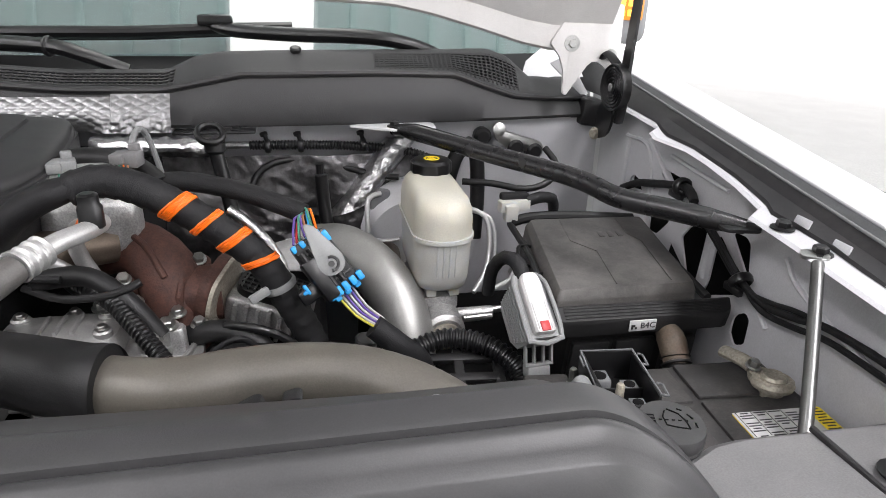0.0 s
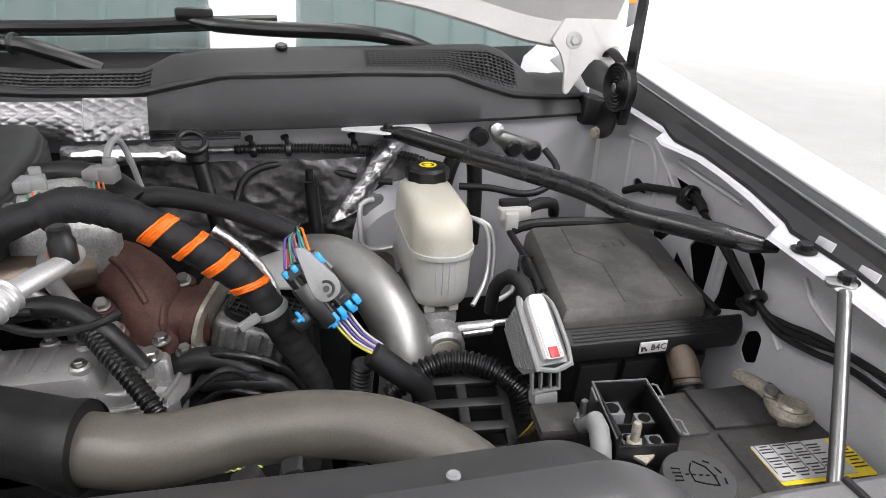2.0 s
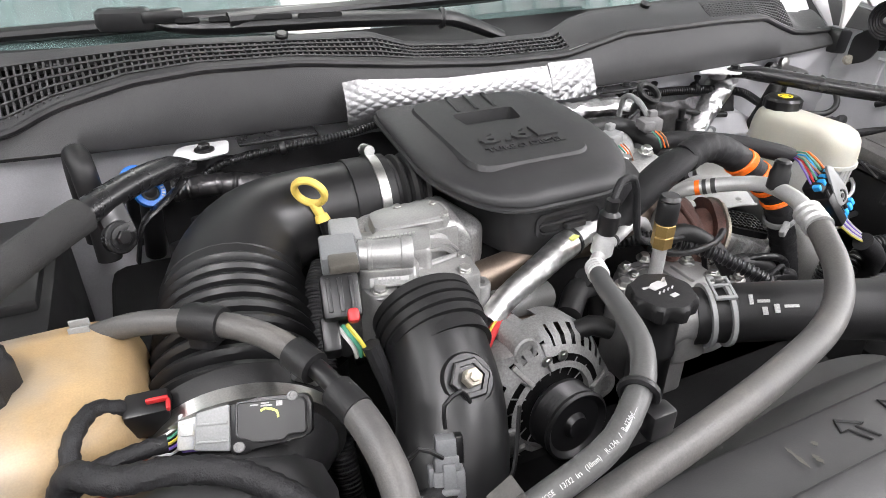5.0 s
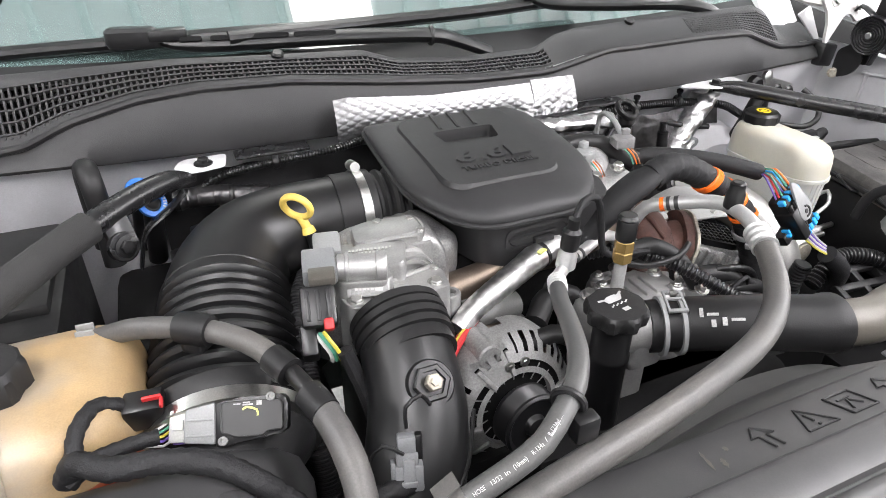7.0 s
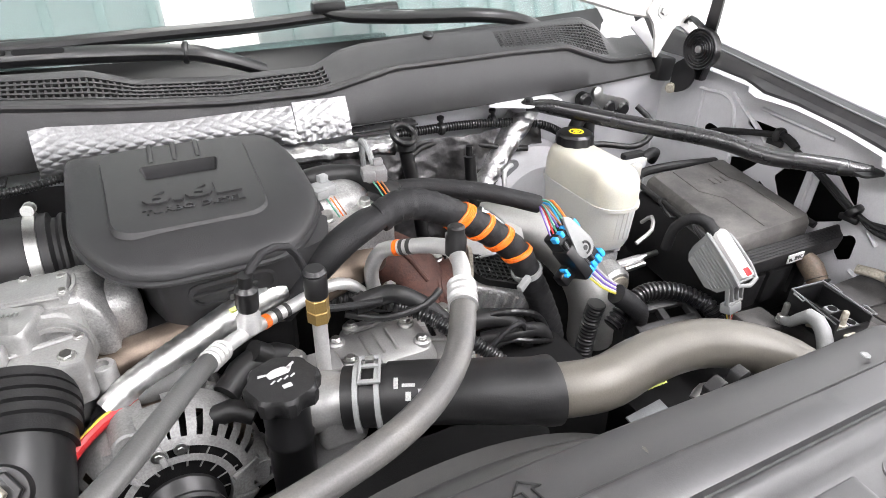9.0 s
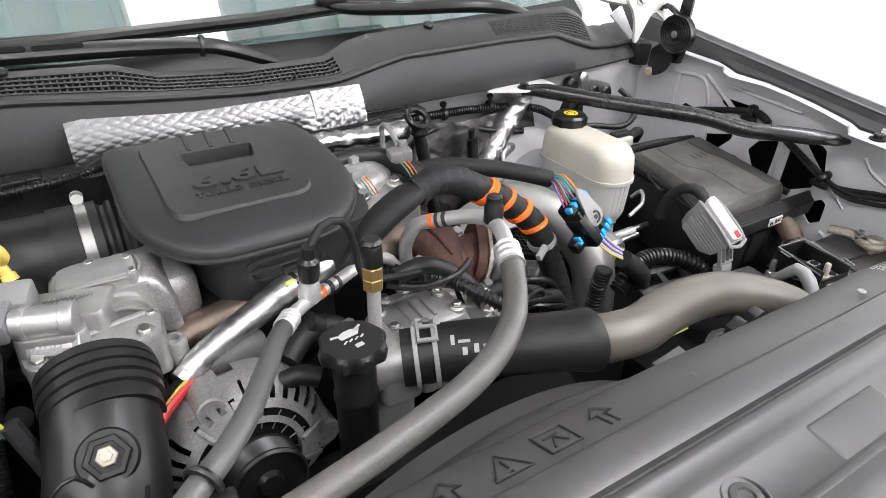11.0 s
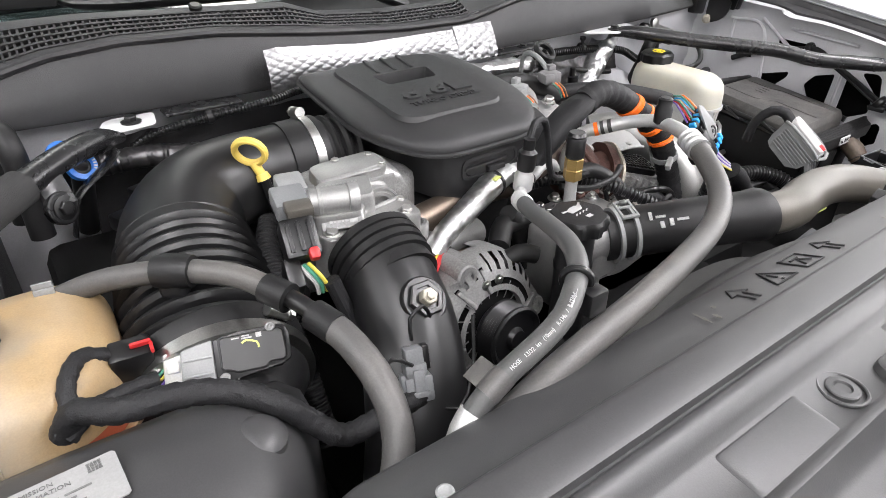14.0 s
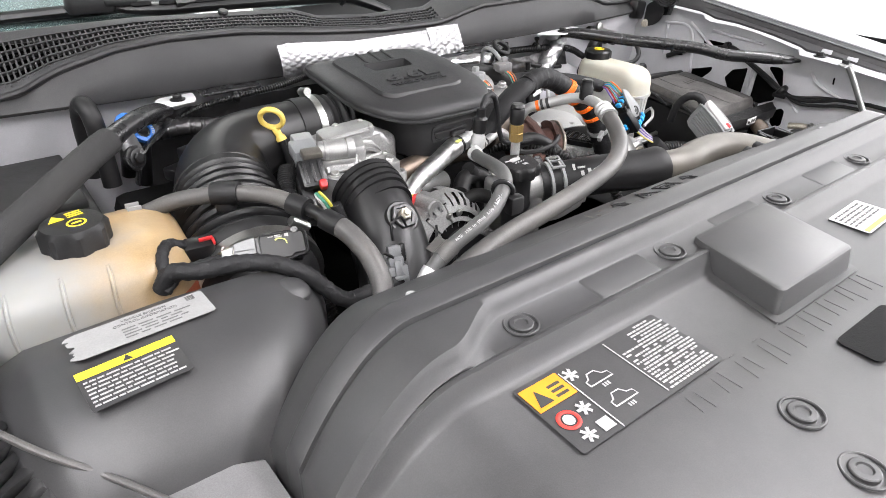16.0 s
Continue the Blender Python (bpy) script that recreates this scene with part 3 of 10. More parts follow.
single("wall_firewall", bm, "paint", "silver grey painted steel firewall", "firewall", kind="structure")


def apron(side, name):
    """One inner wing panel with its holes, a near-black backing sheet, and the flange on top."""
    t = thing(name, (side * 0.82, 0.95, 0.7), "silver grey painted inner fender panel with cut-out holes", "fender panel")
    outer = [(0.42, 0.72), (1.40, 0.72), (1.40, 1.245), (1.17, 1.236), (1.04, 1.215), (0.92, 1.196), (0.78, 1.182), (0.42, 1.15)]
    holes = [[(1.271, 1.120), (1.273, 1.134), (1.262, 1.143), (1.243, 1.140), (1.230, 1.125)], [(1.212, 1.136), (1.210, 1.160), (1.190, 1.140)],
             [(1.181, 1.166), (1.179, 1.177), (1.100, 1.175), (1.103, 1.163), (1.155, 1.153)], [(1.212, 1.079), (1.203, 1.096), (1.141, 1.114), (1.142, 1.103), (1.170, 1.074), (1.195, 1.071)],
             [(1.134, 1.056), (1.129, 1.078), (1.084, 1.052), (1.096, 1.036)], [(1.104, 1.095), (1.087, 1.118), (1.048, 1.130), (1.050, 1.092), (1.055, 1.030), (1.080, 1.052)],
             [(1.024, 1.128), (1.018, 1.130), (0.967, 1.095), (0.967, 1.070), (1.035, 1.036), (1.027, 1.062)], [(0.998, 1.140), (0.994, 1.145), (0.971, 1.147), (0.962, 1.141), (0.953, 1.099), (0.962, 1.104)],
             [(0.964, 1.039), (0.959, 1.047), (0.944, 1.057), (0.935, 1.051), (0.935, 1.017), (0.953, 1.005), (0.965, 1.017)], [(0.852, 1.150), (0.847, 1.150), (0.846, 1.134), (0.851, 1.134)]]
    bm = B()
    loops = [outer] + [round_corners(h, 0.004, 2) for h in holes]
    edges = []
    for lp in loops:
        vs = [bm.verts.new((side * 0.822, y, z)) for y, z in lp]
        edges += [bm.edges.new((vs[i], vs[(i + 1) % len(vs)])) for i in range(len(vs))]
    bmesh.ops.triangle_fill(bm, use_beauty=True, use_dissolve=False, edges=edges)
    bmesh.ops.recalc_face_normals(bm, faces=bm.faces)
    bmesh.ops.solidify(bm, geom=list(bm.faces), thickness=0.003)
    part("panel", bm, "paint", t)
    bm = B()
    for pts in (((1.30, 1.20), (1.22, 1.19), (1.20, 1.06), (1.19, 0.9)), ((1.16, 1.20), (1.10, 1.195), (1.02, 1.19)), ((1.225, 1.21), (1.16, 1.165), (1.135, 1.145)), ((1.290, 1.20), (1.293, 1.12)), ((1.036, 1.134), (1.040, 1.06)), ((0.940, 1.088), (0.905, 1.056)),
                ((0.90, 1.15), (0.86, 1.12), (0.70, 1.08), (0.5, 1.06)), ((0.93, 1.00), (0.86, 0.97), (0.7, 0.95))):
        tube(bm, [(side * 0.820, y, z) for y, z in pts], 0.006, 8, flat=0.6)
    part("pressed_rib", bm, "paint", t)
    # Near-black backing puts the shade behind the holes into colour.
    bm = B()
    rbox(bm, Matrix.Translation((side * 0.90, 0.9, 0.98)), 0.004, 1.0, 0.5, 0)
    part("hole_backing", bm, "void", t, "near-black sheet for the shade behind the panel holes")
    # flange
    line = [(1.30, 1.243), (1.18, 1.236), (1.165, 1.233), (1.148, 1.228), (1.09, 1.224), (1.04, 1.218), (0.98, 1.208), (0.93, 1.199), (0.915, 1.194), (0.835, 1.190), (0.785, 1.183), (0.70, 1.174), (0.42, 1.15)]
    inset = [0.800, 0.796, 0.778, 0.777, 0.793, 0.795, 0.795, 0.790, 0.768, 0.764, 0.766, 0.768, 0.77]
    bm = B()
    def outer(i):
        return i + 0.010 if i > 0.785 else 0.796

    sheet(bm, [[(side * i, y, z), (side * (i + 0.004), y, z + 0.003), (side * outer(i), y, z + 0.003), (side * (outer(i) + 0.001), y, z + 0.005)] for (y, z), i in zip(line, inset)], 0.0025)
    part("flange", bm, "paint", t, "cream-white wavy mounting flange")
    edge = [(y, 1.2343 + 0.138 * (y - 1.0)) for y in (1.66, 1.4, 1.3, 1.2, 1.165, 1.148, 1.12, 1.09, 1.0, 0.95, 0.93, 0.915, 0.87, 0.83, 0.8, 0.785, 0.7, 0.6, 0.42)]
    bm = B()
    foot = [(y, float(np.interp(-y, [-q[0] for q in line], [outer(i) for i in inset])), float(np.interp(-y, [-q[0] for q in line], [q[1] for q in line]))) for y, _ in edge]
    sheet(bm, [[(side * f[1], y, f[2] + 0.004), (side * (f[1] + 0.002), y, min(f[2] + 0.008, z - 0.014)), (side * 0.820, y, z - 0.012), (side * 0.8275, y, z - 0.002), (side * 0.8295, y, z - 0.0005)] for (y, z), f in zip(edge, foot)], 0.002)
    part("channel_seal", bm, "seal", t, "black rubber lined drain channel")
    bm = B()
    tube(bm, [(side * 0.829, y, z) for y, z in edge], 0.0018, 8)
    part("channel_edge", bm, "midgrey", t)
    bm = B()
    sheet(bm, [[(side * 0.8305, y, z - 0.001), (side * 0.833, y, z - 0.006), (side * 0.837, y, z - 0.005), (side * 0.842, y, z + 0.006)] for y, z in edge], 0.002)
    part("drain_gutter", bm, "midgrey", t, "dark grey gutter beside the fender")
    for y, z in ((0.878, 1.196), (0.823, 1.190)):
        bm = B()
        hexbolt(bm, (side * 0.782, y, z), (0, 0, 1), 0.0075, 0.009, 0.0125)
        part("bolt", bm, "gloss", t, "black flange bolt")
        bm = B()
        rbox(bm, Matrix.Translation((side * 0.801, y - 0.004, z + 0.006)) @ Matrix.Rotation(side * 0.35, 4, "Y"), 0.0025, 0.022, 0.013, 0.001)
        part("tab", bm, "paint", t)
    return t


settle(apron(1, "inner_fender"), 0.018, -0.008, -0.001)
apron(-1, "inner_fender")


def fender(side):
    t = thing("fender", (side * 0.95, 0.8, 0.4), "glossy white outer front fender", "fender", "front fenders")
    bm = B()
    rows = []
    for y in np.linspace(0.05, 1.75, 40):
        z = 1.2395 + 0.136 * (y - 1.0)
        x0 = 0.842
        rows.append([(side * (x0 - 0.001), y, z - 0.014), (side * x0, y, z + 0.001), (side * (x0 + 0.004), y, z + 0.005), (side * (x0 + 0.02), y, z + 0.011), (side * (x0 + 0.05), y, z + 0.010), (side * (x0 + 0.085), y, z - 0.006),
                     (side * (x0 + 0.105), y, z - 0.045), (side * (x0 + 0.115), y, z - 0.11), (side * (x0 + 0.12), y, z - 0.35), (side * (x0 + 0.10), y, z - 0.8)])
    sheet(bm, rows, 0.002)
    part("outer_panel", bm, "white_paint", t)
    bm = B()
    tube(bm, [(side * 0.8425, y, 1.2395 + 0.136 * (y - 1.0) + 0.002) for y in (0.05, 0.6, 1.2, 1.75)], 0.0022, 8)
    part("folded_edge", bm, "paint", t)
    return t


settle(fender(1), 0.018, -0.008, -0.001)
fender(-1)

# windscreen, dashboard and the cab behind it
ws = thing("windscreen", (0, 1.5, 1.28), "windscreen glass with the workshop's teal reflection partly in its colour", "windscreen")
bm = B()
rows = []
for x in np.linspace(-0.82, 0.82, 25):
    c = 0.10 * (x / 0.8) ** 2
    rows.append([(x, 1.44 + c + 0.62 * s, 1.262 + 0.44 * s) for s in np.linspace(0, 1, 8)])
sheet(bm, rows, 0.005)
part("pane", bm, "glass", ws).visible_shadow = False
# Black band darkens the lowest part of the glass.
bm = B()
rows = []
for x in np.linspace(-0.82, 0.82, 33):
    c = 0.10 * (x / 0.8) ** 2
    rows.append([(x, 1.438 + c + 0.62 * s, 1.2665 + 0.44 * s) for s in (0.0, 0.03, 0.075)])
sheet(bm, rows, 0.001)
part("black_band", bm, "gloss", ws, "black band along the lower edge of the glass")
bm = B()
sheet(bm, [[(x, 1.46 + 0.10 * (x / 0.8) ** 2, 1.245), (x, 1.62, 1.25), (x, 2.0, 1.24), (x, 2.3, 1.1)] for x in np.linspace(-0.8, 0.8, 12)], 0.01)
DASH = bm
bm = B()
sheet(bm, [[(-0.9, 2.6, 0.8), (-0.9, 2.6, 1.8)], [(0.9, 2.6, 0.8), (0.9, 2.6, 1.8)]], 0.02)
sheet(bm, [[(-0.9, 2.06, 1.71), (-0.9, 2.6, 1.8)], [(0.9, 2.06, 1.71), (0.9, 2.6, 1.8)]], 0.02)
REARWALL = bm

# engine bay floor, near-black in place of the deep shade below the engine
single("undertray", quad_box(-0.82, 0.82, 0.3, 1.36, 0.60, 0.62), "void", "near-black undertray standing in for the deep shade below the engine", "undertray")

# cab sides and pillars
cab = thing("pickup_cab", (0, 2.3, 0.5), "white pickup cab with windscreen pillars, doors and dark interior", "vehicle cab")
part("dashboard", DASH, "dash", cab, "dark dashboard behind the windscreen")
part("rear_wall", REARWALL, "dash", cab)
for side in (1, -1):
    bm = B()
    sheet(bm, [[(side * 0.965, y, 0.45), (side * 0.985, y, 0.9), (side * 0.975, y, 1.2), (side * 0.945, y, 1.33)] for y in (1.76, 2.0, 2.5, 3.2)], 0.01)
    part("door", bm, "white_paint", cab)
    bm = B()
    tube(bm, [(side * 0.83, 1.52, 1.24), (side * 0.84, 1.66, 1.36), (side * 0.80, 2.05, 1.64), (side * 0.76, 2.35, 1.80)], 0.035, 12, flat=0.8)
    part("pillar", bm, "white_paint", cab)
    bm = B()
    tube(bm, [(side * 0.945, 2.40, 1.29), (side * 1.10, 2.40, 1.285), (side * 1.20, 2.40, 1.28)], 0.03, 12)
    part("mirror_arm", bm, "midgrey", cab)
bm = B()
sheet(bm, [[(x, 2.06, 1.70), (x, 2.5, 1.80), (x, 3.2, 1.83)] for x in (-0.80, 0, 0.80)], 0.02)
part("roof", bm, "white_paint", cab)

# ---- radiator cover ----
rc = thing("radiator_cover", (0, 0.55, 1.1), "dusty black moulded plastic radiator cover with embossed symbols", "radiator cover")
PROF = [(0.704, 1.10), (0.704, 1.160), (0.7025, 1.165), (0.699, 1.168), (0.675, 1.1768), (0.651, 1.1855), (0.647, 1.187), (0.6455, 1.195), (0.643, 1.198), (0.638, 1.1995), (0.616, 1.1995), (0.612, 1.198), (0.6105, 1.1930),
        (0.6085, 1.1930), (0.606, 1.1972), (0.602, 1.199), (0.596, 1.1975), (0.590, 1.190), (0.5865, 1.183), (0.584, 1.1815), (0.568, 1.1795), (0.551, 1.178), (0.548, 1.1795), (0.545, 1.1815), (0.541, 1.181),
        (0.536, 1.172), (0.531, 1.1635), (0.526, 1.1605), (0.45, 1.158), (0.36, 1.153), (0.24, 1.138), (0.12, 1.08), (0.06, 0.95), (0.05, 0.7)]


def ease(v):
    v = max(0.0, min(1.0, v))
    return v * v * (3 - 2 * v)


def cover_z(y):
    ys, zs = [p[0] for p in PROF][::-1], [p[1] for p in PROF][::-1]
    return float(np.interp(y, ys, zs))


bm = B()
rows = []
for x in np.concatenate([np.linspace(-0.575, -0.37, 52), np.linspace(-0.36, 0.42, 50), np.linspace(0.43, 0.578, 30)]):
    row = []
    k = max(0.0, min(1.0, (-0.45 - x) / 0.125))
    g = max(0.0, min(1.0, (x - 0.465) / 0.113))
    for y, z in PROF:
        f = min(1.0, max(0.0, (y - 0.30) / 0.23))
        fall = (0.085 * k ** 1.9 + 0.095 * g ** 1.8) * f * (0.35 + 0.65 * min(1.0, max(0.0, (z - 1.10) / 0.06)))
        yy = y if y < 0.53 else 0.53 + (y - 0.53) * (1 - 0.22 * k ** 1.5 - 0.25 * g ** 2)
        rear = 0.008 * max(0.0, min(1.0, (x - 0.12) / 0.24)) * max(0.0, min(1.0, (y - 0.640) / 0.005))
        # the inner ridge swings forward past the outermost clip and closes the shelf
        if 0.549 < y < 0.603:
            yy -= 0.036 * ease((-0.372 - x) / 0.080) * min(1.0, (y - 0.549) / 0.034) * min(1.0, (0.6031 - y) / 0.006)
        row.append((x, yy, z - fall - rear))
    rows.append(row)
rows.insert(0, [(-0.577, y, min(z, 1.0)) for _, y, z in rows[0]])
rows.append([(0.581, y, min(z, 1.0)) for _, y, z in rows[-1]])
sheet(bm, rows, 0.004)
part("top_panel", bm, "shroud", rc, sharp=42)


def cover_clip(x, y, z, r=0.016):
    bm = B()
    ring(bm, (x, y, z + 0.0002), (0, 0, 1), r, 0.0014, 28, 8)
    lathe(bm, [(0.0115, -0.003), (0.0115, 0.0015), (0.0105, 0.0022), (0.0065, 0.0024), (0.0055, 0.0008), (0.002, 0.0006)], Matrix.Translation((x, y, z)), 20)
    part("push_clip", bm, "shroud", rc, "round black push clip")


for x in (-0.365, -0.149, 0.069, 0.288):
    cover_clip(x, 0.567, 1.1798)
for x in (-0.229, -0.012, 0.206):
    bm = B()
    m = Matrix.Translation((x, 0.5665, 1.1795)) @ Matrix.Rotation(0.106, 4, "X")
    loft(bm, [[m @ Vector((u, v, h)) for u, v in outline(w, d, 0.003, 3)] for w, d, h in ((0.095, 0.036, -0.004), (0.094, 0.035, -0.0006), (0.089, 0.033, 0.0005), (0.085, 0.031, 0.0008))])
    part("shelf_pad", bm, "shroud", rc)
for x, y in ((-0.240, 0.371), (-0.254, 0.316)):
    cover_clip(x, y, cover_z(y) + 0.001, 0.017)

# raised block, embossed symbols and labels on the cover
bm = B()
loft(bm, [[(-0.050 + x + 0.24 * y, 0.508 + y, z) for x, y in outline(w, d, 0.007, 3)] for w, d, z in ((0.170, 0.138, 1.150), (0.168, 0.136, 1.1600), (0.153, 0.122, 1.1605), (0.147, 0.116, 1.183), (0.1455, 0.1145, 1.1850), (0.142, 0.111, 1.1860))])
part("raised_block", bm, "shroud", rc)


def emboss(strokes, m, r=0.0012):
    bm = B()
    for st in strokes:
        tube(bm, [m @ Vector((x, y, 0)) for x, y in st], r, 6, straight=True)
    return part("embossed_symbol", bm, "plastic", rc)


for cx, st in ((-0.099, "arrow"), (-0.052, "triangle"), (-0.005, "box"), (0.0416, "arrow")):
    m = Matrix.Translation((cx, 0.673, 1.1779)) @ Matrix.Rotation(-0.345, 4, "X")
    if st == "arrow":
        emboss([[(-0.004, -0.014), (-0.004, 0.002), (-0.011, 0.002), (0, 0.015), (0.011, 0.002), (0.004, 0.002), (0.004, -0.014)]], m)
    elif st == "triangle":
        emboss([[(-0.016, -0.013), (0.016, -0.013), (0, 0.015), (-0.016, -0.013)], [(0, -0.004), (0, 0.006)], [(-0.001, -0.009), (0.001, -0.009)]], m)
    else:
        emboss([[(-0.014, -0.013), (0.014, -0.013), (0.014, 0.014), (-0.014, 0.014), (-0.014, -0.013)], [(-0.007, -0.008), (0, 0.004), (0.007, -0.006)], [(-0.008, 0.006), (0.006, 0.007)]], m)
rnd = random.Random(3)
for x, y, ln, w in ((-0.158, 0.672, 0.026, 0.0022), (-0.150, 0.664, 0.012, 0.0028), (-0.136, 0.676, 0.006, 0.0030), (0.135, 0.664, 0.010, 0.0018)):
    bm = B()
    side = [(u, w * (0.35 + 0.65 * rnd.random()) * math.sin(math.pi * min(1.0, max(0.06, k / 9)))) for k, u in enumerate(np.linspace(-ln / 2, ln / 2, 10))]
    poly = [(u, -v) for u, v in side] + [(u, v * (0.6 + 0.6 * rnd.random())) for u, v in side[::-1]]
    prism(bm, poly, Matrix.Translation((x, y, cover_z(y) + 0.0022)) @ Matrix.Rotation(-0.345, 4, "X") @ Matrix.Rotation(1.25, 4, "Z"), 0, 0.0003)
    part("dried_splash", bm, "pipe_tan", rc, "dried tan splash")
for x, y, dz, f in ((-0.4245, 0.6525, 0.0035, 1.0), (0.391, 0.665, -0.0045, 0.8)):
    bm = B()
    lathe(bm, [(0.0055 * f, 0), (0.0055 * f, 0.0012), (0.004 * f, 0.002), (0.002 * f, 0.0014)], Matrix.Translation((x, y, cover_z(y) + dz)), 18)
    part("push_pin", bm, "lightgrey", rc, "pale plastic push pin")
LB = Matrix.Translation((-0.326, 0.482, 1.1612)) @ Matrix.Rotation(0.033, 4, "X") @ Matrix.Diagonal((0.945, 0.95, 1, 1))
bm = B()
prism(bm, round_corners([(-0.096, -0.041), (0.094, -0.041), (0.094, 0.041), (-0.096, 0.041)], 0.003, 2), LB, 0, 0.0003)
wl = part("warning_label", bm, "label_dark", rc, "black warning label with orange field and white print")
bm = B()
prism(bm, [(-0.094, 0.008), (-0.050, 0.008), (-0.050, 0.036), (-0.094, 0.036)], LB, 0.0009, 0.0013)
of_ = part("orange_field", bm, "print_orange", wl)
bm = B()
prism(bm, [(-0.090, 0.012), (-0.074, 0.012), (-0.082, 0.030)], LB, 0.0014, 0.0017)
for y in (0.014, 0.020, 0.026):
    rbox(bm, LB @ Matrix.Translation((-0.062, y, 0.0015)), 0.014, 0.003, 0.0003, 0)
part("print", bm, "print_black", of_)
bm = B()
ring(bm, LB @ Vector((-0.080, -0.010, 0.0012)), (0, 0, 1), 0.0085, 0.0018, 20, 6, 0.3)
part("red_circle", bm, "print_red", wl)
bm = B()
lathe(bm, [(0.0055, 0), (0.0055, 0.0004)], LB @ Matrix.Translation((-0.080, -0.010, 0.0009)), 14)
for cx, cy in ((-0.060, -0.008), (-0.078, -0.030), (-0.040, 0.026)):
    for q in range(6):
        a = q * math.pi / 3
        rbox(bm, LB @ Matrix.Translation((cx + 0.004 * math.cos(a), cy + 0.004 * math.sin(a), 0.0012)) @ Matrix.Rotation(a, 4, "Z"), 0.007, 0.003, 0.0003, 0)
rbox(bm, LB @ Matrix.Translation((-0.058, -0.030, 0.0012)), 0.013, 0.012, 0.0003, 0)
rbox(bm, LB @ Matrix.Translation((-0.048, -0.004, 0.0012)), 0.0012, 0.074, 0.0003, 0)
for cx, cy in ((-0.022, 0.010), (-0.022, -0.018)):
    car = [(-0.014, -0.005), (0.014, -0.005), (0.013, 0.001), (0.007, 0.002), (0.003, 0.008), (-0.006, 0.008), (-0.010, 0.002), (-0.014, 0.001), (-0.014, -0.005)]
    tube(bm, [LB @ Vector((cx + x, cy + y, 0.0011)) for x, y in car], 0.0008, 6, straight=True, flat=0.4)
    for j in range(3):
        rbox(bm, LB @ Matrix.Translation((cx - 0.003 + 0.003 * j, cy - 0.010, 0.0012)), 0.0018, 0.004, 0.0003, 0)
rbox(bm, LB @ Matrix.Translation((0.016, 0.0, 0.0012)), 0.0012, 0.074, 0.0003, 0)
for j in range(19):
    x = 0.020 if j > 4 else 0.046
    while x < 0.088:
        w = 0.002 + 0.005 * rnd.random()
        if rnd.random() < 0.85:
            rbox(bm, LB @ Matrix.Translation((x + w / 2, 0.036 - 0.0040 * j, 0.0012)), w, 0.0020, 0.0003, 0)
        x += w + 0.0012
part("print", bm, "print_silver", wl)
SL = Matrix.Translation((0.148, 0.493, 1.1615)) @ Matrix.Rotation(0.05, 4, "Z")
bm = B()
prism(bm, round_corners([(-0.042, -0.024), (0.042, -0.024), (0.042, 0.024), (-0.042, 0.024)], 0.003, 2), SL, 0, 0.0008)
sl = part("silver_label", bm, "label", rc, "silver-white service label with yellow edge")
bm = B()
prism(bm, [(-0.040, -0.022), (0.040, -0.022), (0.040, -0.016), (-0.040, -0.016)], SL, 0.0009, 0.0012)
part("yellow_band", bm, "print_yellow", sl)
bm = B()
for j in range(5):
    x = -0.038
    while x < 0.032:
        w = 0.003 + 0.008 * rnd.random()
        rbox(bm, SL @ Matrix.Translation((x + w / 2, 0.018 - 0.006 * j, 0.0011)), w, 0.0026, 0.0003, 0)
        x += w + 0.002
part("print", bm, "print_black", sl)
rnd2 = random.Random(8)
for i in range(9):
    bm = B()
    m = Matrix.Translation((-0.300 + 0.037 * i, 0.424, cover_z(0.424) + 0.0021)) @ Matrix.Rotation(0.05, 4, "X")
    w = 0.0065 + 0.002 * rnd2.random()
    for sx in (-1, 1):
        tube(bm, [m @ Vector((sx * w, -0.017 + 0.01 * rnd2.random(), 0)), m @ Vector((sx * w * 0.8, 0.010 + 0.006 * rnd2.random(), 0))], 0.00055, 6, straight=True)
    tube(bm, [m @ Vector((-w * 0.7, 0.017, 0)), m @ Vector((w * 0.4, 0.0175, 0))], 0.0005, 6, straight=True)
    part("embossed_bar", bm, "shroud", rc)
# Flat near-black patch gives the latch opening its shade by colour.
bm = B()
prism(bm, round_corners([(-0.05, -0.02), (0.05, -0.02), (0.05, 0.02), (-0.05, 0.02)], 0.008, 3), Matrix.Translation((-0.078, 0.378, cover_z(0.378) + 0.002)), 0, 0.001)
part("latch_opening", bm, "void", rc, "near-black patch for the shaded latch opening")

# moulded clips standing at the rear edge
for x, w, h, lean in ((0.270, 0.022, 0.016, -0.25), (0.298, 0.016, 0.020, 0.12)):
    bm = B()
    m = Matrix.Translation((x, 0.714, 1.138 + h / 2)) @ Matrix.Rotation(lean, 4, "Y")
    prism(bm, round_corners([(-w / 2, -h / 2), (w / 2, -h / 2), (w * 0.42, h * 0.42), (w * 0.2, h / 2), (-w * 0.4, h * 0.3)], 0.002, 2), m @ Matrix.Rotation(radians(90), 4, "X"), -0.006, 0.006, 0.001)
    rbox(bm, Matrix.Translation((x, 0.702, 1.137)), w, 0.036, 0.008, 0.0015)
    part("edge_clip", bm, "plastic", rc, "dark plastic edge clip")

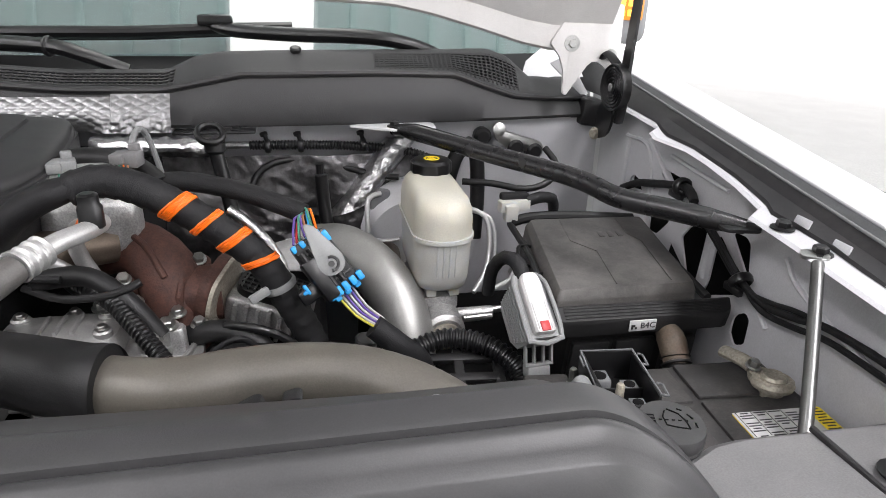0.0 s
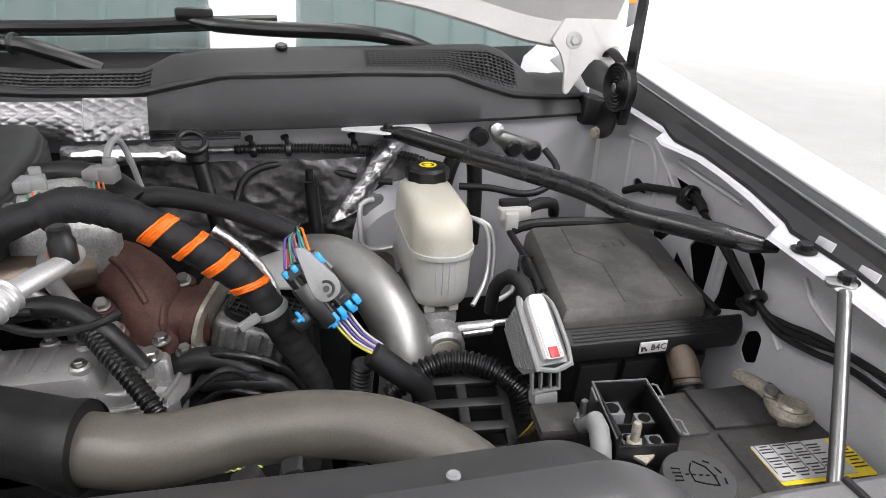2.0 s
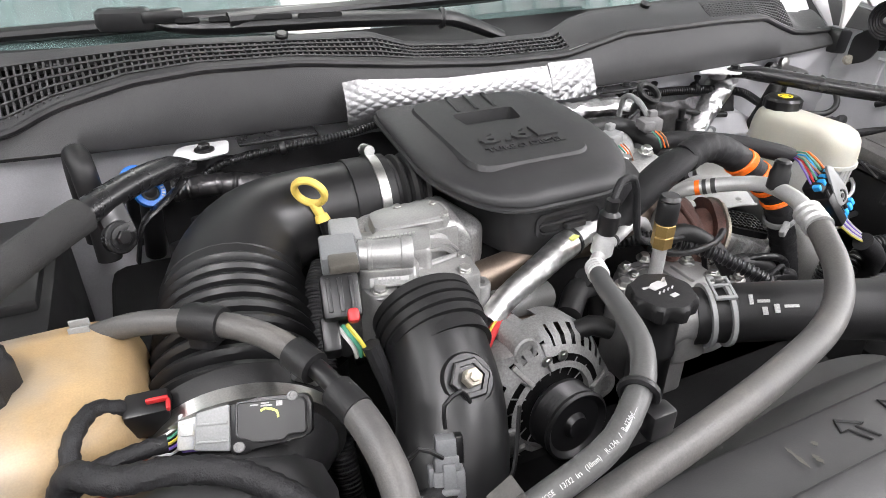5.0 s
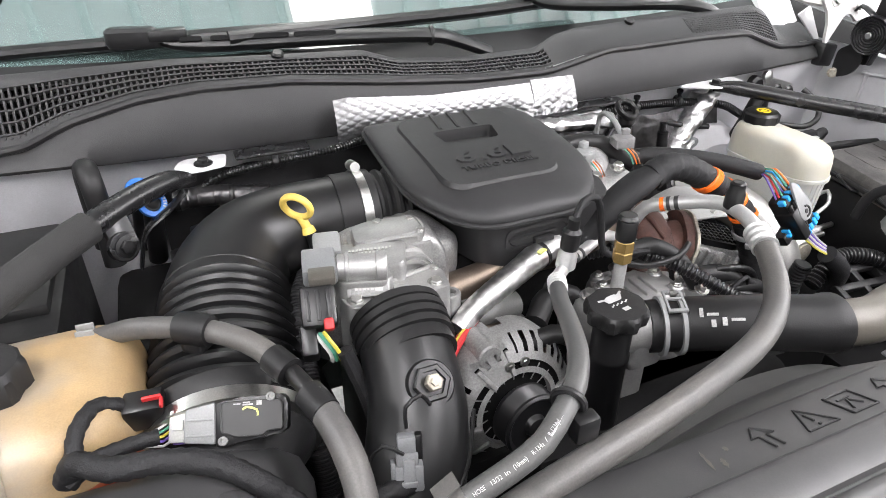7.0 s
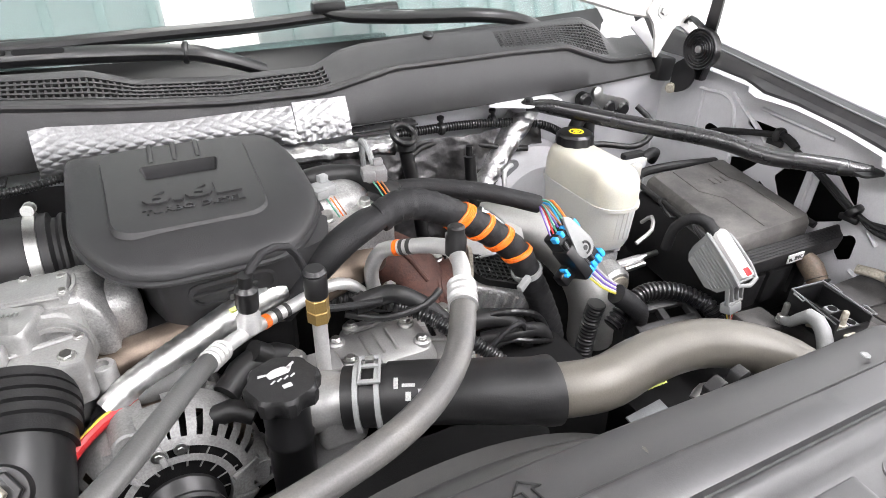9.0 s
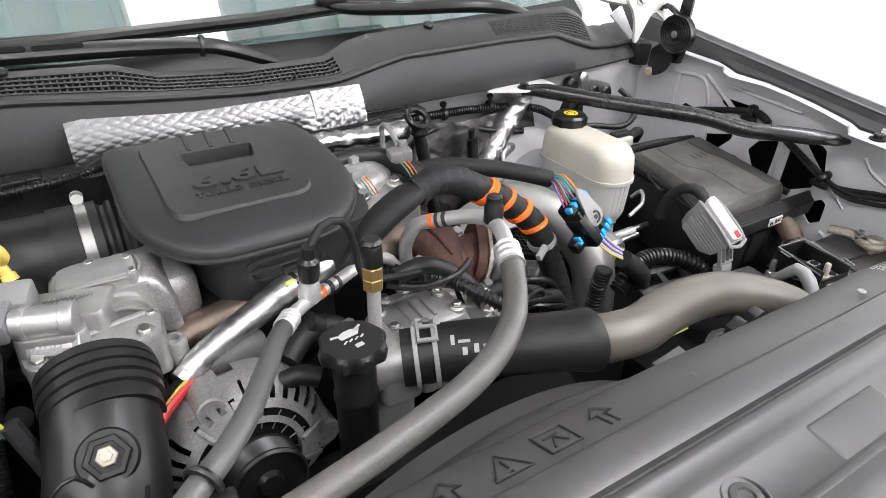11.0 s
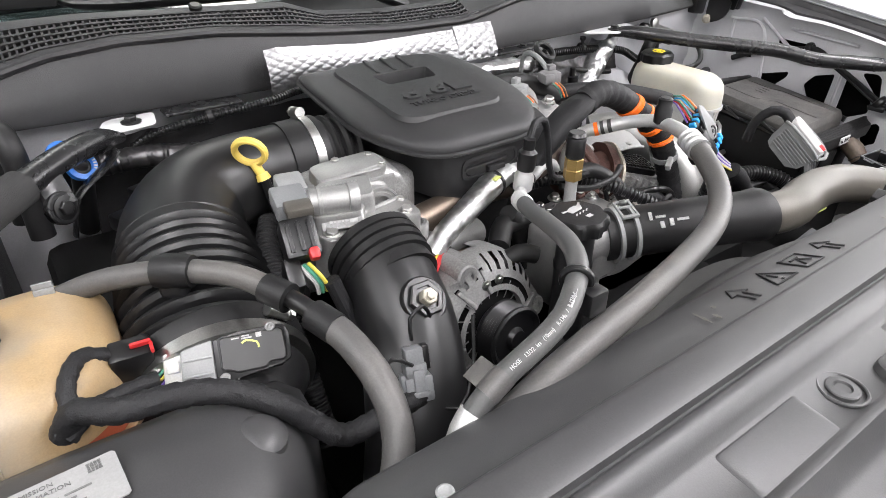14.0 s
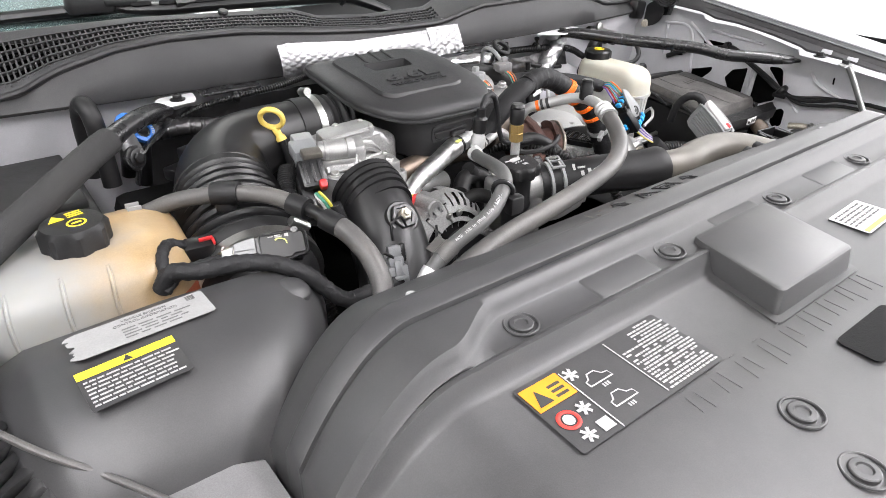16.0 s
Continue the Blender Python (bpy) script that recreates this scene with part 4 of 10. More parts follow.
# ---- end panels beside the cover ----
for side in (1, -1):
    sp = thing("radiator_support", (side * 0.7, 0.5, 1.05), "dusty dark grey plastic radiator support end panel", "radiator support", "support ends")
    bm = B()
    zt = 1.105 if side > 0 else 1.088
    x0 = 0.560 if side > 0 else 0.585
    sheet(bm, [[(side * x, 0.687 - 0.02 * (x - 0.5) - 0.5 * max(0, x0 + 0.06 - x), zt - 0.06), (side * x, 0.685 - 0.02 * (x - 0.5) - 0.5 * max(0, x0 + 0.06 - x), zt - 0.010), (side * x, 0.677 - 0.02 * (x - 0.5) - 0.5 * max(0, x0 + 0.06 - x), zt - 0.004), (side * x, 0.56, zt + 0.002), (side * x, 0.40, zt - 0.006), (side * x, 0.15, zt - 0.06)] for x in np.linspace(x0, 0.90, 14)], 0.003)
    part("panel", bm, "support_grey", sp)
    bm = B()
    tube(bm, [(side * 0.70, 0.676, zt - 0.002), (side * 0.70, 0.50, zt), (side * 0.71, 0.40, zt - 0.006)], 0.003, 8)
    part("seam", bm, "seal", sp)
    bm = B()
    hexbolt(bm, (side * 0.722, 0.615, zt + 0.002), (0, 0, 1), 0.009, 0.010, 0.016)
    part("bolt", bm, "gloss", sp)

# ---- engine cover ----
ec = thing("engine_cover", (-0.1, 1.16, 1.1), "matt black plastic engine cover with raised lettering", "engine cover")
CM = frame_of(Vector((-0.100, 1.146, 1.2275)), (1, 0, 0), (0, 1, 0.135))


def cover_outline(grow=0.0, front=0.0):
    w, b, f = 0.124 + grow, 0.118 + grow, -0.137 - grow + front
    poly = [(w * 0.86, b), (-w * 0.98, b), (-w, b - 0.02), (-w, f + 0.085), (-w * 0.62, f), (w * 0.62, f), (w, f + 0.075), (w, 0.045)]
    return round_corners(poly, 0.045, 6)


def level(poly, z):
    return [CM @ Vector((x, y, z)) for x, y in poly]


def crown(u, v, h, d=0.0):
    """A point between the sloping rim (h = 0) and the flatter crown (h = 1) of the cover, d above it."""
    p = CM @ Vector((u, v, 0))
    return Vector((p.x, p.y, p.z + (1.2440 + 0.10 * (p.y - 1.152) - p.z) * h + d))


bm = B()
BODY = [(0.018, 1.030), (0.030, 1.075), (0.024, 1.25), (-0.19, 1.25), (-0.178, 1.09), (-0.158, 1.030), (-0.135, 1.019), (-0.010, 1.019)]
loft(bm, [[(x + (-0.07 - x) * k, y + (1.13 - y) * k, z if z < 1.2 else float((CM @ Vector((0, y - 1.146, -0.010))).z)) for x, y in round_corners(BODY, 0.026, 5)] for k, z in ((0.10, 1.130), (0.05, 1.1335), (0.035, 1.142), (0.0, 1.19), (0.0, 1.3))])
part("lower_body", bm, "cover", ec)
bm = B()
loft(bm, [level(cover_outline(-0.006), -0.0125), level(cover_outline(0.004), -0.0115), level(cover_outline(0.006), -0.0095), level(cover_outline(0.0055), -0.0070), level(cover_outline(0.0025), -0.0055), level(cover_outline(0.0020), -0.003)])
part("rim", bm, "cover", ec, sharp=35)
bm = B()
loft(bm, [[crown(u, v, h, -0.003) for u, v in cover_outline(g)] for g, h in ((0.0035, 0.0), (0.003, 0.22), (0.0, 0.42), (-0.006, 0.58), (-0.014, 0.72), (-0.024, 0.85), (-0.034, 0.94), (-0.046, 0.985), (-0.066, 0.985))], cap=False)
part("lid", bm, "cover", ec, sharp=40)
PANEL = round_corners([(-0.085, -0.088), (0.066, -0.088), (0.072, 0.098), (-0.089, 0.098)], 0.030, 7)
SLOT = round_corners([(-0.045, 0.014), (0.030, 0.014), (0.036, 0.050), (-0.051, 0.050)], 0.007, 4)
bm = B()
edges, tops = [], []
for lp in (PANEL, SLOT):
    vs = [bm.verts.new(crown(u, v, 1.0)) for u, v in lp]
    tops.append(vs)
    edges += [bm.edges.new((vs[i], vs[(i + 1) % len(vs)])) for i in range(len(vs))]
bmesh.ops.triangle_fill(bm, use_beauty=True, use_dissolve=False, edges=edges)
for lp, vs, grow, h, d in ((PANEL, tops[0], 1.035, 0.96, -0.0050), (SLOT, tops[1], 0.90, 0.9, -0.019)):
    c = Vector((sum(u for u, _ in lp) / len(lp), sum(v for _, v in lp) / len(lp)))
    lo = [bm.verts.new(crown(c.x + (u - c.x) * grow, c.y + (v - c.y) * grow, h, d)) for u, v in lp]
    n = len(lp)
    for k in range(n):
        bm.faces.new((vs[k], vs[(k + 1) % n], lo[(k + 1) % n], lo[k]))
part("raised_panel", bm, "cover", ec, sharp=24)
bm = B()
prism(bm, [(-0.062, 0.006), (0.040, 0.006), (0.040, 0.060), (-0.062, 0.060)], CM, -0.004, -0.001)
part("grip_recess", bm, "cover", ec, "dark finger slot")
for u in (-0.036, -0.010, 0.016):
    bm = B()
    tube(bm, [crown(u, 0.056, 1.0, -0.0006), crown(u + 0.001, 0.075, 1.0, 0.0012), crown(u + 0.002, 0.097, 1.0, 0.0018)], 0.0032, 8, flat=0.6)
    part("moulded_ridge", bm, "cover", ec)
TXT = frame_of(crown(-0.0045, -0.0300, 1.0, 0.0006), (1, 0, 0), (0, 1, 0.10))
words("lettering", "6.6L", 0.036, TXT, "cover", ec, 0.0022, width=0.100, bold=0.0009)
words("lettering", "TURBO DIESEL", 0.0130, frame_of(crown(-0.0045, -0.0555, 1.0, 0.0006), (1, 0, 0), (0, 1, 0.10)), "cover", ec, 0.0012, width=0.102, bold=0.0002)
LT = frame_of(Vector((-0.088, 1.0195, 1.172)), (0.99, 0.02, 0.03), (0, -0.04, 1))
bm = B()
loft(bm, [[LT @ Vector((x, y, z)) for x, y in outline(w, h, 0.010, 4)] for w, h, z in ((0.088, 0.030, -0.004), (0.088, 0.030, 0.0), (0.080, 0.022, 0.0012), (0.078, 0.020, -0.004))])
lt = part("latch_surround", bm, "cover", ec)
# Near-black floor plate puts the latch recess's shade into colour.
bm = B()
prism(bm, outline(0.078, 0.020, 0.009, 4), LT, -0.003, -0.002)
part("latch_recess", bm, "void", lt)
bm = B()
rbox(bm, LT @ Matrix.Translation((-0.008, 0.002, 0.0)), 0.066, 0.004, 0.006, 0.001)
rbox(bm, LT @ Matrix.Translation((0.006, -0.005, 0.003)), 0.026, 0.007, 0.008, 0.001)
part("latch_tab", bm, "cover", lt)
bm = B()
rbox(bm, Matrix.Translation((-0.136, 1.052, 1.132)), 0.024, 0.008, 0.05, 0.002)
part("bolt_tab", bm, "cover", ec)
bm = B()
hexbolt(bm, (-0.1364, 1.047, 1.136), (0, -1, 0.45), 0.0085, 0.009, 0.011)
part("bolt", bm, "steel", ec, "zinc plated hexagon bolt")

# ---- air intake ----
ih = thing("intake_hose", (-0.42, 1.08, 1.05), "black plastic intake elbow with ribbed bellows", "intake hose")
bm = B()
tube(bm, [(-0.262, 1.168, 1.170), (-0.30, 1.168, 1.170), (-0.345, 1.168, 1.168), (-0.404, 1.154, 1.157), (-0.437, 1.117, 1.140), (-0.447, 1.085, 1.128)], 0.05, 32,
     radii=[(0, 0.048), (0.3, 0.049), (0.55, 0.057), (0.8, 0.065), (1, 0.069)])
part("elbow", bm, "satin", ih)
bm = B()
tube(bm, [(-0.250, 1.168, 1.170), (-0.298, 1.168, 1.170)], 0.051, 28)
part("cuff", bm, "rubber", ih)
bm = B()
pts = []
a, b = Vector((-0.444, 1.098, 1.127)), Vector((-0.470, 0.950, 1.080))
n = 11
path, rad = [], []
for i in range(n):
    for k, rr in ((0.0, 0.056), (0.18, 0.064), (0.5, 0.066), (0.75, 0.063), (0.92, 0.056)):
        s = (i + k) / n
        path.append(a.lerp(b, s) + Vector((0, 0, 0.006 * math.sin(math.pi * s))))
        rad.append(rr * (1.10 + 0.13 * s))
fr = frames_along(path)
rings = []
for p, rr, (t, u, v) in zip(path, rad, fr):
    rings.append([p + u * rr * math.cos(2 * math.pi * j / 32) + v * rr * math.sin(2 * math.pi * j / 32) for j in range(32)])
loft(bm, rings)
part("bellows", bm, "satin", ih, "ribbed black rubber bellows")
bm = B()
tube(bm, [(-0.466, 0.960, 1.083), (-0.469, 0.930, 1.074), (-0.473, 0.905, 1.067), (-0.49, 0.86, 1.055)], 0.06, 36, radii=[(0, 0.084), (0.16, 0.0835), (0.20, 0.0800), (0.32, 0.0760), (0.40, 0.0755), (0.46, 0.060), (1, 0.056)])
part("collar", bm, "rubber", ih)


def band_clamp(at, axis, R, width, label, screw_dir, name="hose_clamp"):
    t = thing(name, at, label, "hose clamp", "hose clamps")
    bm = B()
    lathe(bm, [(R, -width / 2), (R + 0.0016, -width / 2 + 0.0004), (R + 0.0016, width / 2 - 0.0004), (R, width / 2)], axes(at, axis), 40)
    part("band", bm, "steel", t)
    s = Vector(screw_dir).normalized()
    side = Vector(axis).normalized().cross(s)
    bm = B()
    c = Vector(at) + s * (R + 0.006)
    tube(bm, [c - side * 0.013, c + side * 0.008], 0.0065, 12)
    part("housing", bm, "steel", t)
    bm = B()
    hexbolt(bm, c - side * 0.013, -side, 0.006, 0.008, 0.007)
    part("screw", bm, "steel", t)
    return t


band_clamp((-0.265, 1.168, 1.170), (1, 0, 0), 0.051, 0.012, "stainless steel worm-drive hose clamp round the intake cuff", (0, 0.25, 1))
band_clamp((-0.4680, 0.9290, 1.0790), (-0.15, -1, -0.25), 0.0800, 0.014, "stainless steel hose clamp round the air duct", (0.60, -0.1, 0.80))
bm = B()
tube(bm, [(-0.205, 1.168, 1.170), (-0.250, 1.168, 1.170)], 0.046, 28, ripple=(0.014, 0.002))
single("intake_boot", bm, "rubber", "black rubber boot between elbow and cover", "intake hose")

# ---- lower boost elbow ----
bt = thing("boost_elbow", (-0.33, 0.8, 0.95), "glossy black plastic boost elbow with a sensor", "boost pipe")
bm = B()
tube(bm, [(-0.279, 0.962, 1.144), (-0.284, 0.922, 1.127), (-0.292, 0.880, 1.098), (-0.318, 0.83, 1.045), (-0.345, 0.80, 0.98), (-0.36, 0.79, 0.90)], 0.05, 28,
     radii=[(0, 0.047), (0.15, 0.047), (0.4, 0.050), (0.8, 0.046), (1, 0.046)])
part("elbow", bm, "satin", bt)
d = Vector((0.0, 1, 0.34)).normalized()
bm = B()
prof = [(0.046, -0.032)]
for k, r in enumerate((0.0495, 0.0508, 0.0514, 0.0508)):
    z = -0.012 + 0.011 * k
    prof += [(r - 0.004, z - 0.0055), (r, z - 0.0045), (r, z + 0.0035), (r - 0.004, z + 0.0045)]
prof.append((0.044, 0.030))
lathe(bm, prof, axes(Vector((-0.279, 0.948, 1.139)), d), 44)
cf = part("cuff", bm, "rubber", bt, "ribbed black rubber cuff")
for a0 in range(20, 160, 24):
    for k in (1, 2):
        bm = B()
        m = axes(Vector((-0.279, 0.948, 1.139)) + d * (-0.0065 + 0.011 * k), d) @ Matrix.Rotation(radians(a0 + 9 * k), 4, "Z") @ Matrix.Translation((0.0506, 0, 0))
        rbox(bm, m, 0.002, 0.013, 0.0035, 0.0008)
        part("cuff_tab", bm, "rubber", cf)
bm = B()
sm = axes((-0.284, 0.8635, 1.147), (0.02, -0.68, 0.74))
lathe(bm, [(0.025, -0.03), (0.0235, -0.004), (0.0215, -0.001), (0.0205, -0.001)], sm, 32)
sb_ = part("sensor_boss", bm, "satin", bt)
bm = B()
lathe(bm, [(0.0185, -0.01), (0.0185, 0.003), (0.0170, 0.0045), (0.0130, 0.0045), (0.0125, 0.002), (0.008, 0.002)], sm, 6)
part("hex_collar", bm, "gloss", sb_)
bm = B()
lathe(bm, [(0.0084, 0.001), (0.0084, 0.0105), (0.0074, 0.0118), (0.0046, 0.0118), (0.0044, 0.0150), (0.0020, 0.0156), (0.0005, 0.0156)], sm, 6)
part("sensor", bm, "lead", bt, "bright metal temperature sensor")
GP = frame_of(Vector((-0.3265, 0.8145, 1.1020)), (1, -0.3, 0), (0, 0.45, 1))
bm = B()
rbox(bm, GP @ Matrix.Translation((0, -0.003, 0)), 0.025, 0.024, 0.018, 0.0022)
rbox(bm, GP @ Matrix.Translation((-0.001, 0.0145, 0)), 0.019, 0.012, 0.0165, 0.0018)
rbox(bm, GP @ Matrix.Translation((-0.001, 0.0265, 0)), 0.016, 0.015, 0.014, 0.0015)
rbox(bm, GP @ Matrix.Translation((-0.0135, 0.004, 0.002)), 0.004, 0.016, 0.010, 0.001)
gc = part("connector", bm, "midgrey", bt, "grey electrical connector")
bm = B()
rbox(bm, GP @ Matrix.Translation((0.0, 0.004, 0.010)), 0.010, 0.024, 0.004, 0.001)
rbox(bm, GP @ Matrix.Translation((0.0, -0.006, 0.0115)), 0.014, 0.005, 0.004, 0.001)
part("release_tab", bm, "midgrey", gc)
bm = B()
rbox(bm, GP @ Matrix.Translation((0.0095, 0.024, 0.001)), 0.006, 0.022, 0.010, 0.0012)
part("mounting_clip", bm, "gloss", gc, "black mounting clip")
for pts in (((0, 0.04, 0), (0.0, 0.060, 0.004), (0.014, 0.068, 0.0), (0.022, 0.055, -0.01)), ((-0.004, 0.02, 0.008), (-0.022, 0.030, 0.010), (-0.036, 0.010, 0.006), (-0.040, -0.03, -0.004)), ((0.008, -0.018, 0.0), (0.034, -0.030, 0.004), (0.052, 0.0, 0.0), (0.060, 0.05, -0.004))):
    bm = B()
    tube(bm, [GP @ Vector(p) for p in pts], 0.0018, 7)
    part("lead", bm, "rubber", gc)

settle(bt, -0.009, 0.0, -0.005)

# ---- throttle body ----
tb = thing("throttle_valve", (-0.27, 1.03, 1.1), "bright cast aluminium throttle valve with motor housing", "throttle valve")
bm = B()
rbox(bm, frame_of(Vector((-0.268, 1.020, 1.125)), (1, -0.2, 0), (0.2, 1, 0)), 0.078, 0.080, 0.080, 0.012, 3)
part("throat", bm, "bright_alu", tb, sharp=45)


def cast_block(name, poly, z0, z1, z2, shrink=0.90, r=0.006, slope=0.0, material="bright_alu"):
    """A cast lump with drafted sides: full outline up to z1, drawn in towards its top at z2, the top tilting along x."""
    ring0 = round_corners(poly, r, 3)
    cx, cy = sum(p[0] for p in ring0) / len(ring0), sum(p[1] for p in ring0) / len(ring0)

    def drawn(k):
        return [(cx + (x - cx) * k, cy + (y - cy) * k) for x, y in ring0]

    bm = B()
    levels = ((1.05, z0, 0), (1.0, z1, 1), (1.0 - (1.0 - shrink) * 0.25, z1 + (z2 - z1) * 0.7, 1), (1.0 - (1.0 - shrink) * 0.6, z1 + (z2 - z1) * 0.95, 1), (shrink, z2, 1))
    loft(bm, [[(x, y, z + w * slope * (x - cx)) for x, y in drawn(k)] for k, z, w in levels])
    return part(name, bm, material, tb, sharp=35)


cast_block("gear_cover", [(-0.306, 1.050), (-0.301, 1.087), (-0.284, 1.087), (-0.230, 1.068), (-0.231, 1.027)], 1.15, 1.1915, 1.1995, 0.93, 0.007, 0.17)
cast_block("gear_cover_rim", [(-0.311, 1.044), (-0.305, 1.092), (-0.284, 1.092), (-0.223, 1.072), (-0.224, 1.020)], 1.14, 1.1835, 1.1860, 0.985, 0.008, 0.15)
cast_block("motor_bed", [(-0.338, 1.012), (-0.330, 1.034), (-0.304, 1.050), (-0.252, 1.032), (-0.270, 0.990)], 1.150, 1.186, 1.1925, 0.93, 0.006, 0.06)
cast_block("body_web", [(-0.334, 1.030), (-0.331, 1.074), (-0.298, 1.066), (-0.296, 1.018)], 1.140, 1.1780, 1.1830, 0.94)
cast_block("mounting_plate", [(-0.287, 0.990), (-0.236, 1.010), (-0.222, 1.002), (-0.227, 0.966), (-0.284, 0.955)], 1.125, 1.1670, 1.1705, 0.96, 0.006, -0.05)
cast_block("front_leg", [(-0.342, 0.998), (-0.338, 0.974), (-0.318, 0.970), (-0.304, 0.985), (-0.304, 1.004)], 1.105, 1.164, 1.1675, 0.93)
cast_block("motor_housing", [(-0.344, 1.016), (-0.341, 0.990), (-0.296, 0.976), (-0.284, 0.984), (-0.285, 1.008)], 1.150, 1.182, 1.1860, 0.94)
# round flange of the bore, facing the duct
FM = axes((-0.259, 1.026, 1.150), (0.16, -1, 0.10))
bm = B()
lathe(bm, [(0.040, -0.010), (0.0405, 0.006), (0.0395, 0.009), (0.036, 0.010), (0.0355, 0.016), (0.0345, 0.018), (0.0325, 0.018), (0.0320, 0.0165), (0.0295, 0.0165), (0.0290, 0.018), (0.0250, 0.018), (0.0245, 0.012)], FM, 44)
part("bore_flange", bm, "bright_alu", tb, sharp=35)
# plain arm that carries the valve under the engine cover
bm = B()
loft(bm, [[(x + 0.10 * (y - 1.05), y, z) for y, z in round_corners([(y0, z1), (y0, z0), (y1, z0), (y1, z1)], 0.010, 4)] for x, y0, y1, z0, z1 in ((-0.240, 1.030, 1.074, 1.13, 1.194), (-0.228, 1.026, 1.080, 1.13, 1.198), (-0.216, 1.022, 1.088, 1.125, 1.193), (-0.206, 1.022, 1.094, 1.122, 1.178), (-0.200, 1.026, 1.096, 1.12, 1.155))])
part("manifold_arm", bm, "alu", tb, "dull cast arm under the engine cover", sharp=50)
MO = axes((-0.3400, 1.0050, 1.1965), (1, -0.30, -0.03))
bm = B()
lathe(bm, [(0.010, 0), (0.0138, 0.003), (0.0142, 0.010), (0.0152, 0.0105), (0.0152, 0.014), (0.0142, 0.0145), (0.0142, 0.041), (0.0160, 0.042), (0.0160, 0.051), (0.0148, 0.0525), (0.011, 0.053)], MO, 32)
part("motor", bm, "bright_alu", tb, sharp=40)
LF = frame_of(Vector((-0.3125, 0.9835, 1.1775)), (1, -0.30, 0), (0.2, 0.65, 1))
bm = B()
rbox(bm, LF, 0.044, 0.018, 0.005, 0.0012)
lp_ = part("label_face", bm, "bright_alu", tb)
bm = B()
rbox(bm, LF @ Matrix.Translation((0.001, 0, 0.0024)), 0.038, 0.013, 0.0004, 0)
lc_ = part("label_recess", bm, "grey_cast", lp_, "dull recessed label field")
bm = B()
rbox(bm, LF @ Matrix.Translation((0.011, 0, 0.0029)), 0.008, 0.007, 0.0004, 0)
for k in range(5):
    rbox(bm, LF @ Matrix.Translation((-0.012 + 0.004 * k, 0.001, 0.0029)), 0.002 if k % 2 else 0.003, 0.006, 0.0004, 0)
part("code", bm, "bright_alu", lc_)
for x, y, z, r in ((-0.2405, 0.9765, 1.1690, 0.0062), (-0.327, 0.981, 1.1665, 0.0066), (-0.270, 1.0775, 1.1975, 0.0042), (-0.237, 1.0600, 1.2030, 0.0036), (-0.236, 1.032, 1.2030, 0.0036), (-0.231, 1.004, 1.1685, 0.0040)):
    bm = B()
    lathe(bm, [(r * 1.55, -0.02), (r * 1.55, 0.0), (r * 1.35, 0.0012)], axes((x, y, z), (0, -0.25, 1)), 20)
    bs_ = part("boss", bm, "bright_alu", tb)
    bm = B()
    hexbolt(bm, Vector((x, y, z)) + Vector((0, -0.0002, 0.001)), (0, -0.25, 1), r, r * 0.9, r * 1.25)
    part("bolt", bm, "steel", bs_)
for pts, r in ((((-0.303, 1.0510, 1.1890), (-0.270, 1.0405, 1.1950), (-0.235, 1.0290, 1.2005)), 0.0022), (((-0.285, 0.9925, 1.1730), (-0.256, 1.001, 1.1715), (-0.231, 1.0075, 1.1695)), 0.0028), (((-0.284, 0.990, 1.170), (-0.262, 0.975, 1.170), (-0.246, 0.968, 1.170)), 0.0022), (((-0.233, 1.030, 1.2005), (-0.227, 1.045, 1.2015), (-0.228, 1.064, 1.2015)), 0.0022)):
    bm = B()
    tube(bm, pts, r, 8)
    part("cast_rib", bm, "bright_alu", tb)
bm = B()
lathe(bm, [(0.0115, 1.09), (0.0115, 1.143), (0.0100, 1.1455), (0.0060, 1.1455), (0.0055, 1.140), (0.001, 1.140)], Matrix.Translation((-0.218, 0.986, 0)), 22)
part("side_lug", bm, "bright_alu", tb)
bm = B()
for q in range(2):
    for k in range(12 - 4 * q):
        rbox(bm, frame_of(Vector((-0.316 + 0.0038 * k, 1.0355 - 0.0012 * k - 0.007 * q, 1.1932 + 0.0003 * k)), (1, -0.30, 0.06), (0.30, 1, 0.0)), 0.0022, 0.0042, 0.0012, 0)
part("cast_marks", bm, "steel", tb, "raised casting numbers", kind="stuff")
pl = thing("throttle_plug", (-0.35, 1.0, 1.14), "grey and black electrical plug with coloured wires", "connector")
bm = B()
rbox(bm, frame_of(Vector((-0.333, 1.052, 1.185)), (1, -0.2, 0), (0.1, 1, 0.1)), 0.030, 0.040, 0.026, 0.004)
part("rear_housing", bm, "lightgrey", pl, "pale grey plug housing")
bm = B()
rbox(bm, frame_of(Vector((-0.352, 1.010, 1.194)), (1, -0.2, 0), (0.1, 1, 0.1)), 0.034, 0.040, 0.020, 0.003)
part("housing", bm, "midgrey", pl, "grey plug housing")
bm = B()
rbox(bm, frame_of(Vector((-0.357, 0.977, 1.203)), (1, -0.2, 0), (0.1, 1, 0.1)), 0.026, 0.020, 0.010, 0.002)
part("retainer", bm, "pipe_tan", pl, "tan retainer")
SH = frame_of(Vector((-0.366, 0.962, 1.178)), (1, -0.2, 0), (0.05, 0.75, 0.65))
bm = B()
rbox(bm, SH, 0.034, 0.040, 0.026, 0.004)
sh_ = part("shell", bm, "gloss", pl, "black plug shell")
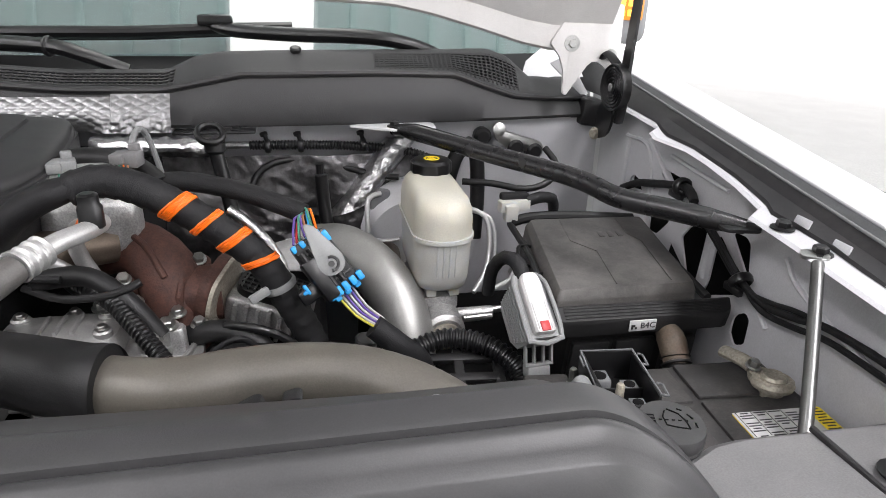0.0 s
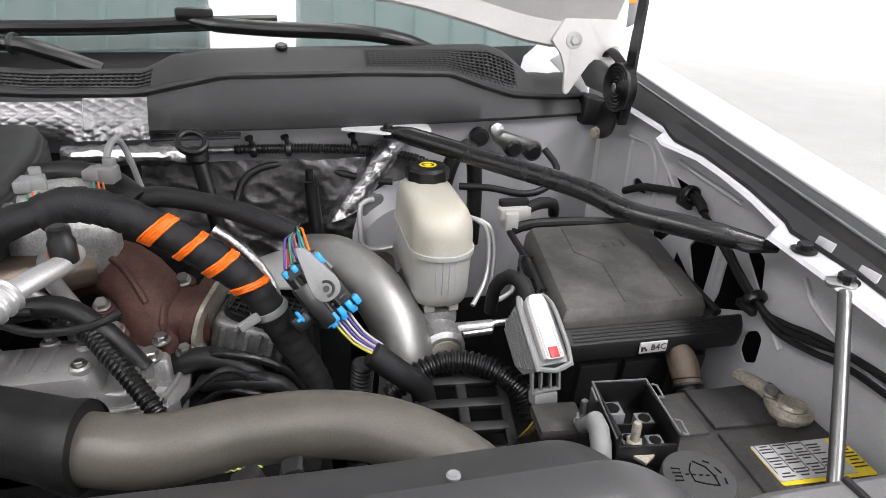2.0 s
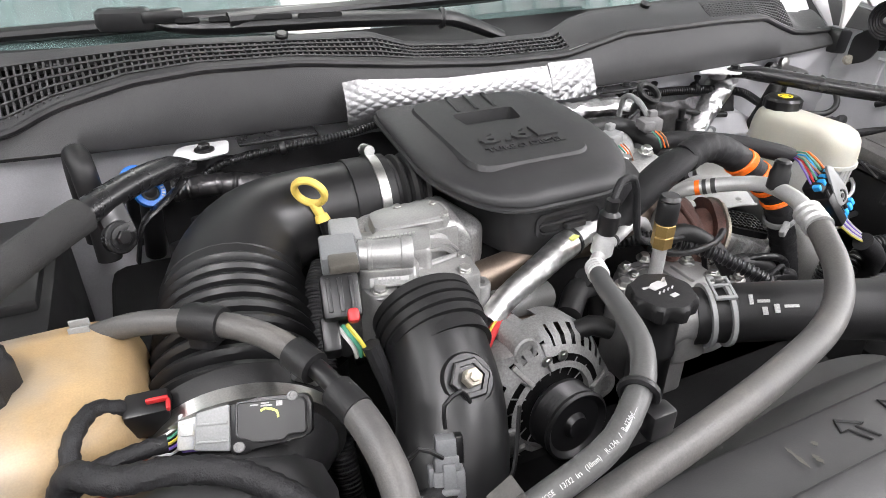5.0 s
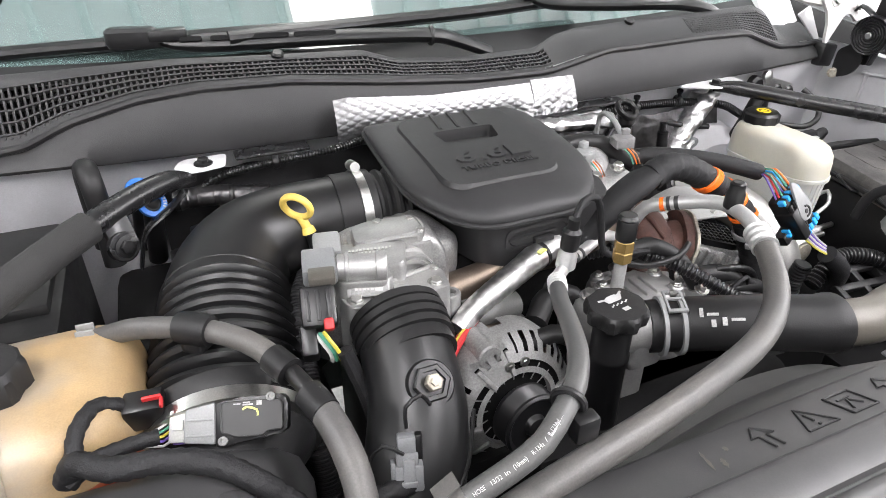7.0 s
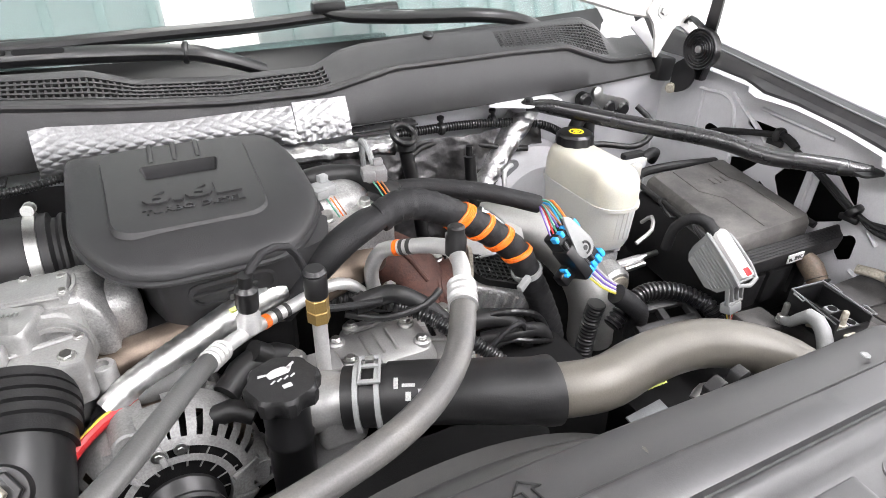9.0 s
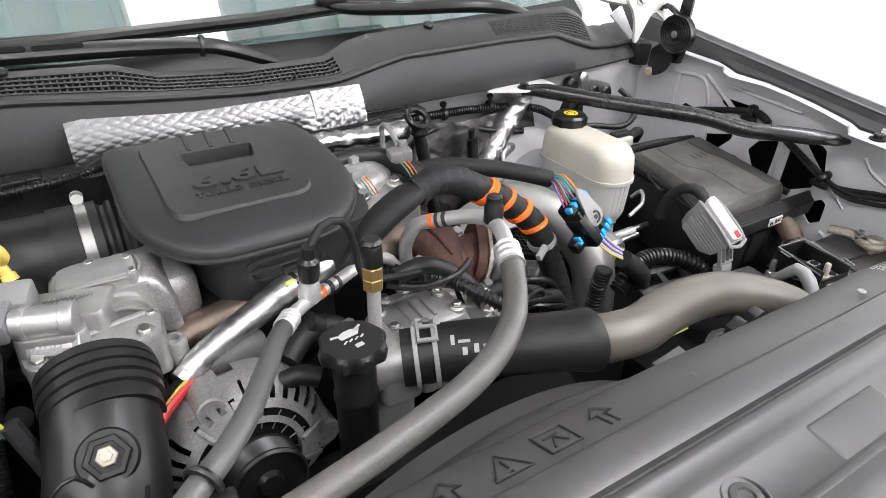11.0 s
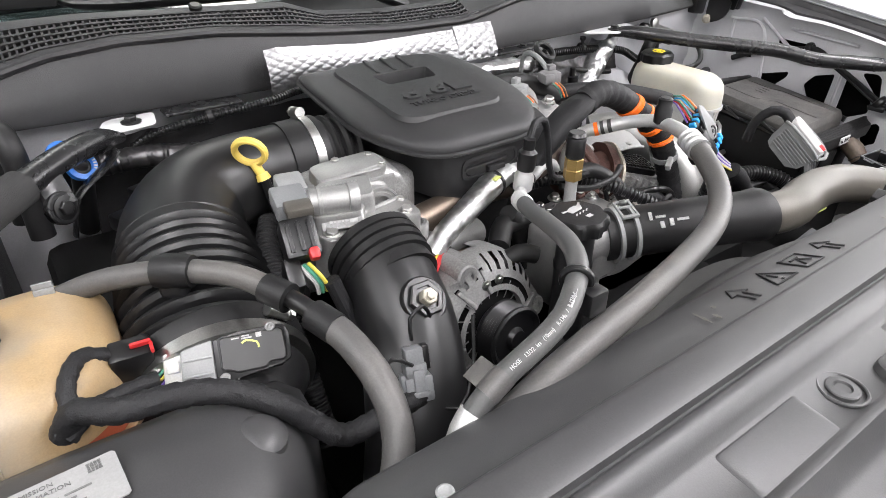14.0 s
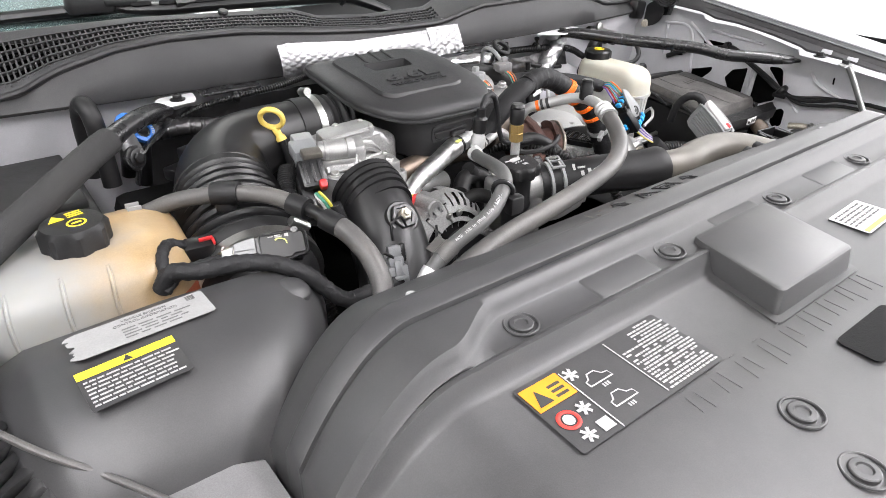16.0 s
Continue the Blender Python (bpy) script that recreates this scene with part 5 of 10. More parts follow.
for x in (-0.010, 0.0, 0.010):
    bm = B()
    rbox(bm, SH @ Matrix.Translation((x, 0.0, 0.0135)), 0.004, 0.030, 0.003, 0.0008)
    part("shell_rib", bm, "gloss", sh_)
bm = B()
rbox(bm, SH @ Matrix.Translation((-0.012, -0.030, -0.018)), 0.016, 0.030, 0.04, 0.003)
part("lower_shell", bm, "gloss", pl)
bm = B()
rbox(bm, SH @ Matrix.Translation((0.008, -0.020, 0.014)), 0.010, 0.012, 0.012, 0.003)
part("lock", bm, "red", pl, "red locking tab")
for k, c in enumerate(("wire_yellow", "wire_green", "wire_white")):
    bm = B()
    o = SH @ Vector((0.002 - 0.004 * k, -0.024, 0.002 - 0.002 * k))
    tube(bm, [o, o + Vector((0.004, -0.008, -0.006)), o + Vector((0.010, -0.012, -0.018)), o + Vector((0.012, -0.010, -0.030))], 0.0021, 6)
    part("wire", bm, c, pl)
bm = B()
tube(bm, [(-0.352, 0.930, 1.146), (-0.345, 0.925, 1.12), (-0.335, 0.915, 1.08), (-0.33, 0.905, 1.03)], 0.008, 10, jitter=0.08)
part("cable", bm, "tape", pl)

settle(pl, -0.003, 0.0, 0.005)

# ---- alternator ----
al = thing("alternator", (-0.185, 0.93, 0.97), "cast aluminium alternator with slotted end frames and black pulley", "alternator")
AC = Vector((-0.183, 0.945, 1.032))
AM = axes(AC, (0.08, -1, 0.12)) @ Matrix.Scale(1.32, 4)


def alt_bars(bm, p0, p1, n, width, off=0.0):
    """Cast bars round the axis between two (radius, height) places, leaving open slots."""
    (r0, z0), (r1, z1) = p0, p1
    mid, lean, ln = ((r0 + r1) / 2, (z0 + z1) / 2), math.atan2(r1 - r0, z1 - z0), math.hypot(r1 - r0, z1 - z0)
    for i in range(n):
        m = AM @ Matrix.Rotation(2 * math.pi * (i + off) / n, 4, "Z") @ Matrix.Translation((mid[0] - 0.002, 0, mid[1])) @ Matrix.Rotation(lean, 4, "Y")
        rbox(bm, m, 0.006, width, ln + 0.002, 0.0012, 1)


def alt_rim(bm, prof):
    lathe(bm, prof, AM, 56, False)


bm = B()
alt_rim(bm, [(0.058, -0.050), (0.0625, -0.048), (0.064, -0.044), (0.064, -0.040), (0.058, -0.039)])
alt_bars(bm, (0.064, -0.040), (0.064, -0.020), 30, 0.0075)
alt_rim(bm, [(0.058, -0.022), (0.064, -0.021), (0.065, -0.012), (0.058, -0.011)])
part("rear_frame", bm, "grey_cast", al, sharp=45)
bm = B()
lathe(bm, [(0.0600, -0.014), (0.0600, 0.004)], AM, 40)
part("stator", bm, "hotpipe", al, "laminated steel stator ring")
def alt_angle(dx, dz):
    """The angle round the alternator's axis of a direction across it."""
    v = AM.to_3x3().inverted() @ Vector((dx, 0, dz))
    return math.atan2(v.y, v.x)


LUGS = [alt_angle(-0.024, 0.062), alt_angle(-0.060, -0.026), alt_angle(0.072, -0.010)]


def lug_gap(a):
    """The nearest lug's signed angle from a."""
    return min(((a - q + math.pi) % (2 * math.pi) - math.pi for q in LUGS), key=abs)


bm = B()
n = 160
prof = [(0.0650, -0.004), (0.0655, 0.010), (0.0650, 0.0140), (0.0632, 0.0215), (0.0575, 0.0310), (0.0515, 0.0358), (0.0450, 0.0385), (0.0395, 0.0398), (0.0345, 0.0408), (0.0340, 0.0340)]
grid = []
for i in range(n):
    a = 2 * math.pi * i / n
    w = max(0.0, min(1.0, 1.7 - 4.2 * abs(lug_gap(a))))
    grid.append([bm.verts.new(AM @ Vector((r * math.cos(a), r * math.sin(a), z + w * (max(z, 0.033) - z if j in (3, 4, 5) else 0.010 if j == 2 else 0)))) for j, (r, z) in enumerate(prof)])
for i in range(n):
    a = 2 * math.pi * (i + 0.5) / n
    off = lug_gap(a)
    near, cell = abs(off), int(round(abs(off) / (2 * math.pi / n)))
    for j in range(len(prof) - 1):
        if j == 0 and near > 0.26 and i % 40 < 17:
            continue
        if j in (3, 4) and near > 0.40 and i % 5 < 2:
            continue
        if j == 4 and cell in (2, 3, 6, 7):
            continue
        if j == 6 and near > 0.34:
            continue
        bm.faces.new((grid[i][j], grid[(i + 1) % n][j], grid[(i + 1) % n][j + 1], grid[i][j + 1]))
bmesh.ops.solidify(bm, geom=list(bm.faces), thickness=0.0030)
part("front_frame", bm, "grey_cast", al, sharp=40)
for q, r, z1 in zip(LUGS, (0.0575, 0.0600, 0.0600), (0.0325, 0.0320, 0.0320)):
    bm = B()
    m = AM @ Matrix.Rotation(q, 4, "Z") @ Matrix.Translation((r, 0, 0))
    lathe(bm, [(0.0120, -0.002), (0.0112, z1), (0.0098, z1 + 0.0015), (0.0056, z1 + 0.0015), (0.0052, z1 - 0.006), (0.001, z1 - 0.006)], m, 22)
    part("mounting_lug", bm, "grey_cast", al)
    for w, r0 in ((-0.26, 0.046), (0.26, 0.046)):
        bm = B()
        m = AM @ Matrix.Rotation(q + w, 4, "Z") @ Matrix.Translation((r0, 0, 0.0378)) @ Matrix.Rotation(0.42, 4, "Y")
        rbox(bm, m, 0.022, 0.004, 0.004, 0.0012)
        part("spoke_rib", bm, "grey_cast", al)
for w in (0.22, 0.55):
    bm = B()
    hexbolt(bm, AM @ Matrix.Rotation(LUGS[0] - w, 4, "Z") @ Vector((0.0440, 0, 0.0390)), (0.08, -1, 0.12), 0.0036, 0.003, 0.006)
    part("bolt", bm, "steel", al)
bm = B()
for i in range(18):
    m = AM @ Matrix.Rotation(2 * math.pi * i / 18, 4, "Z") @ Matrix.Translation((0.034, 0, 0.030)) @ Matrix.Rotation(0.6, 4, "X")
    rbox(bm, m, 0.016, 0.0025, 0.012, 0.0004)
part("rotor_fin", bm, "grey_cast", al, "bright cooling fins of the rotor", kind="stuff")
# Near-black filler paints the shade inside the slotted frames.
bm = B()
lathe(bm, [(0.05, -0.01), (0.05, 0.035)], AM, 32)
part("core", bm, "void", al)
bm = B()
prof = [(0.012, 0.036), (0.024, 0.042), (0.0285, 0.0465)]
for i in range(6):
    prof += [(0.0262, 0.0474 + 0.0030 * i), (0.0280, 0.0489 + 0.0030 * i)]
prof += [(0.0285, 0.0665), (0.0265, 0.068), (0.0225, 0.0645), (0.010, 0.0640), (0.008, 0.0685)]
lathe(bm, prof, AM, 36)
part("pulley", bm, "gloss", al, "black grooved pulley")
rw = thing("red_wire", (-0.24, 0.97, 1.06), "red battery cable with yellow stripe in a black boot", "cable")
bm = B()
tube(bm, [(-0.190, 0.968, 1.114), (-0.201, 0.962, 1.1145), (-0.227, 0.9415, 1.1145), (-0.254, 0.915, 1.108), (-0.28, 0.893, 1.08)], 0.0055, 10)
part("cable", bm, "red", rw)
bm = B()
tube(bm, [(-0.199, 0.9635, 1.1196), (-0.227, 0.9425, 1.1197), (-0.252, 0.918, 1.1145)], 0.0016, 6)
part("stripe", bm, "wire_yellow", rw)
bm = B()
tube(bm, [(-0.140, 0.984, 1.108), (-0.160, 0.977, 1.112), (-0.178, 0.970, 1.113), (-0.197, 0.9635, 1.1142)], 0.014, 18, radii=[(0, 0.0175), (0.35, 0.0165), (0.75, 0.0135), (1, 0.008)])
part("boot", bm, "hose_dark", rw, "grey rubber boot")

# ---- oil filler ----
of = thing("oil_filler", (-0.072, 0.876, 1.02), "black oil filler cap with white oil can symbol", "oil cap")
bm = B()
n = 64
secs = []
for r, z, w in ((0.027, 1.138, 0.0), (0.0305, 1.140, 1.0), (0.0320, 1.150, 1.0), (0.0315, 1.1545, 0.8), (0.0295, 1.1575, 0.3), (0.020, 1.1590, 0.0)):
    ring_ = []
    for k in range(n):
        a = 2 * math.pi * k / n
        rr = r + 0.0022 * w * max(-0.6, min(0.6, math.cos(8 * a))) / 0.6
        ring_.append((-0.072 + rr * math.cos(a), 0.876 + rr * math.sin(a), z))
    secs.append(ring_)
loft(bm, secs)
oc = part("cap", bm, "plastic", of)
bm = B()
T0 = Matrix.Translation((-0.072, 0.876, 1.1592)) @ Matrix.Rotation(0.15, 4, "Z")
prism(bm, round_corners([(-0.010, 0.002), (0.008, 0.002), (0.014, 0.010), (0.009, 0.009), (0.006, 0.012), (-0.004, 0.012), (-0.011, 0.009)], 0.001, 1), T0, 0, 0.0006)
prism(bm, [(0.008, 0.006), (0.017, 0.012), (0.016, 0.014), (0.008, 0.010)], T0, 0, 0.0006)
prism(bm, [(-0.018, 0.009), (-0.010, 0.008), (-0.010, 0.010), (-0.017, 0.012)], T0, 0, 0.0006)
for i in range(4):
    rbox(bm, T0 @ Matrix.Translation((-0.009 + 0.006 * i, -0.003, 0.0003)) @ Matrix.Rotation(0.5, 4, "Z"), 0.005, 0.0016, 0.0006, 0)
rbox(bm, T0 @ Matrix.Translation((0.0, -0.013, 0.0003)), 0.008, 0.005, 0.0006, 0)
part("symbol", bm, "print_white", oc, "white oil can symbol")
bm = B()
lathe(bm, [(0.021, 0.99), (0.021, 1.085), (0.0225, 1.088), (0.0225, 1.094), (0.021, 1.097), (0.0215, 1.139)], Matrix.Translation((-0.072, 0.876, 0)), 24)
part("neck", bm, "gloss", of)

settle(of, -0.0046, 0.003, 0.002)

# ---- intercooler pipe ----
ip = thing("intercooler_pipe", (0.2, 0.8, 1.05), "dusty grey-brown metal intercooler pipe in a black rubber hose", "intercooler pipe")
bm = B()
tube(bm, [(0.13, 0.805, 1.119), (0.20, 0.784, 1.121), (0.255, 0.791, 1.121), (0.31, 0.794, 1.119), (0.36, 0.787, 1.113), (0.405, 0.765, 1.103), (0.437, 0.735, 1.088), (0.455, 0.69, 1.06), (0.46, 0.63, 1.02)], 0.0262, 28)
mp = part("metal_pipe", bm, "pipe_tan", ip)
bm = B()
tube(bm, [(0.246 + 0.0024 * k, 0.7925 - 0.0235 - 0.0015 * (k % 2), 1.121 - 0.0148 + 0.0030 * (k % 2)) for k in range(13)], 0.0009, 5, straight=True)
part("paint_mark", bm, "chalk", mp, "faded yellow paint pen scribble")
bm = B()
tube(bm, [(0.02, 0.872, 1.108), (0.06, 0.850, 1.113), (0.11, 0.820, 1.119), (0.146, 0.7990, 1.1225), (0.154, 0.7960, 1.1228)], 0.0315, 28, radii=[(0, 0.031), (0.88, 0.0315), (0.93, 0.0335), (1, 0.0335)])
part("rubber_hose", bm, "rubber", ip)
bm = B()
tube(bm, [(-0.019, 0.8895, 1.1045), (0.0, 0.8805, 1.1062), (0.03, 0.866, 1.109)], 0.030, 24)
part("end_hose", bm, "rubber", ip)
bm = B()
tube(bm, [(-0.055, 0.905, 1.098), (-0.035, 0.897, 1.102), (-0.013, 0.887, 1.105)], 0.0275, 28, radii=[(0, 0.031), (0.45, 0.029), (0.6, 0.0265), (1, 0.0265)])
part("outlet_neck", bm, "bright_alu", ip, "cast aluminium neck under the hose end")
for k, x in enumerate((-0.006, 0.012)):
    at = Vector((x, 0.8885 - (x + 0.018) * 0.47, 1.1045 + (x + 0.018) * 0.1))
    bm = B()
    lathe(bm, [(0.0318, -0.0025), (0.0340, -0.0023), (0.0340, 0.0023), (0.0318, 0.0025)], axes(at, (1, -0.47, 0.1)), 44)
    part("spring_band", bm, "lightgrey", ip, "pale grey spring clamp band")
CB = frame_of(Vector((0.003, 0.8775, 1.1405)), (1, -0.47, 0.1), (0.25, 1, 0.12))
for u, v, w, d in ((-0.0092, 0.0, 0.003, 0.030), (0.0092, 0.0, 0.003, 0.030), (0.0, 0.0145, 0.0215, 0.0045), (0.0, 0.004, 0.0215, 0.003), (0.0, -0.0145, 0.0215, 0.0045)):
    bm = B()
    rbox(bm, CB @ Matrix.Translation((u, v, 0.0)), w, d, 0.0035, 0.0008)
    part("clamp_buckle", bm, "lightgrey", ip)
bm = B()
rbox(bm, CB @ Matrix.Translation((0.0, 0.010, 0.003)), 0.008, 0.006, 0.005, 0.001)
part("clamp_tang", bm, "steel", ip)
for px, py, wx, wy in ((0.030, 0.012, 0.004, 0.010), (0.040, 0.010, 0.012, 0.003), (0.040, 0.000, 0.005, 0.008), (0.050, 0.002, 0.005, 0.009), (0.062, 0.004, 0.014, 0.003)):
    bm = B()
    c_ = Vector((0.02, 0.872, 1.108)).lerp(Vector((0.11, 0.820, 1.119)), (px - 0.02) / 0.09)
    ax_ = Vector((0.09, -0.052, 0.011)).normalized()
    out_ = Vector((-0.25, -0.6, 0.75))
    out_ = (out_ - ax_ * out_.dot(ax_)).normalized()
    rbox(bm, frame_of(c_ + out_ * 0.0312, ax_, out_.cross(ax_)) @ Matrix.Translation((0, py - 0.006, 0)), wx, wy, 0.0012, 0)
    part("print_mark", bm, "print_silver", ip, "white printed bars on the hose")

# ---- refrigerant lines ----
ac = thing("refrigerant_line", (0.1, 0.95, 1.08), "bare aluminium refrigerant line joined to a thick grey hose", "refrigerant line", "refrigerant lines")
bm = B()
LINE1 = [(0.078, 1.052, 1.09), (0.067, 1.040, 1.13), (0.0665, 1.030, 1.155), (0.0750, 1.0220, 1.1745), (0.0894, 1.0071, 1.1825), (0.112, 0.975, 1.1965), (0.122, 0.946, 1.205), (0.117, 0.917, 1.208), (0.106, 0.891, 1.210), (0.093, 0.866, 1.208)]
tube(bm, LINE1, 0.0088, 16)
part("tube", bm, "pipe_alu", ac)
LPATH = spline(LINE1, 0.0012)
k0 = min(range(len(LPATH)), key=lambda k: (LPATH[k] - Vector((0.0894, 1.0071, 1.1825))).length)
for a, b, c in ((-3, 1, "orange"), (4, 8, "print_black"), (12, 16, "print_black")):
    bm = B()
    tube(bm, LPATH[k0 + a:k0 + b + 1], 0.0092, 16)
    part("band", bm, c, ac, "coloured marking band")
bm = B()
lathe(bm, [(0.007, 0), (0.011, 0.004), (0.011, 0.022), (0.009, 0.026), (0.009, 0.034), (0.006, 0.036)], axes((0.1205, 0.932, 1.2040), (0, 0, 1)), 16)
part("service_cap", bm, "gloss", ac, "black service port cap")
bm = B()
p0, p1 = Vector((0.098, 0.877, 1.209)), Vector((0.0856, 0.8506, 1.2045))
tube(bm, [p0, p1], 0.013, 18, ripple=(0.009, 0.0012))
part("ferrule", bm, "pipe_alu", ac)
bm = B()
tube(bm, [p1, (0.074, 0.830, 1.198), (0.054, 0.803, 1.191), (0.018, 0.774, 1.185), (-0.03, 0.752, 1.181), (-0.10, 0.734, 1.178), (-0.18, 0.718, 1.176), (-0.25, 0.708, 1.172), (-0.31, 0.702, 1.160), (-0.37, 0.70, 1.13), (-0.42, 0.70, 1.08)], 0.0120, 18)
part("hose", bm, "hose", ac, "thick dusty grey rubber hose")

ac2 = thing("refrigerant_line", (-0.08, 0.96, 1.08), "aluminium line with pressure sensor joined to a printed grey hose", "refrigerant line", "refrigerant lines")
bm = B()
tube(bm, [(0.06, 1.045, 1.105), (0.035, 1.032, 1.135), (0.005, 1.020, 1.146), (-0.035, 0.998, 1.148), (-0.070, 0.980, 1.150), (-0.0865, 0.962, 1.158), (-0.108, 0.944, 1.162), (-0.122, 0.926, 1.167)], 0.0072, 14)
part("tube", bm, "pipe_alu", ac2)
for a, b, c in (((-0.066, 0.982, 1.1497), (-0.072, 0.978, 1.1505), "orange"), ((-0.054, 0.988, 1.149), (-0.059, 0.9855, 1.1493), "print_black"), ((-0.043, 0.9935, 1.1485), (-0.047, 0.9915, 1.1487), "print_black")):
    bm = B()
    tube(bm, [a, b], 0.0076, 14)
    part("band", bm, c, ac2, "coloured marking band")
bm = B()
tube(bm, [(-0.116, 0.934, 1.165), (-0.132, 0.908, 1.174)], 0.0096, 16, ripple=(0.008, 0.001))
part("ferrule", bm, "pipe_alu", ac2)
bm = B()
HOSE2 = [(-0.128, 0.915, 1.172), (-0.148, 0.880, 1.182), (-0.168, 0.838, 1.194), (-0.197, 0.783, 1.208), (-0.224, 0.748, 1.213), (-0.245, 0.731, 1.212), (-0.270, 0.717, 1.203), (-0.298, 0.712, 1.194), (-0.326, 0.7112, 1.1835), (-0.3485, 0.7105, 1.1705), (-0.366, 0.709, 1.152), (-0.378, 0.706, 1.12)]
tube(bm, HOSE2, 0.0089, 16)
h2 = part("hose", bm, "hose_dark", ac2, "grey rubber hose with white print")
HPATH = spline(HOSE2, 0.002)
OFF = Vector((-0.0038, -0.0061, 0.0056))
for a, b in ((16, 102), (112, 122)):
    bm = B()
    tube(bm, [p + OFF for p in HPATH[a:b:3]], 0.0009, 6)
    part("print_line", bm, "print_white", h2)
k = min(range(len(HPATH)), key=lambda q: (HPATH[q] - Vector((-0.326, 0.7112, 1.1835))).length) - 36.5
for text, n in (("R-1234yf", 8), ("/", 2), ("R-134a", 6.5), ("(10mm)", 7), ("in", 3), ("13/32", 5.5), ("HOSE", 6)):
    q = min(int(k + n / 2), len(HPATH) - 4)
    tdir = HPATH[q - 3] - HPATH[q + 3]
    nrm = Vector((-0.45, -0.55, 0.70))
    nrm = (nrm - tdir.normalized() * nrm.dot(tdir.normalized())).normalized()
    words("print", text, 0.0046, frame_of(HPATH[q] + nrm * 0.0090, tdir, nrm.cross(tdir)), "print_white", h2, 0.0003, width=0.0019 * (n - 1.1))
    k += n
bm = B()
lathe(bm, [(0.008, 0), (0.0115, 0.004), (0.0115, 0.020), (0.009, 0.024), (0.009, 0.030)], axes((-0.0865, 0.962, 1.156), (0.05, -0.05, 1)), 16)
part("sensor", bm, "pipe_alu", ac2, "bright pressure sensor body")
bm = B()
lathe(bm, [(0.010, 0.028), (0.011, 0.034), (0.011, 0.05), (0.007, 0.054), (0.007, 0.066)], axes((-0.0865, 0.962, 1.156), (0.05, -0.05, 1)), 14)
part("plug", bm, "gloss", ac2, "black sensor plug")
bm = B()
tube(bm, [(-0.083, 0.960, 1.216), (-0.064, 0.973, 1.232), (-0.036, 0.985, 1.226), (-0.022, 0.99, 1.195), (-0.015, 0.985, 1.150), (0.02, 0.99, 1.135), (0.06, 0.99, 1.13)], 0.0042, 10)
part("cable", bm, "tape", ac2)
bm = B()
ring(bm, (-0.238, 0.736, 1.2125), (-0.75, -0.65, -0.1), 0.0115, 0.003, 20, 8)
rbox(bm, frame_of(Vector((-0.232, 0.722, 1.198)), (1, 0, 0), (0, 1, 0)), 0.020, 0.014, 0.022, 0.003)
part("hose_clip", bm, "gloss", ac2, "black plastic hose clip")
# folded tag on the hose and the bright crimped sleeve below it
p_, d_ = Vector((-0.3385, 0.711, 1.1767)), Vector((-0.0225, -0.001, -0.013)).normalized()
f_ = Vector((-0.004, 0.015, -0.0035))
f_ = (f_ - d_ * f_.dot(d_)).normalized()
bm = B()
tube(bm, [p_ - d_ * 0.0100, p_ + d_ * 0.0100], 0.0097, 18)
rbox(bm, frame_of(p_ + f_ * 0.0125 + f_.cross(d_) * 0.004, d_, f_), 0.0200, 0.0220, 0.0016, 0.0006)
part("tag", bm, "hose", ac2, "plain grey tag folded round the hose")
bm = B()
tube(bm, [(-0.3575, 0.710, 1.1615), (-0.366, 0.709, 1.152), (-0.374, 0.7072, 1.133)], 0.0112, 18)
part("crimp_sleeve", bm, "pipe_alu", ac2, "bright crimped metal sleeve")

bv = thing("service_valve", (-0.016, 0.94, 1.1), "brass service valve with black cap on an aluminium riser", "valve")
bm = B()
lathe(bm, [(0.0075, 1.07), (0.0075, 1.158)], Matrix.Translation((-0.016, 0.94, 0)), 16)
part("riser", bm, "pipe_alu", bv)
bm = B()
lathe(bm, [(0.009, 1.156), (0.0115, 1.158), (0.0115, 1.170), (0.010, 1.171), (0.0115, 1.172), (0.0115, 1.184), (0.009, 1.186)], Matrix.Translation((-0.016, 0.94, 0)), 6)
part("valve_body", bm, "brass", bv, "brass hexagon body")
bm = B()
lathe(bm, [(0.010, 1.185), (0.0115, 1.187), (0.0115, 1.208), (0.0105, 1.2105), (0.0115, 1.213), (0.009, 1.217)], Matrix.Translation((-0.016, 0.94, 0)), 16)
part("cap", bm, "gloss", bv)

settle(bv, -0.007, 0.003, 0.005)

# ---- wrapped harness ----
hn = thing("wiring_harness", (0.15, 1.03, 1.1), "thick black taped wiring harness with orange tape bands", "wiring harness")
HP = [(0.085, 1.036, 1.210), (0.112, 1.039, 1.217), (0.143, 1.039, 1.211), (0.180, 1.038, 1.191), (0.225, 1.036, 1.160), (0.268, 1.034, 1.120), (0.295, 1.032, 1.070), (0.318, 1.030, 1.02), (0.335, 1.028, 0.97), (0.34, 1.02, 0.9)]
bm = B()
tube(bm, HP, 0.0168, 28, wrap=(0.015, 0.0014))
part("taped_loom", bm, "tape", hn)
path = spline(HP, 0.004)
rb_ = random.Random(8)
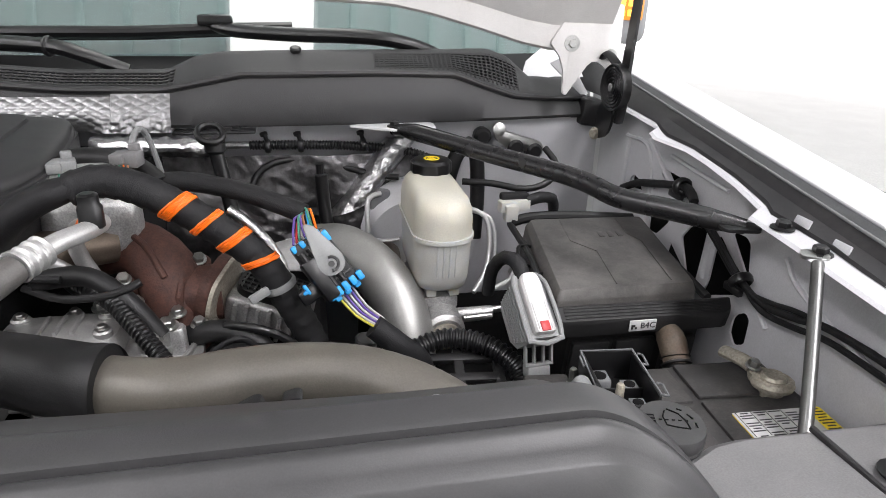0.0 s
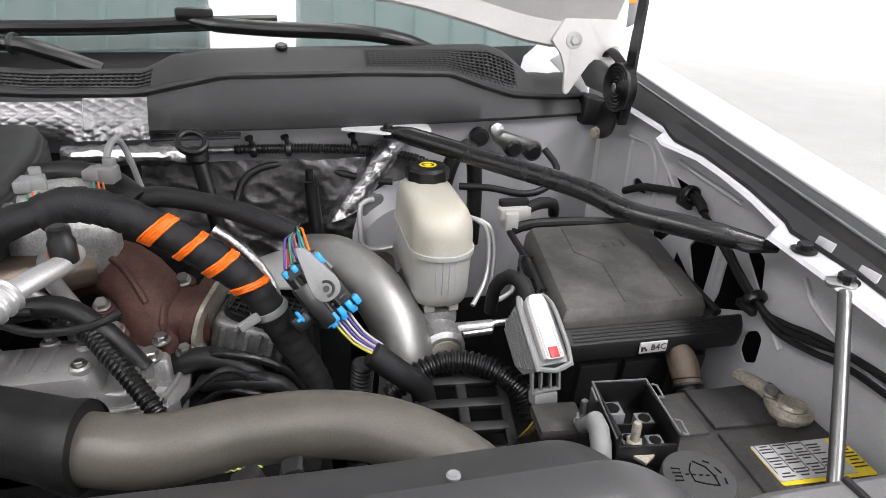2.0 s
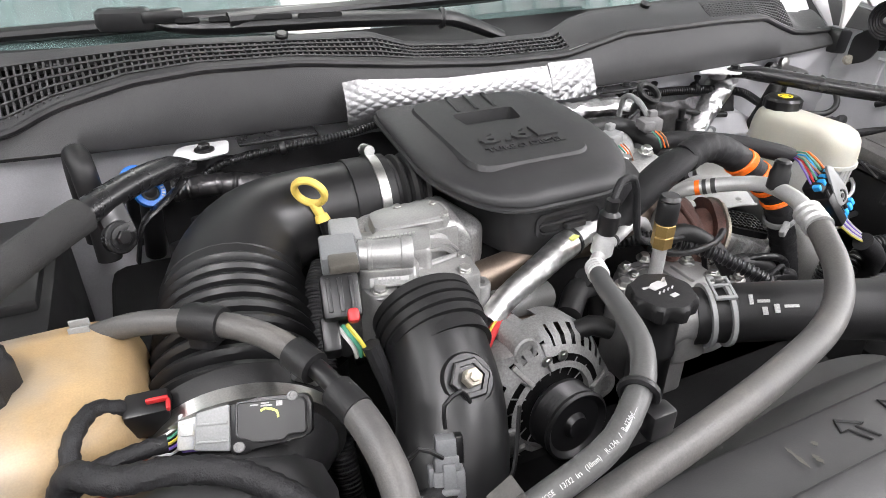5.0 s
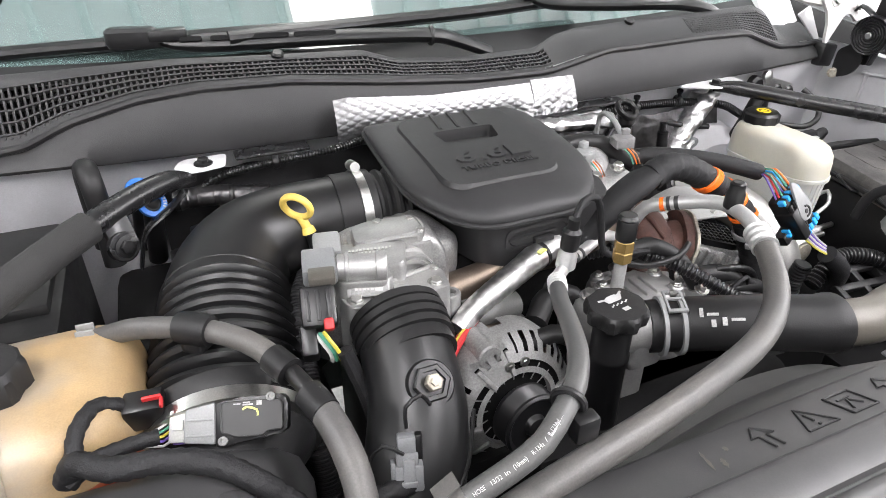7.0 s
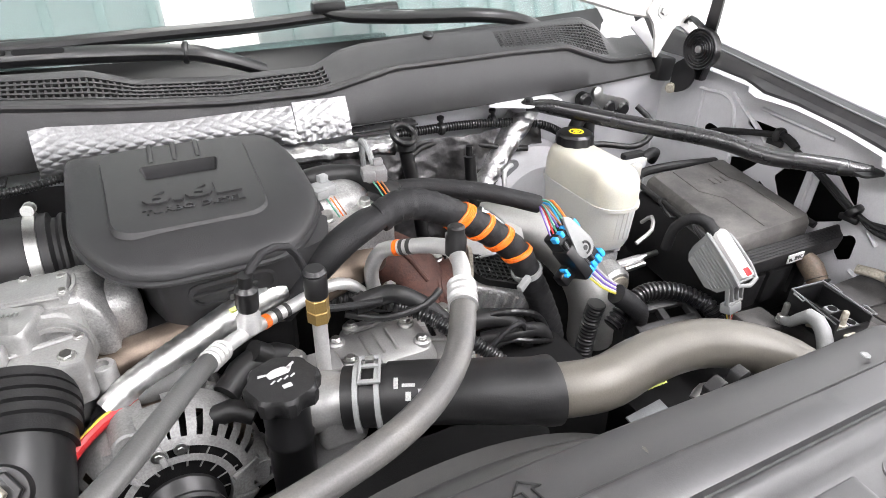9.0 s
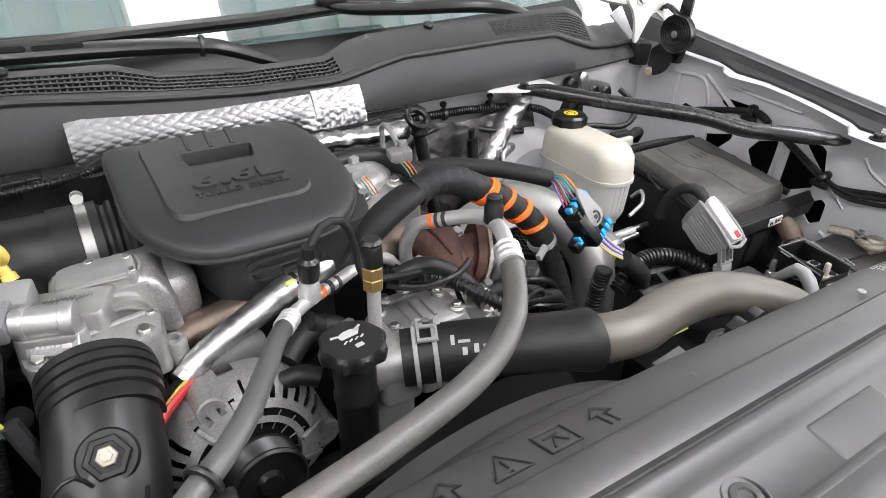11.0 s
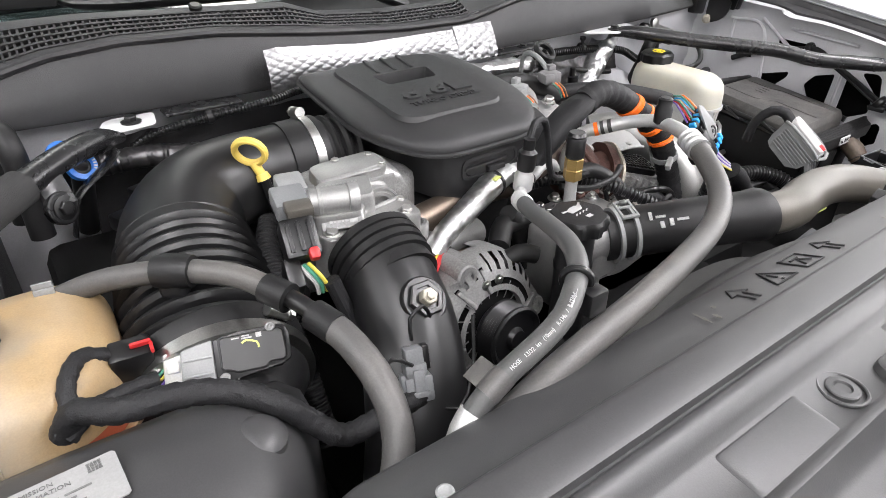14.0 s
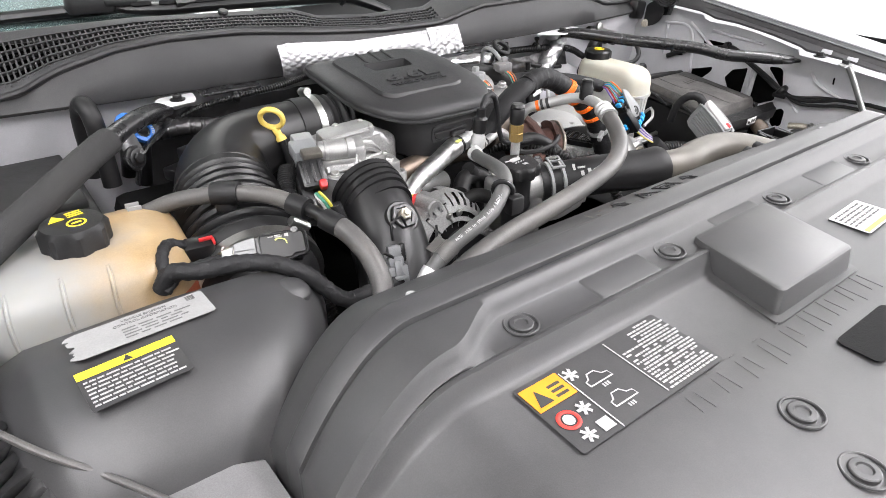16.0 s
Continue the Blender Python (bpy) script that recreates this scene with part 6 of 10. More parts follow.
for s0, turns, tilt in ((0.187, 5, 0.45), (0.215, 3, 0.4), (0.241, 4, 0.4), (0.267, 3, 0.5)):
    i = min(range(len(path)), key=lambda j: abs(path[j].x - s0))
    t = (path[i + 1] - path[i - 1]).normalized()
    u = Vector((0, 1, 0)).cross(t).normalized()
    v = t.cross(u)
    pts = []
    for k in range(turns * 20 + 1):
        a = 2 * math.pi * k / 20
        along = (k / 20 - turns / 2) * 0.0026 - tilt * 0.016 * math.cos(a + 0.6) + 0.0008 * rb_.random()
        pts.append(path[i] + t * along + (u * math.cos(a) + v * math.sin(a)) * 0.0182)
    bm = B()
    tube(bm, pts, 0.0017, 6, straight=True)
    part("orange_band", bm, "orange", hn, "bright orange tape wound in strands")
bm = B()
tube(bm, [(-0.030, 1.042, 1.115), (0.000, 1.038, 1.150), (0.030, 1.032, 1.184), (0.060, 1.033, 1.203), (0.092, 1.038, 1.213)], 0.022, 24, radii=[(0, 0.017), (0.5, 0.022), (0.85, 0.0215), (1, 0.017)], flat=0.7, wrap=(0.005, 0.0005))
part("braided_sleeve", bm, "tape", hn, "black braided sleeve")
bm = B()
ring(bm, (0.286, 1.033, 1.088), (0.35, 0, -1), 0.0190, 0.0022, 24, 6, 2.2)
rbox(bm, frame_of(Vector((0.266, 1.008, 1.088)), (1, 0.5, 0.4), (0, 1, 0)), 0.024, 0.008, 0.010, 0.002)
part("cable_tie", bm, "lightgrey", hn, "grey cable tie")

settle(hn, -0.011, -0.012, 0.006)

# ---- brake fluid reservoir and master cylinder ----
br = thing("brake_reservoir", (0.488, 1.17, 1.04), "yellowed translucent brake fluid reservoir with black cap", "fluid reservoir")


def res_sec(z, w, d, cy=1.1661, r=0.04):
    return [(0.4873 + x, cy + y, z) for x, y in outline(w, d, r, 7)]


bm = B()
loft(bm, [res_sec(1.114, 0.0815, 0.186), res_sec(1.136, 0.081, 0.185), res_sec(1.150, 0.078, 0.181), res_sec(1.160, 0.070, 0.170, 1.168), res_sec(1.1655, 0.058, 0.152, 1.170, 0.028), res_sec(1.168, 0.040, 0.120, 1.176, 0.019)])
part("upper_shell", bm, "resin", br, sharp=60)
bm = B()
loft(bm, [res_sec(1.109, 0.081, 0.186), res_sec(1.109, 0.0852, 0.1903), res_sec(1.115, 0.0852, 0.1903), res_sec(1.115, 0.081, 0.186)])
part("seam_flange", bm, "resin_clear", br)
bm = B()
loft(bm, [res_sec(1.110, 0.0805, 0.184), res_sec(1.080, 0.079, 0.179), res_sec(1.052, 0.077, 0.174), res_sec(1.038, 0.070, 0.162, 1.168, 0.03), res_sec(1.032, 0.052, 0.134, 1.170, 0.024)])
part("lower_shell", bm, "resin_clear", br, "cloudy white lower half", sharp=60)
bm = B()
for k in range(14):
    a = -math.pi / 2 + (k - 6.5) * 0.22
    x, y = 0.4873 + 0.0385 * math.cos(a), 1.124 + 0.0495 * math.sin(a)
    tube(bm, [(x, y, 1.108), (0.4873 + (x - 0.4873) * 0.97, y + 0.004, 1.060)], 0.0014, 6)
part("rib", bm, "resin_clear", br)
for x, y in ((0.472, 1.108), (0.504, 1.108)):
    bm = B()
    rbox(bm, Matrix.Translation((x, y, 1.030)), 0.014, 0.020, 0.014, 0.002)
    part("mounting_foot", bm, "resin_clear", br)
bm = B()
secs = []
n = 40
for r, z in ((0.024, 1.164), (0.029, 1.168), (0.029, 1.1815), (0.026, 1.1855), (0.016, 1.1865)):
    secs.append([(0.4915 + (r + (0.0018 if (k // 2) % 2 else 0) * (z < 1.184)) * math.cos(2 * math.pi * k / n), 1.222 + (r + (0.0018 if (k // 2) % 2 else 0) * (z < 1.184)) * math.sin(2 * math.pi * k / n), z) for k in range(n)])
loft(bm, secs)
cp = part("cap", bm, "gloss", br, "black ribbed cap")
bm = B()
ring(bm, (0.4915, 1.220, 1.1870), (0, 0, 1), 0.0105, 0.0016, 24, 6, 0.4)
for q in (-0.0035, 0.0, 0.0035):
    rbox(bm, Matrix.Translation((0.4915, 1.220 + q, 1.1869)), 0.012 if q == 0 else 0.008, 0.0016, 0.0008, 0)
part("emblem", bm, "print_yellow", cp, "yellow warning symbol")
mc = thing("master_cylinder", (0.49, 1.12, 1.0), "cast aluminium brake master cylinder", "master cylinder")
bm = B()
tube(bm, [(0.492, 1.30, 1.005), (0.492, 1.10, 1.005)], 0.026, 24)
lathe(bm, [(0.029, 0), (0.029, 0.03), (0.024, 0.036), (0.02, 0.036)], axes((0.492, 1.105, 1.005), (0, -1, -0.1)), 28)
rbox(bm, Matrix.Translation((0.490, 1.15, 1.034)), 0.05, 0.1, 0.02, 0.004)
lathe(bm, [(0.009, 0), (0.009, 0.05)], axes((0.515, 1.10, 1.015), (1, 0, 0)), 16)
part("cylinder", bm, "alu", mc)
bm = B()
lathe(bm, [(0.021, 0), (0.021, 0.003), (0.019, 0.004)], axes((0.492, 1.068, 1.000), (0, -1, -0.1)), 28)
part("end_disc", bm, "lead", mc)
bm = B()
for p in ((0.56, 1.10, 1.018), (0.52, 1.085, 1.015)):
    tube(bm, [p, Vector(p) + Vector((0.04, 0.0, 0.002))], 0.005, 10)
part("pipe_nut", bm, "steel", mc)
settle(mc, -0.005, 0.000, -0.022)
bo = thing("brake_booster", (0.47, 1.3, 0.95), "grey painted brake booster housing on the firewall", "brake booster")
bm = B()
lathe(bm, [(0.03, 0), (0.08, 0.004), (0.11, 0.03), (0.115, 0.06), (0.10, 0.08)], axes((0.48, 1.285, 1.02), (0, 1, 0)), 36)
part("shell", bm, "paint", bo)

# ---- fuse box ----
fb = thing("fuse_box", (0.70, 1.08, 0.93), "dusty black plastic fuse box with a raised lid", "fuse box")
LM = frame_of(Vector((0.7145, 1.085, 1.0756)), (1, 0.095, -0.053), (0.15, 1, 0.06)) @ Matrix(((1.39, 0.215, 0, 0), (0, 0.873, 0, 0), (0, 0, 1, 0), (0, 0, 0, 1)))
FM = frame_of(Vector((0.7105, 1.080, 1.074)), (1, 0.02, -0.03), (0.12, 1, 0.07)) @ Matrix(((1.2, 0.08, 0, 0), (0, 0.97, 0, 0), (0, 0, 1, 0), (0, 0, 0, 1)))
bm = B()
loft(bm, [[LM @ Vector((x, y, z)) for x, y in outline(w, d, r, 4)] for w, d, r, z in ((0.147, 0.252, 0.006, -0.020), (0.146, 0.250, 0.006, 0.0), (0.1455, 0.249, 0.006, 0.0015), (0.1385, 0.238, 0.006, 0.0112), (0.137, 0.236, 0.006, 0.0126), (0.134, 0.233, 0.006, 0.0130))])
lid = part("lid", bm, "lid", fb, "dusty grey-black lid with moulded edge", sharp=25)
for pts in (((-0.035, 0.110, 0.0134), (-0.035, 0.03, 0.0134), (-0.012, -0.01, 0.0134), (-0.012, -0.110, 0.0134)), ((0.035, 0.110, 0.0134), (0.035, 0.05, 0.0134), (0.046, 0.02, 0.0134), (0.046, -0.110, 0.0134))):
    bm = B()
    tube(bm, [LM @ Vector(p) for p in pts], 0.0009, 6, straight=True)
    part("moulded_line", bm, "lid", lid)
for k in range(3):
    bm = B()
    rbox(bm, LM @ Matrix.Translation((0.004 + 0.011 * k, 0.050, 0.0134)), 0.006, 0.020, 0.0012, 0.0004)
    part("moulded_mark", bm, "lid", lid)
bm = B()
rbox(bm, FM @ Matrix.Translation((0, -0.006, -0.080)), 0.150, 0.255, 0.12, 0.006)
part("base", bm, "plastic", fb)
for i, (x, w) in enumerate(((-0.05, 0.04), (0.0, 0.045), (0.052, 0.035))):
    bm = B()
    rbox(bm, FM @ Matrix.Translation((x, -0.136, -0.070)), w, 0.012, 0.06, 0.003)
    part("front_pocket", bm, "plastic", fb)
bm = B()
loft(bm, [[FM @ Vector((x, y, z)) for y, z in ((-0.129, 0.007), (-0.133, 0.008), (-0.152 + c, 0.0), (-0.154 + c, -0.005), (-0.152 + c, -0.022), (-0.129, -0.022))] for x, c in ((-0.101, 0.012), (-0.095, 0.003), (-0.088, 0.0), (0.088, 0.0), (0.095, 0.003), (0.101, 0.012))])
rim = part("front_rim", bm, "plastic", fb, "black ribbed front rim", sharp=30)
for k in range(4):
    bm = B()
    f = 0.15 + 0.22 * k
    tube(bm, [FM @ Vector((x, -0.133 - 0.019 * f, 0.0085 - 0.008 * f)) for x in (-0.086, 0.086)], 0.0009, 6, straight=True)
    part("rim_rib", bm, "plastic", rim)
for pts, r in ((((-0.090, 0.122, 0.002), (-0.084, 0.03, -0.004), (-0.088, -0.04, -0.004), (-0.093, -0.095, -0.010)), 0.005), (((0.082, 0.12, 0.004), (0.084, 0.0, 0.0), (0.094, -0.10, -0.010)), 0.006), (((-0.09, 0.122, 0.004), (-0.06, 0.136, 0.006), (0.0, 0.138, 0.006), (0.082, 0.128, 0.004)), 0.008)):
    bm = B()
    tube(bm, [FM @ Vector(p) for p in pts], r, 10, step=0.01)
    part("side_rim", bm, "plastic", fb)
for y in (0.03, -0.055):
    bm = B()
    tube(bm, [FM @ Vector(p) for p in ((-0.076, y + 0.02, -0.002), (-0.092, y + 0.018, 0.002), (-0.098, y, 0.0), (-0.096, y - 0.02, -0.008), (-0.080, y - 0.022, -0.012))], 0.0025, 8)
    part("latch_loop", bm, "gloss", fb)
bm = B()
rbox(bm, Matrix.Translation((0.694, 0.9285, 1.0555)), 0.034, 0.002, 0.014, 0.0005)
lb = part("label", bm, "label", fb, "white paper label")
words("lettering", "B4C", 0.011, frame_of(Vector((0.700, 0.9270, 1.0555)), (1, 0, 0), (0, 0, 1)), "print_black", lb, 0.0003)
bm = B()
for i in range(4):
    rbox(bm, Matrix.Translation((0.680 + 0.0025 * (i % 3), 0.9270, 1.0530 + 0.003 * (i % 2))), 0.002, 0.001, 0.0025, 0)
part("print", bm, "print_black", lb)

# ---- engine computer plug ----
cn = thing("control_plug", (0.56, 0.93, 1.0), "grey multi-pin control plug with white lever and red lock", "connector")
QM = frame_of(Vector((0.556, 0.925, 1.075)), (1, 0.12, -0.03), (0.02, 0.80, 0.60)) @ Matrix.Diagonal((0.78, 0.84, 0.85, 1))
bm = B()
loft(bm, [[QM @ Vector((x, y, z)) for x, y in ((-0.025, a), (0.025, a), (0.025, b), (0.014, b + 0.012), (-0.014, b + 0.012), (-0.025, b))] for a, b, z in ((-0.012, 0.040, -0.060), (-0.030, 0.046, -0.044), (-0.036, 0.050, -0.012), (-0.034, 0.050, 0.0))])
hs = part("housing", bm, "lightgrey", cn, sharp=30)
for k in range(7):
    bm = B()
    y0, y1 = -0.034 + 0.0022 * k, 0.050 - 0.0008 * k
    rbox(bm, QM @ Matrix.Translation((-0.0262, (y0 + y1) / 2, -0.010 - 0.0062 * k)), 0.0032, y1 - y0, 0.0026, 0.0006)
    part("flank_rib", bm, "lightgrey", hs)
for sx in (-1, 1):
    bm = B()
    tube(bm, [QM @ Vector((sx * x, y, z)) for x, y, z in ((0.018, 0.062, -0.004), (0.026, 0.045, 0.003), (0.0275, 0.0, 0.005), (0.0275, -0.020, 0.004), (0.0255, -0.040, 0.000))], 0.0026, 8)
    part("slide_rail", bm, "lightgrey", hs)
bm = B()
tube(bm, [QM @ Vector(p) for p in ((-0.0275, -0.036, 0.001), (0.0, -0.043, 0.001), (0.0275, -0.036, 0.001))], 0.003, 8)
part("cross_rail", bm, "lightgrey", hs)
bm = B()
loft(bm, [[QM @ Vector((x, y, z)) for x, y in round_corners([(-w, -0.030), (w, -0.030), (w, 0.046), (w * 0.75, 0.058), (-w * 0.75, 0.058), (-w, 0.046)], 0.004, 2)] for w, z in ((0.0165, -0.002), (0.016, 0.008), (0.013, 0.011))])
lv = part("lever", bm, "white", cn, "white lever cover")
for sx in (-0.010, 0.010):
    bm = B()
    rbox(bm, QM @ Matrix.Translation((sx, -0.006, 0.0105)), 0.002, 0.040, 0.003, 0.0006)
    part("lever_rib", bm, "white", lv)
bm = B()
rbox(bm, QM @ Matrix.Translation((0.0, -0.022, 0.0105)), 0.014, 0.014, 0.004, 0.001)
part("lock", bm, "red", cn, "red lock tab")
FR = frame_of(QM @ Vector((0, -0.036, -0.032)), (1, 0.12, -0.03), (0.0, 0.25, 1.0)) @ Matrix.Diagonal((0.72, 0.85, 0.8, 1))
for x, y, w, h in ((-0.0225, 0, 0.004, 0.046), (0.0225, 0, 0.004, 0.046), (0, 0.021, 0.045, 0.004), (0, -0.021, 0.045, 0.004), (-0.008, 0, 0.003, 0.04), (0.008, 0, 0.003, 0.04), (0, 0.010, 0.03, 0.003)):
    bm = B()
    rbox(bm, FR @ Matrix.Translation((x, y, 0.004)), w, h, 0.008, 0.0008)
    part("frame_rib", bm, "lightgrey", hs)
bm = B()
rbox(bm, FR @ Matrix.Translation((0.0, -0.032, -0.002)), 0.040, 0.018, 0.022, 0.003)
part("wire_guide", bm, "lightgrey", hs)
bm = B()
tube(bm, [QM @ Vector((-0.004, 0.056, -0.004)), QM @ Vector((-0.006, 0.078, 0.000)), QM @ Vector((-0.016, 0.098, -0.014)), QM @ Vector((-0.024, 0.10, -0.05)), QM @ Vector((-0.024, 0.08, -0.09))], 0.009, 14, jitter=0.06, radii=[(0, 0.009), (0.2, 0.0095), (0.4, 0.008), (1, 0.008)])
part("cable", bm, "tape", cn)
for k in range(10):
    bm = B()
    o = FR @ Vector((-0.016 + 0.0035 * k, -0.040, 0.0))
    tube(bm, [o, o + Vector((0.001, -0.004, -0.018)), o + Vector((-0.012 - 0.0012 * k, 0.006, -0.05))], 0.0011, 5)
    part("wire", bm, ("wire_yellow", "midgrey", "wire_brown", "wire_white", "print_red")[k % 5], cn)

settle(cn, 0.006, 0.006, 0.005)

# ---- battery, terminal block, washer filler, support rod ----
bat = thing("battery", (0.72, 0.74, 0.86), "dusty black battery with a yellow and white danger label", "battery")
bm = B()
rbox(bm, Matrix.Translation((0.728, 0.765, 0.945)), 0.185, 0.235, 0.165, 0.006)
part("case", bm, "battery", bat)
for cx, cy, w, d, z in ((0.748, 0.845, 0.085, 0.060, 1.029), (0.752, 0.765, 0.105, 0.088, 1.028), (0.677, 0.845, 0.040, 0.062, 1.028), (0.664, 0.765, 0.040, 0.090, 1.027)):
    bm = B()
    rbox(bm, Matrix.Translation((cx, cy, z)) @ Matrix.Rotation(-0.06, 4, "Z"), w, d, 0.006, 0.0025)
    part("cell_cover", bm, "battery", bat)
LM = frame_of(Vector((0.7640, 0.7600, 1.0315)), (-1, 0.05, 0), (-0.12, -1, 0))
bm = B()
prism(bm, round_corners([(-0.052, -0.024), (0.046, -0.024), (0.046, 0.026), (-0.052, 0.026)], 0.003, 2), LM, 0, 0.0006)
bl = part("label", bm, "print_yellow", bat, "worn white danger label with yellow edges")
bm = B()
prism(bm, [(-0.034, -0.0235), (0.0455, -0.0235), (0.0455, 0.0215), (-0.034, 0.0215)], LM, 0.0007, 0.0012)
part("white_field", bm, "label", bl)
bm = B()
for i in range(4):
    rbox(bm, LM @ Matrix.Translation((-0.007 + 0.0165 * i, -0.005, 0.0015)), 0.0006, 0.036, 0.0004, 0)
    for q in range(11):
        if (q * 7 + i * 3) % 5:
            rbox(bm, LM @ Matrix.Translation((-0.0155 + 0.0165 * i, -0.021 + 0.0038 * q, 0.0015)), 0.013 if (i + q) % 3 else 0.008, 0.0013, 0.0004, 0)
for q in range(9):
    rbox(bm, LM @ Matrix.Translation((-0.043, -0.020 + 0.0044 * q, 0.0012)), 0.014 if q % 3 else 0.009, 0.0013, 0.0004, 0)
part("print", bm, "print_black", bl)
bm = B()
tube(bm, [(0.772, 0.880, 1.042), (0.777, 0.855, 1.046), (0.779, 0.838, 1.046)], 0.009, 12, flat=0.75, jitter=0.12)
lathe(bm, [(0.0135, -0.016), (0.0135, 0.005), (0.011, 0.008)], Matrix.Translation((0.786, 0.815, 1.044)), 18)
tl = part("terminal_clamp", bm, "lead", bat, "corroded lead battery clamp")
for dx, dy, r in ((0, 0, 0.0175), (-0.004, 0.012, 0.010)):
    bm = B()
    ring(bm, (0.786 + dx, 0.815 + dy, 1.042), (0, 0.1, 1), r, 0.0045, 24, 8, 1.4)
    part("clamp_ring", bm, "lead", tl)
bm = B()
hexbolt(bm, (0.775, 0.835, 1.050), (0, -0.2, 1), 0.006, 0.009, 0.008)
part("bolt", bm, "steel", tl)
tbx = thing("terminal_block", (0.61, 0.81, 1.03), "open black terminal block with two plated studs", "terminal block")
BM = frame_of(Vector((0.606, 0.815, 1.050)), (1, -0.12, 0), (0.12, 1, 0.0))
bm = B()
rbox(bm, BM @ Matrix.Translation((0, 0, -0.010)), 0.056, 0.076, 0.006, 0.001)
part("floor_plate", bm, "gloss", tbx)
for x, y, w, d, h in ((-0.0275, 0, 0.003, 0.076, 0.036), (0.0275, 0, 0.003, 0.076, 0.032), (0, 0.037, 0.056, 0.003, 0.036), (0, -0.037, 0.056, 0.003, 0.022), (0, -0.004, 0.05, 0.0025, 0.018)):
    bm = B()
    rbox(bm, BM @ Matrix.Translation((x, y, -0.010 + h / 2)), w, d, h, 0.001)
    part("tray_wall", bm, "gloss", tbx)
bm = B()
tube(bm, [BM @ Vector(p) for p in ((-0.029, -0.036, 0.020), (-0.029, 0.036, 0.027), (0.0, 0.0385, 0.025), (0.026, 0.037, 0.027), (0.029, -0.036, 0.022))], 0.0012, 6, straight=True)
part("tray_edge", bm, "midgrey", tbx)
for x, y in ((-0.033, 0.022), (0.033, 0.022), (0.033, -0.030)):
    bm = B()
    tube(bm, [BM @ Vector((x - 0.004 * (1 if x > 0 else -1), y - 0.008, 0.024)), BM @ Vector((x + 0.002, y - 0.008, 0.022)), BM @ Vector((x + 0.002, y + 0.008, 0.024)), BM @ Vector((x - 0.004 * (1 if x > 0 else -1), y + 0.008, 0.026))], 0.0013, 6, straight=True)
    part("latch_loop", bm, "midgrey", tbx)
for x, y, s in ((-0.012, 0.020, 0.020), (0.014, 0.004, 0.016), (-0.012, -0.022, 0.014), (0.012, -0.026, 0.015)):
    bm = B()
    rbox(bm, BM @ Matrix.Translation((x, y, -0.001)), s, s, 0.016, 0.001)
    sk = part("socket", bm, "midgrey", tbx)
    # Near-black disc on the socket stands for the shade of its bore.
    bm = B()
    lathe(bm, [(s * 0.36, 0), (s * 0.36, 0.0010), (s * 0.3, 0.0012)], BM @ Matrix.Translation((x, y, 0.0068)), 18)
    part("bore", bm, "void", sk)
for (at, mt) in (((0.574, 0.849, 1.034), "steel"), ((0.593, 0.787, 1.055), "lead")):
    bm = B()
    lathe(bm, [(0.0085, -0.004), (0.0085, 0.0)], Matrix.Translation(at), 16)
    lathe(bm, [(0.0078, 0.0), (0.0078, 0.006), (0.0068, 0.007)], Matrix.Translation(at), 6)
    lathe(bm, [(0.0042, 0.007), (0.0042, 0.024), (0.003, 0.026)], Matrix.Translation(at), 14)
    part("stud", bm, mt, tbx, "plated stud and nut")
bm = B()
tube(bm, [(0.574, 0.852, 1.034), (0.568, 0.835, 1.040), (0.566, 0.812, 1.066), (0.562, 0.790, 1.060), (0.556, 0.770, 1.03), (0.553, 0.75, 1.0)], 0.009, 14, radii=[(0, 0.006), (0.25, 0.0075), (0.35, 0.0095), (1, 0.0095)])
part("cable_lug", bm, "lightgrey", tbx)
bm = B()
rbox(bm, Matrix.Translation((0.588, 0.795, 1.050)) @ Matrix.Rotation(0.55, 4, "Z"), 0.016, 0.055, 0.004, 0.001)
rb = part("bus_bar", bm, "lead", tbx)
bm = B()
rbox(bm, Matrix.Translation((0.560, 0.872, 1.018)) @ Matrix.Rotation(-0.1, 4, "Z"), 0.05, 0.045, 0.014, 0.004)
part("foot", bm, "battery", tbx)

WT = axes((0.583, 0.690, 1.114), (0.0, -0.05, 1))
wf = thing("washer_filler", (0.583, 0.69, 1.06), "black washer fluid cap with embossed spray symbol", "filler cap")
bm = B()
lathe(bm, [(0.0255, -0.020), (0.0262, -0.019), (0.0262, -0.014), (0.0250, -0.0125), (0.0265, -0.011), (0.0265, -0.002), (0.0255, 0.0), (0.014, 0.0008), (0.001, 0.001)], WT, 36)
wc = part("cap", bm, "shroud", wf)
WS = WT @ Matrix.Translation((0.003, 0, 0.0012)) @ Matrix.Rotation(-0.25, 4, "Z")
SYM = [[(-0.006, 0.011), (-0.009, 0.004), (-0.008, -0.006)], [(-0.004, 0.013), (0.004, 0.008), (0.008, 0.0), (0.009, -0.009)], [(-0.008, -0.006), (0.0, -0.008), (0.009, -0.009)],
       [(-0.022, 0.005), (-0.016, 0.005), (-0.016, 0.001), (-0.022, 0.001)], [(-0.021, -0.002), (-0.016, -0.002), (-0.016, -0.006), (-0.022, -0.006)]]
SYM += [[(-0.013 + 0.005 * i, 0.0), (-0.0105 + 0.005 * i, 0.0)] for i in range(5)] + [[(0.004, 0.014), (0.008, 0.012)], [(0.011, 0.008), (0.014, 0.003)], [(0.015, -0.002), (0.015, -0.007)]]
bm = B()
for st in SYM:
    tube(bm, [WS @ Vector((*p, 0)) for p in st], 0.0006, 5, straight=True)
part("symbol", bm, "void", wc, "embossed spray symbol")
bm = B()
lathe(bm, [(0.021, -0.09), (0.022, -0.022), (0.024, -0.020), (0.024, -0.018)], WT, 28)
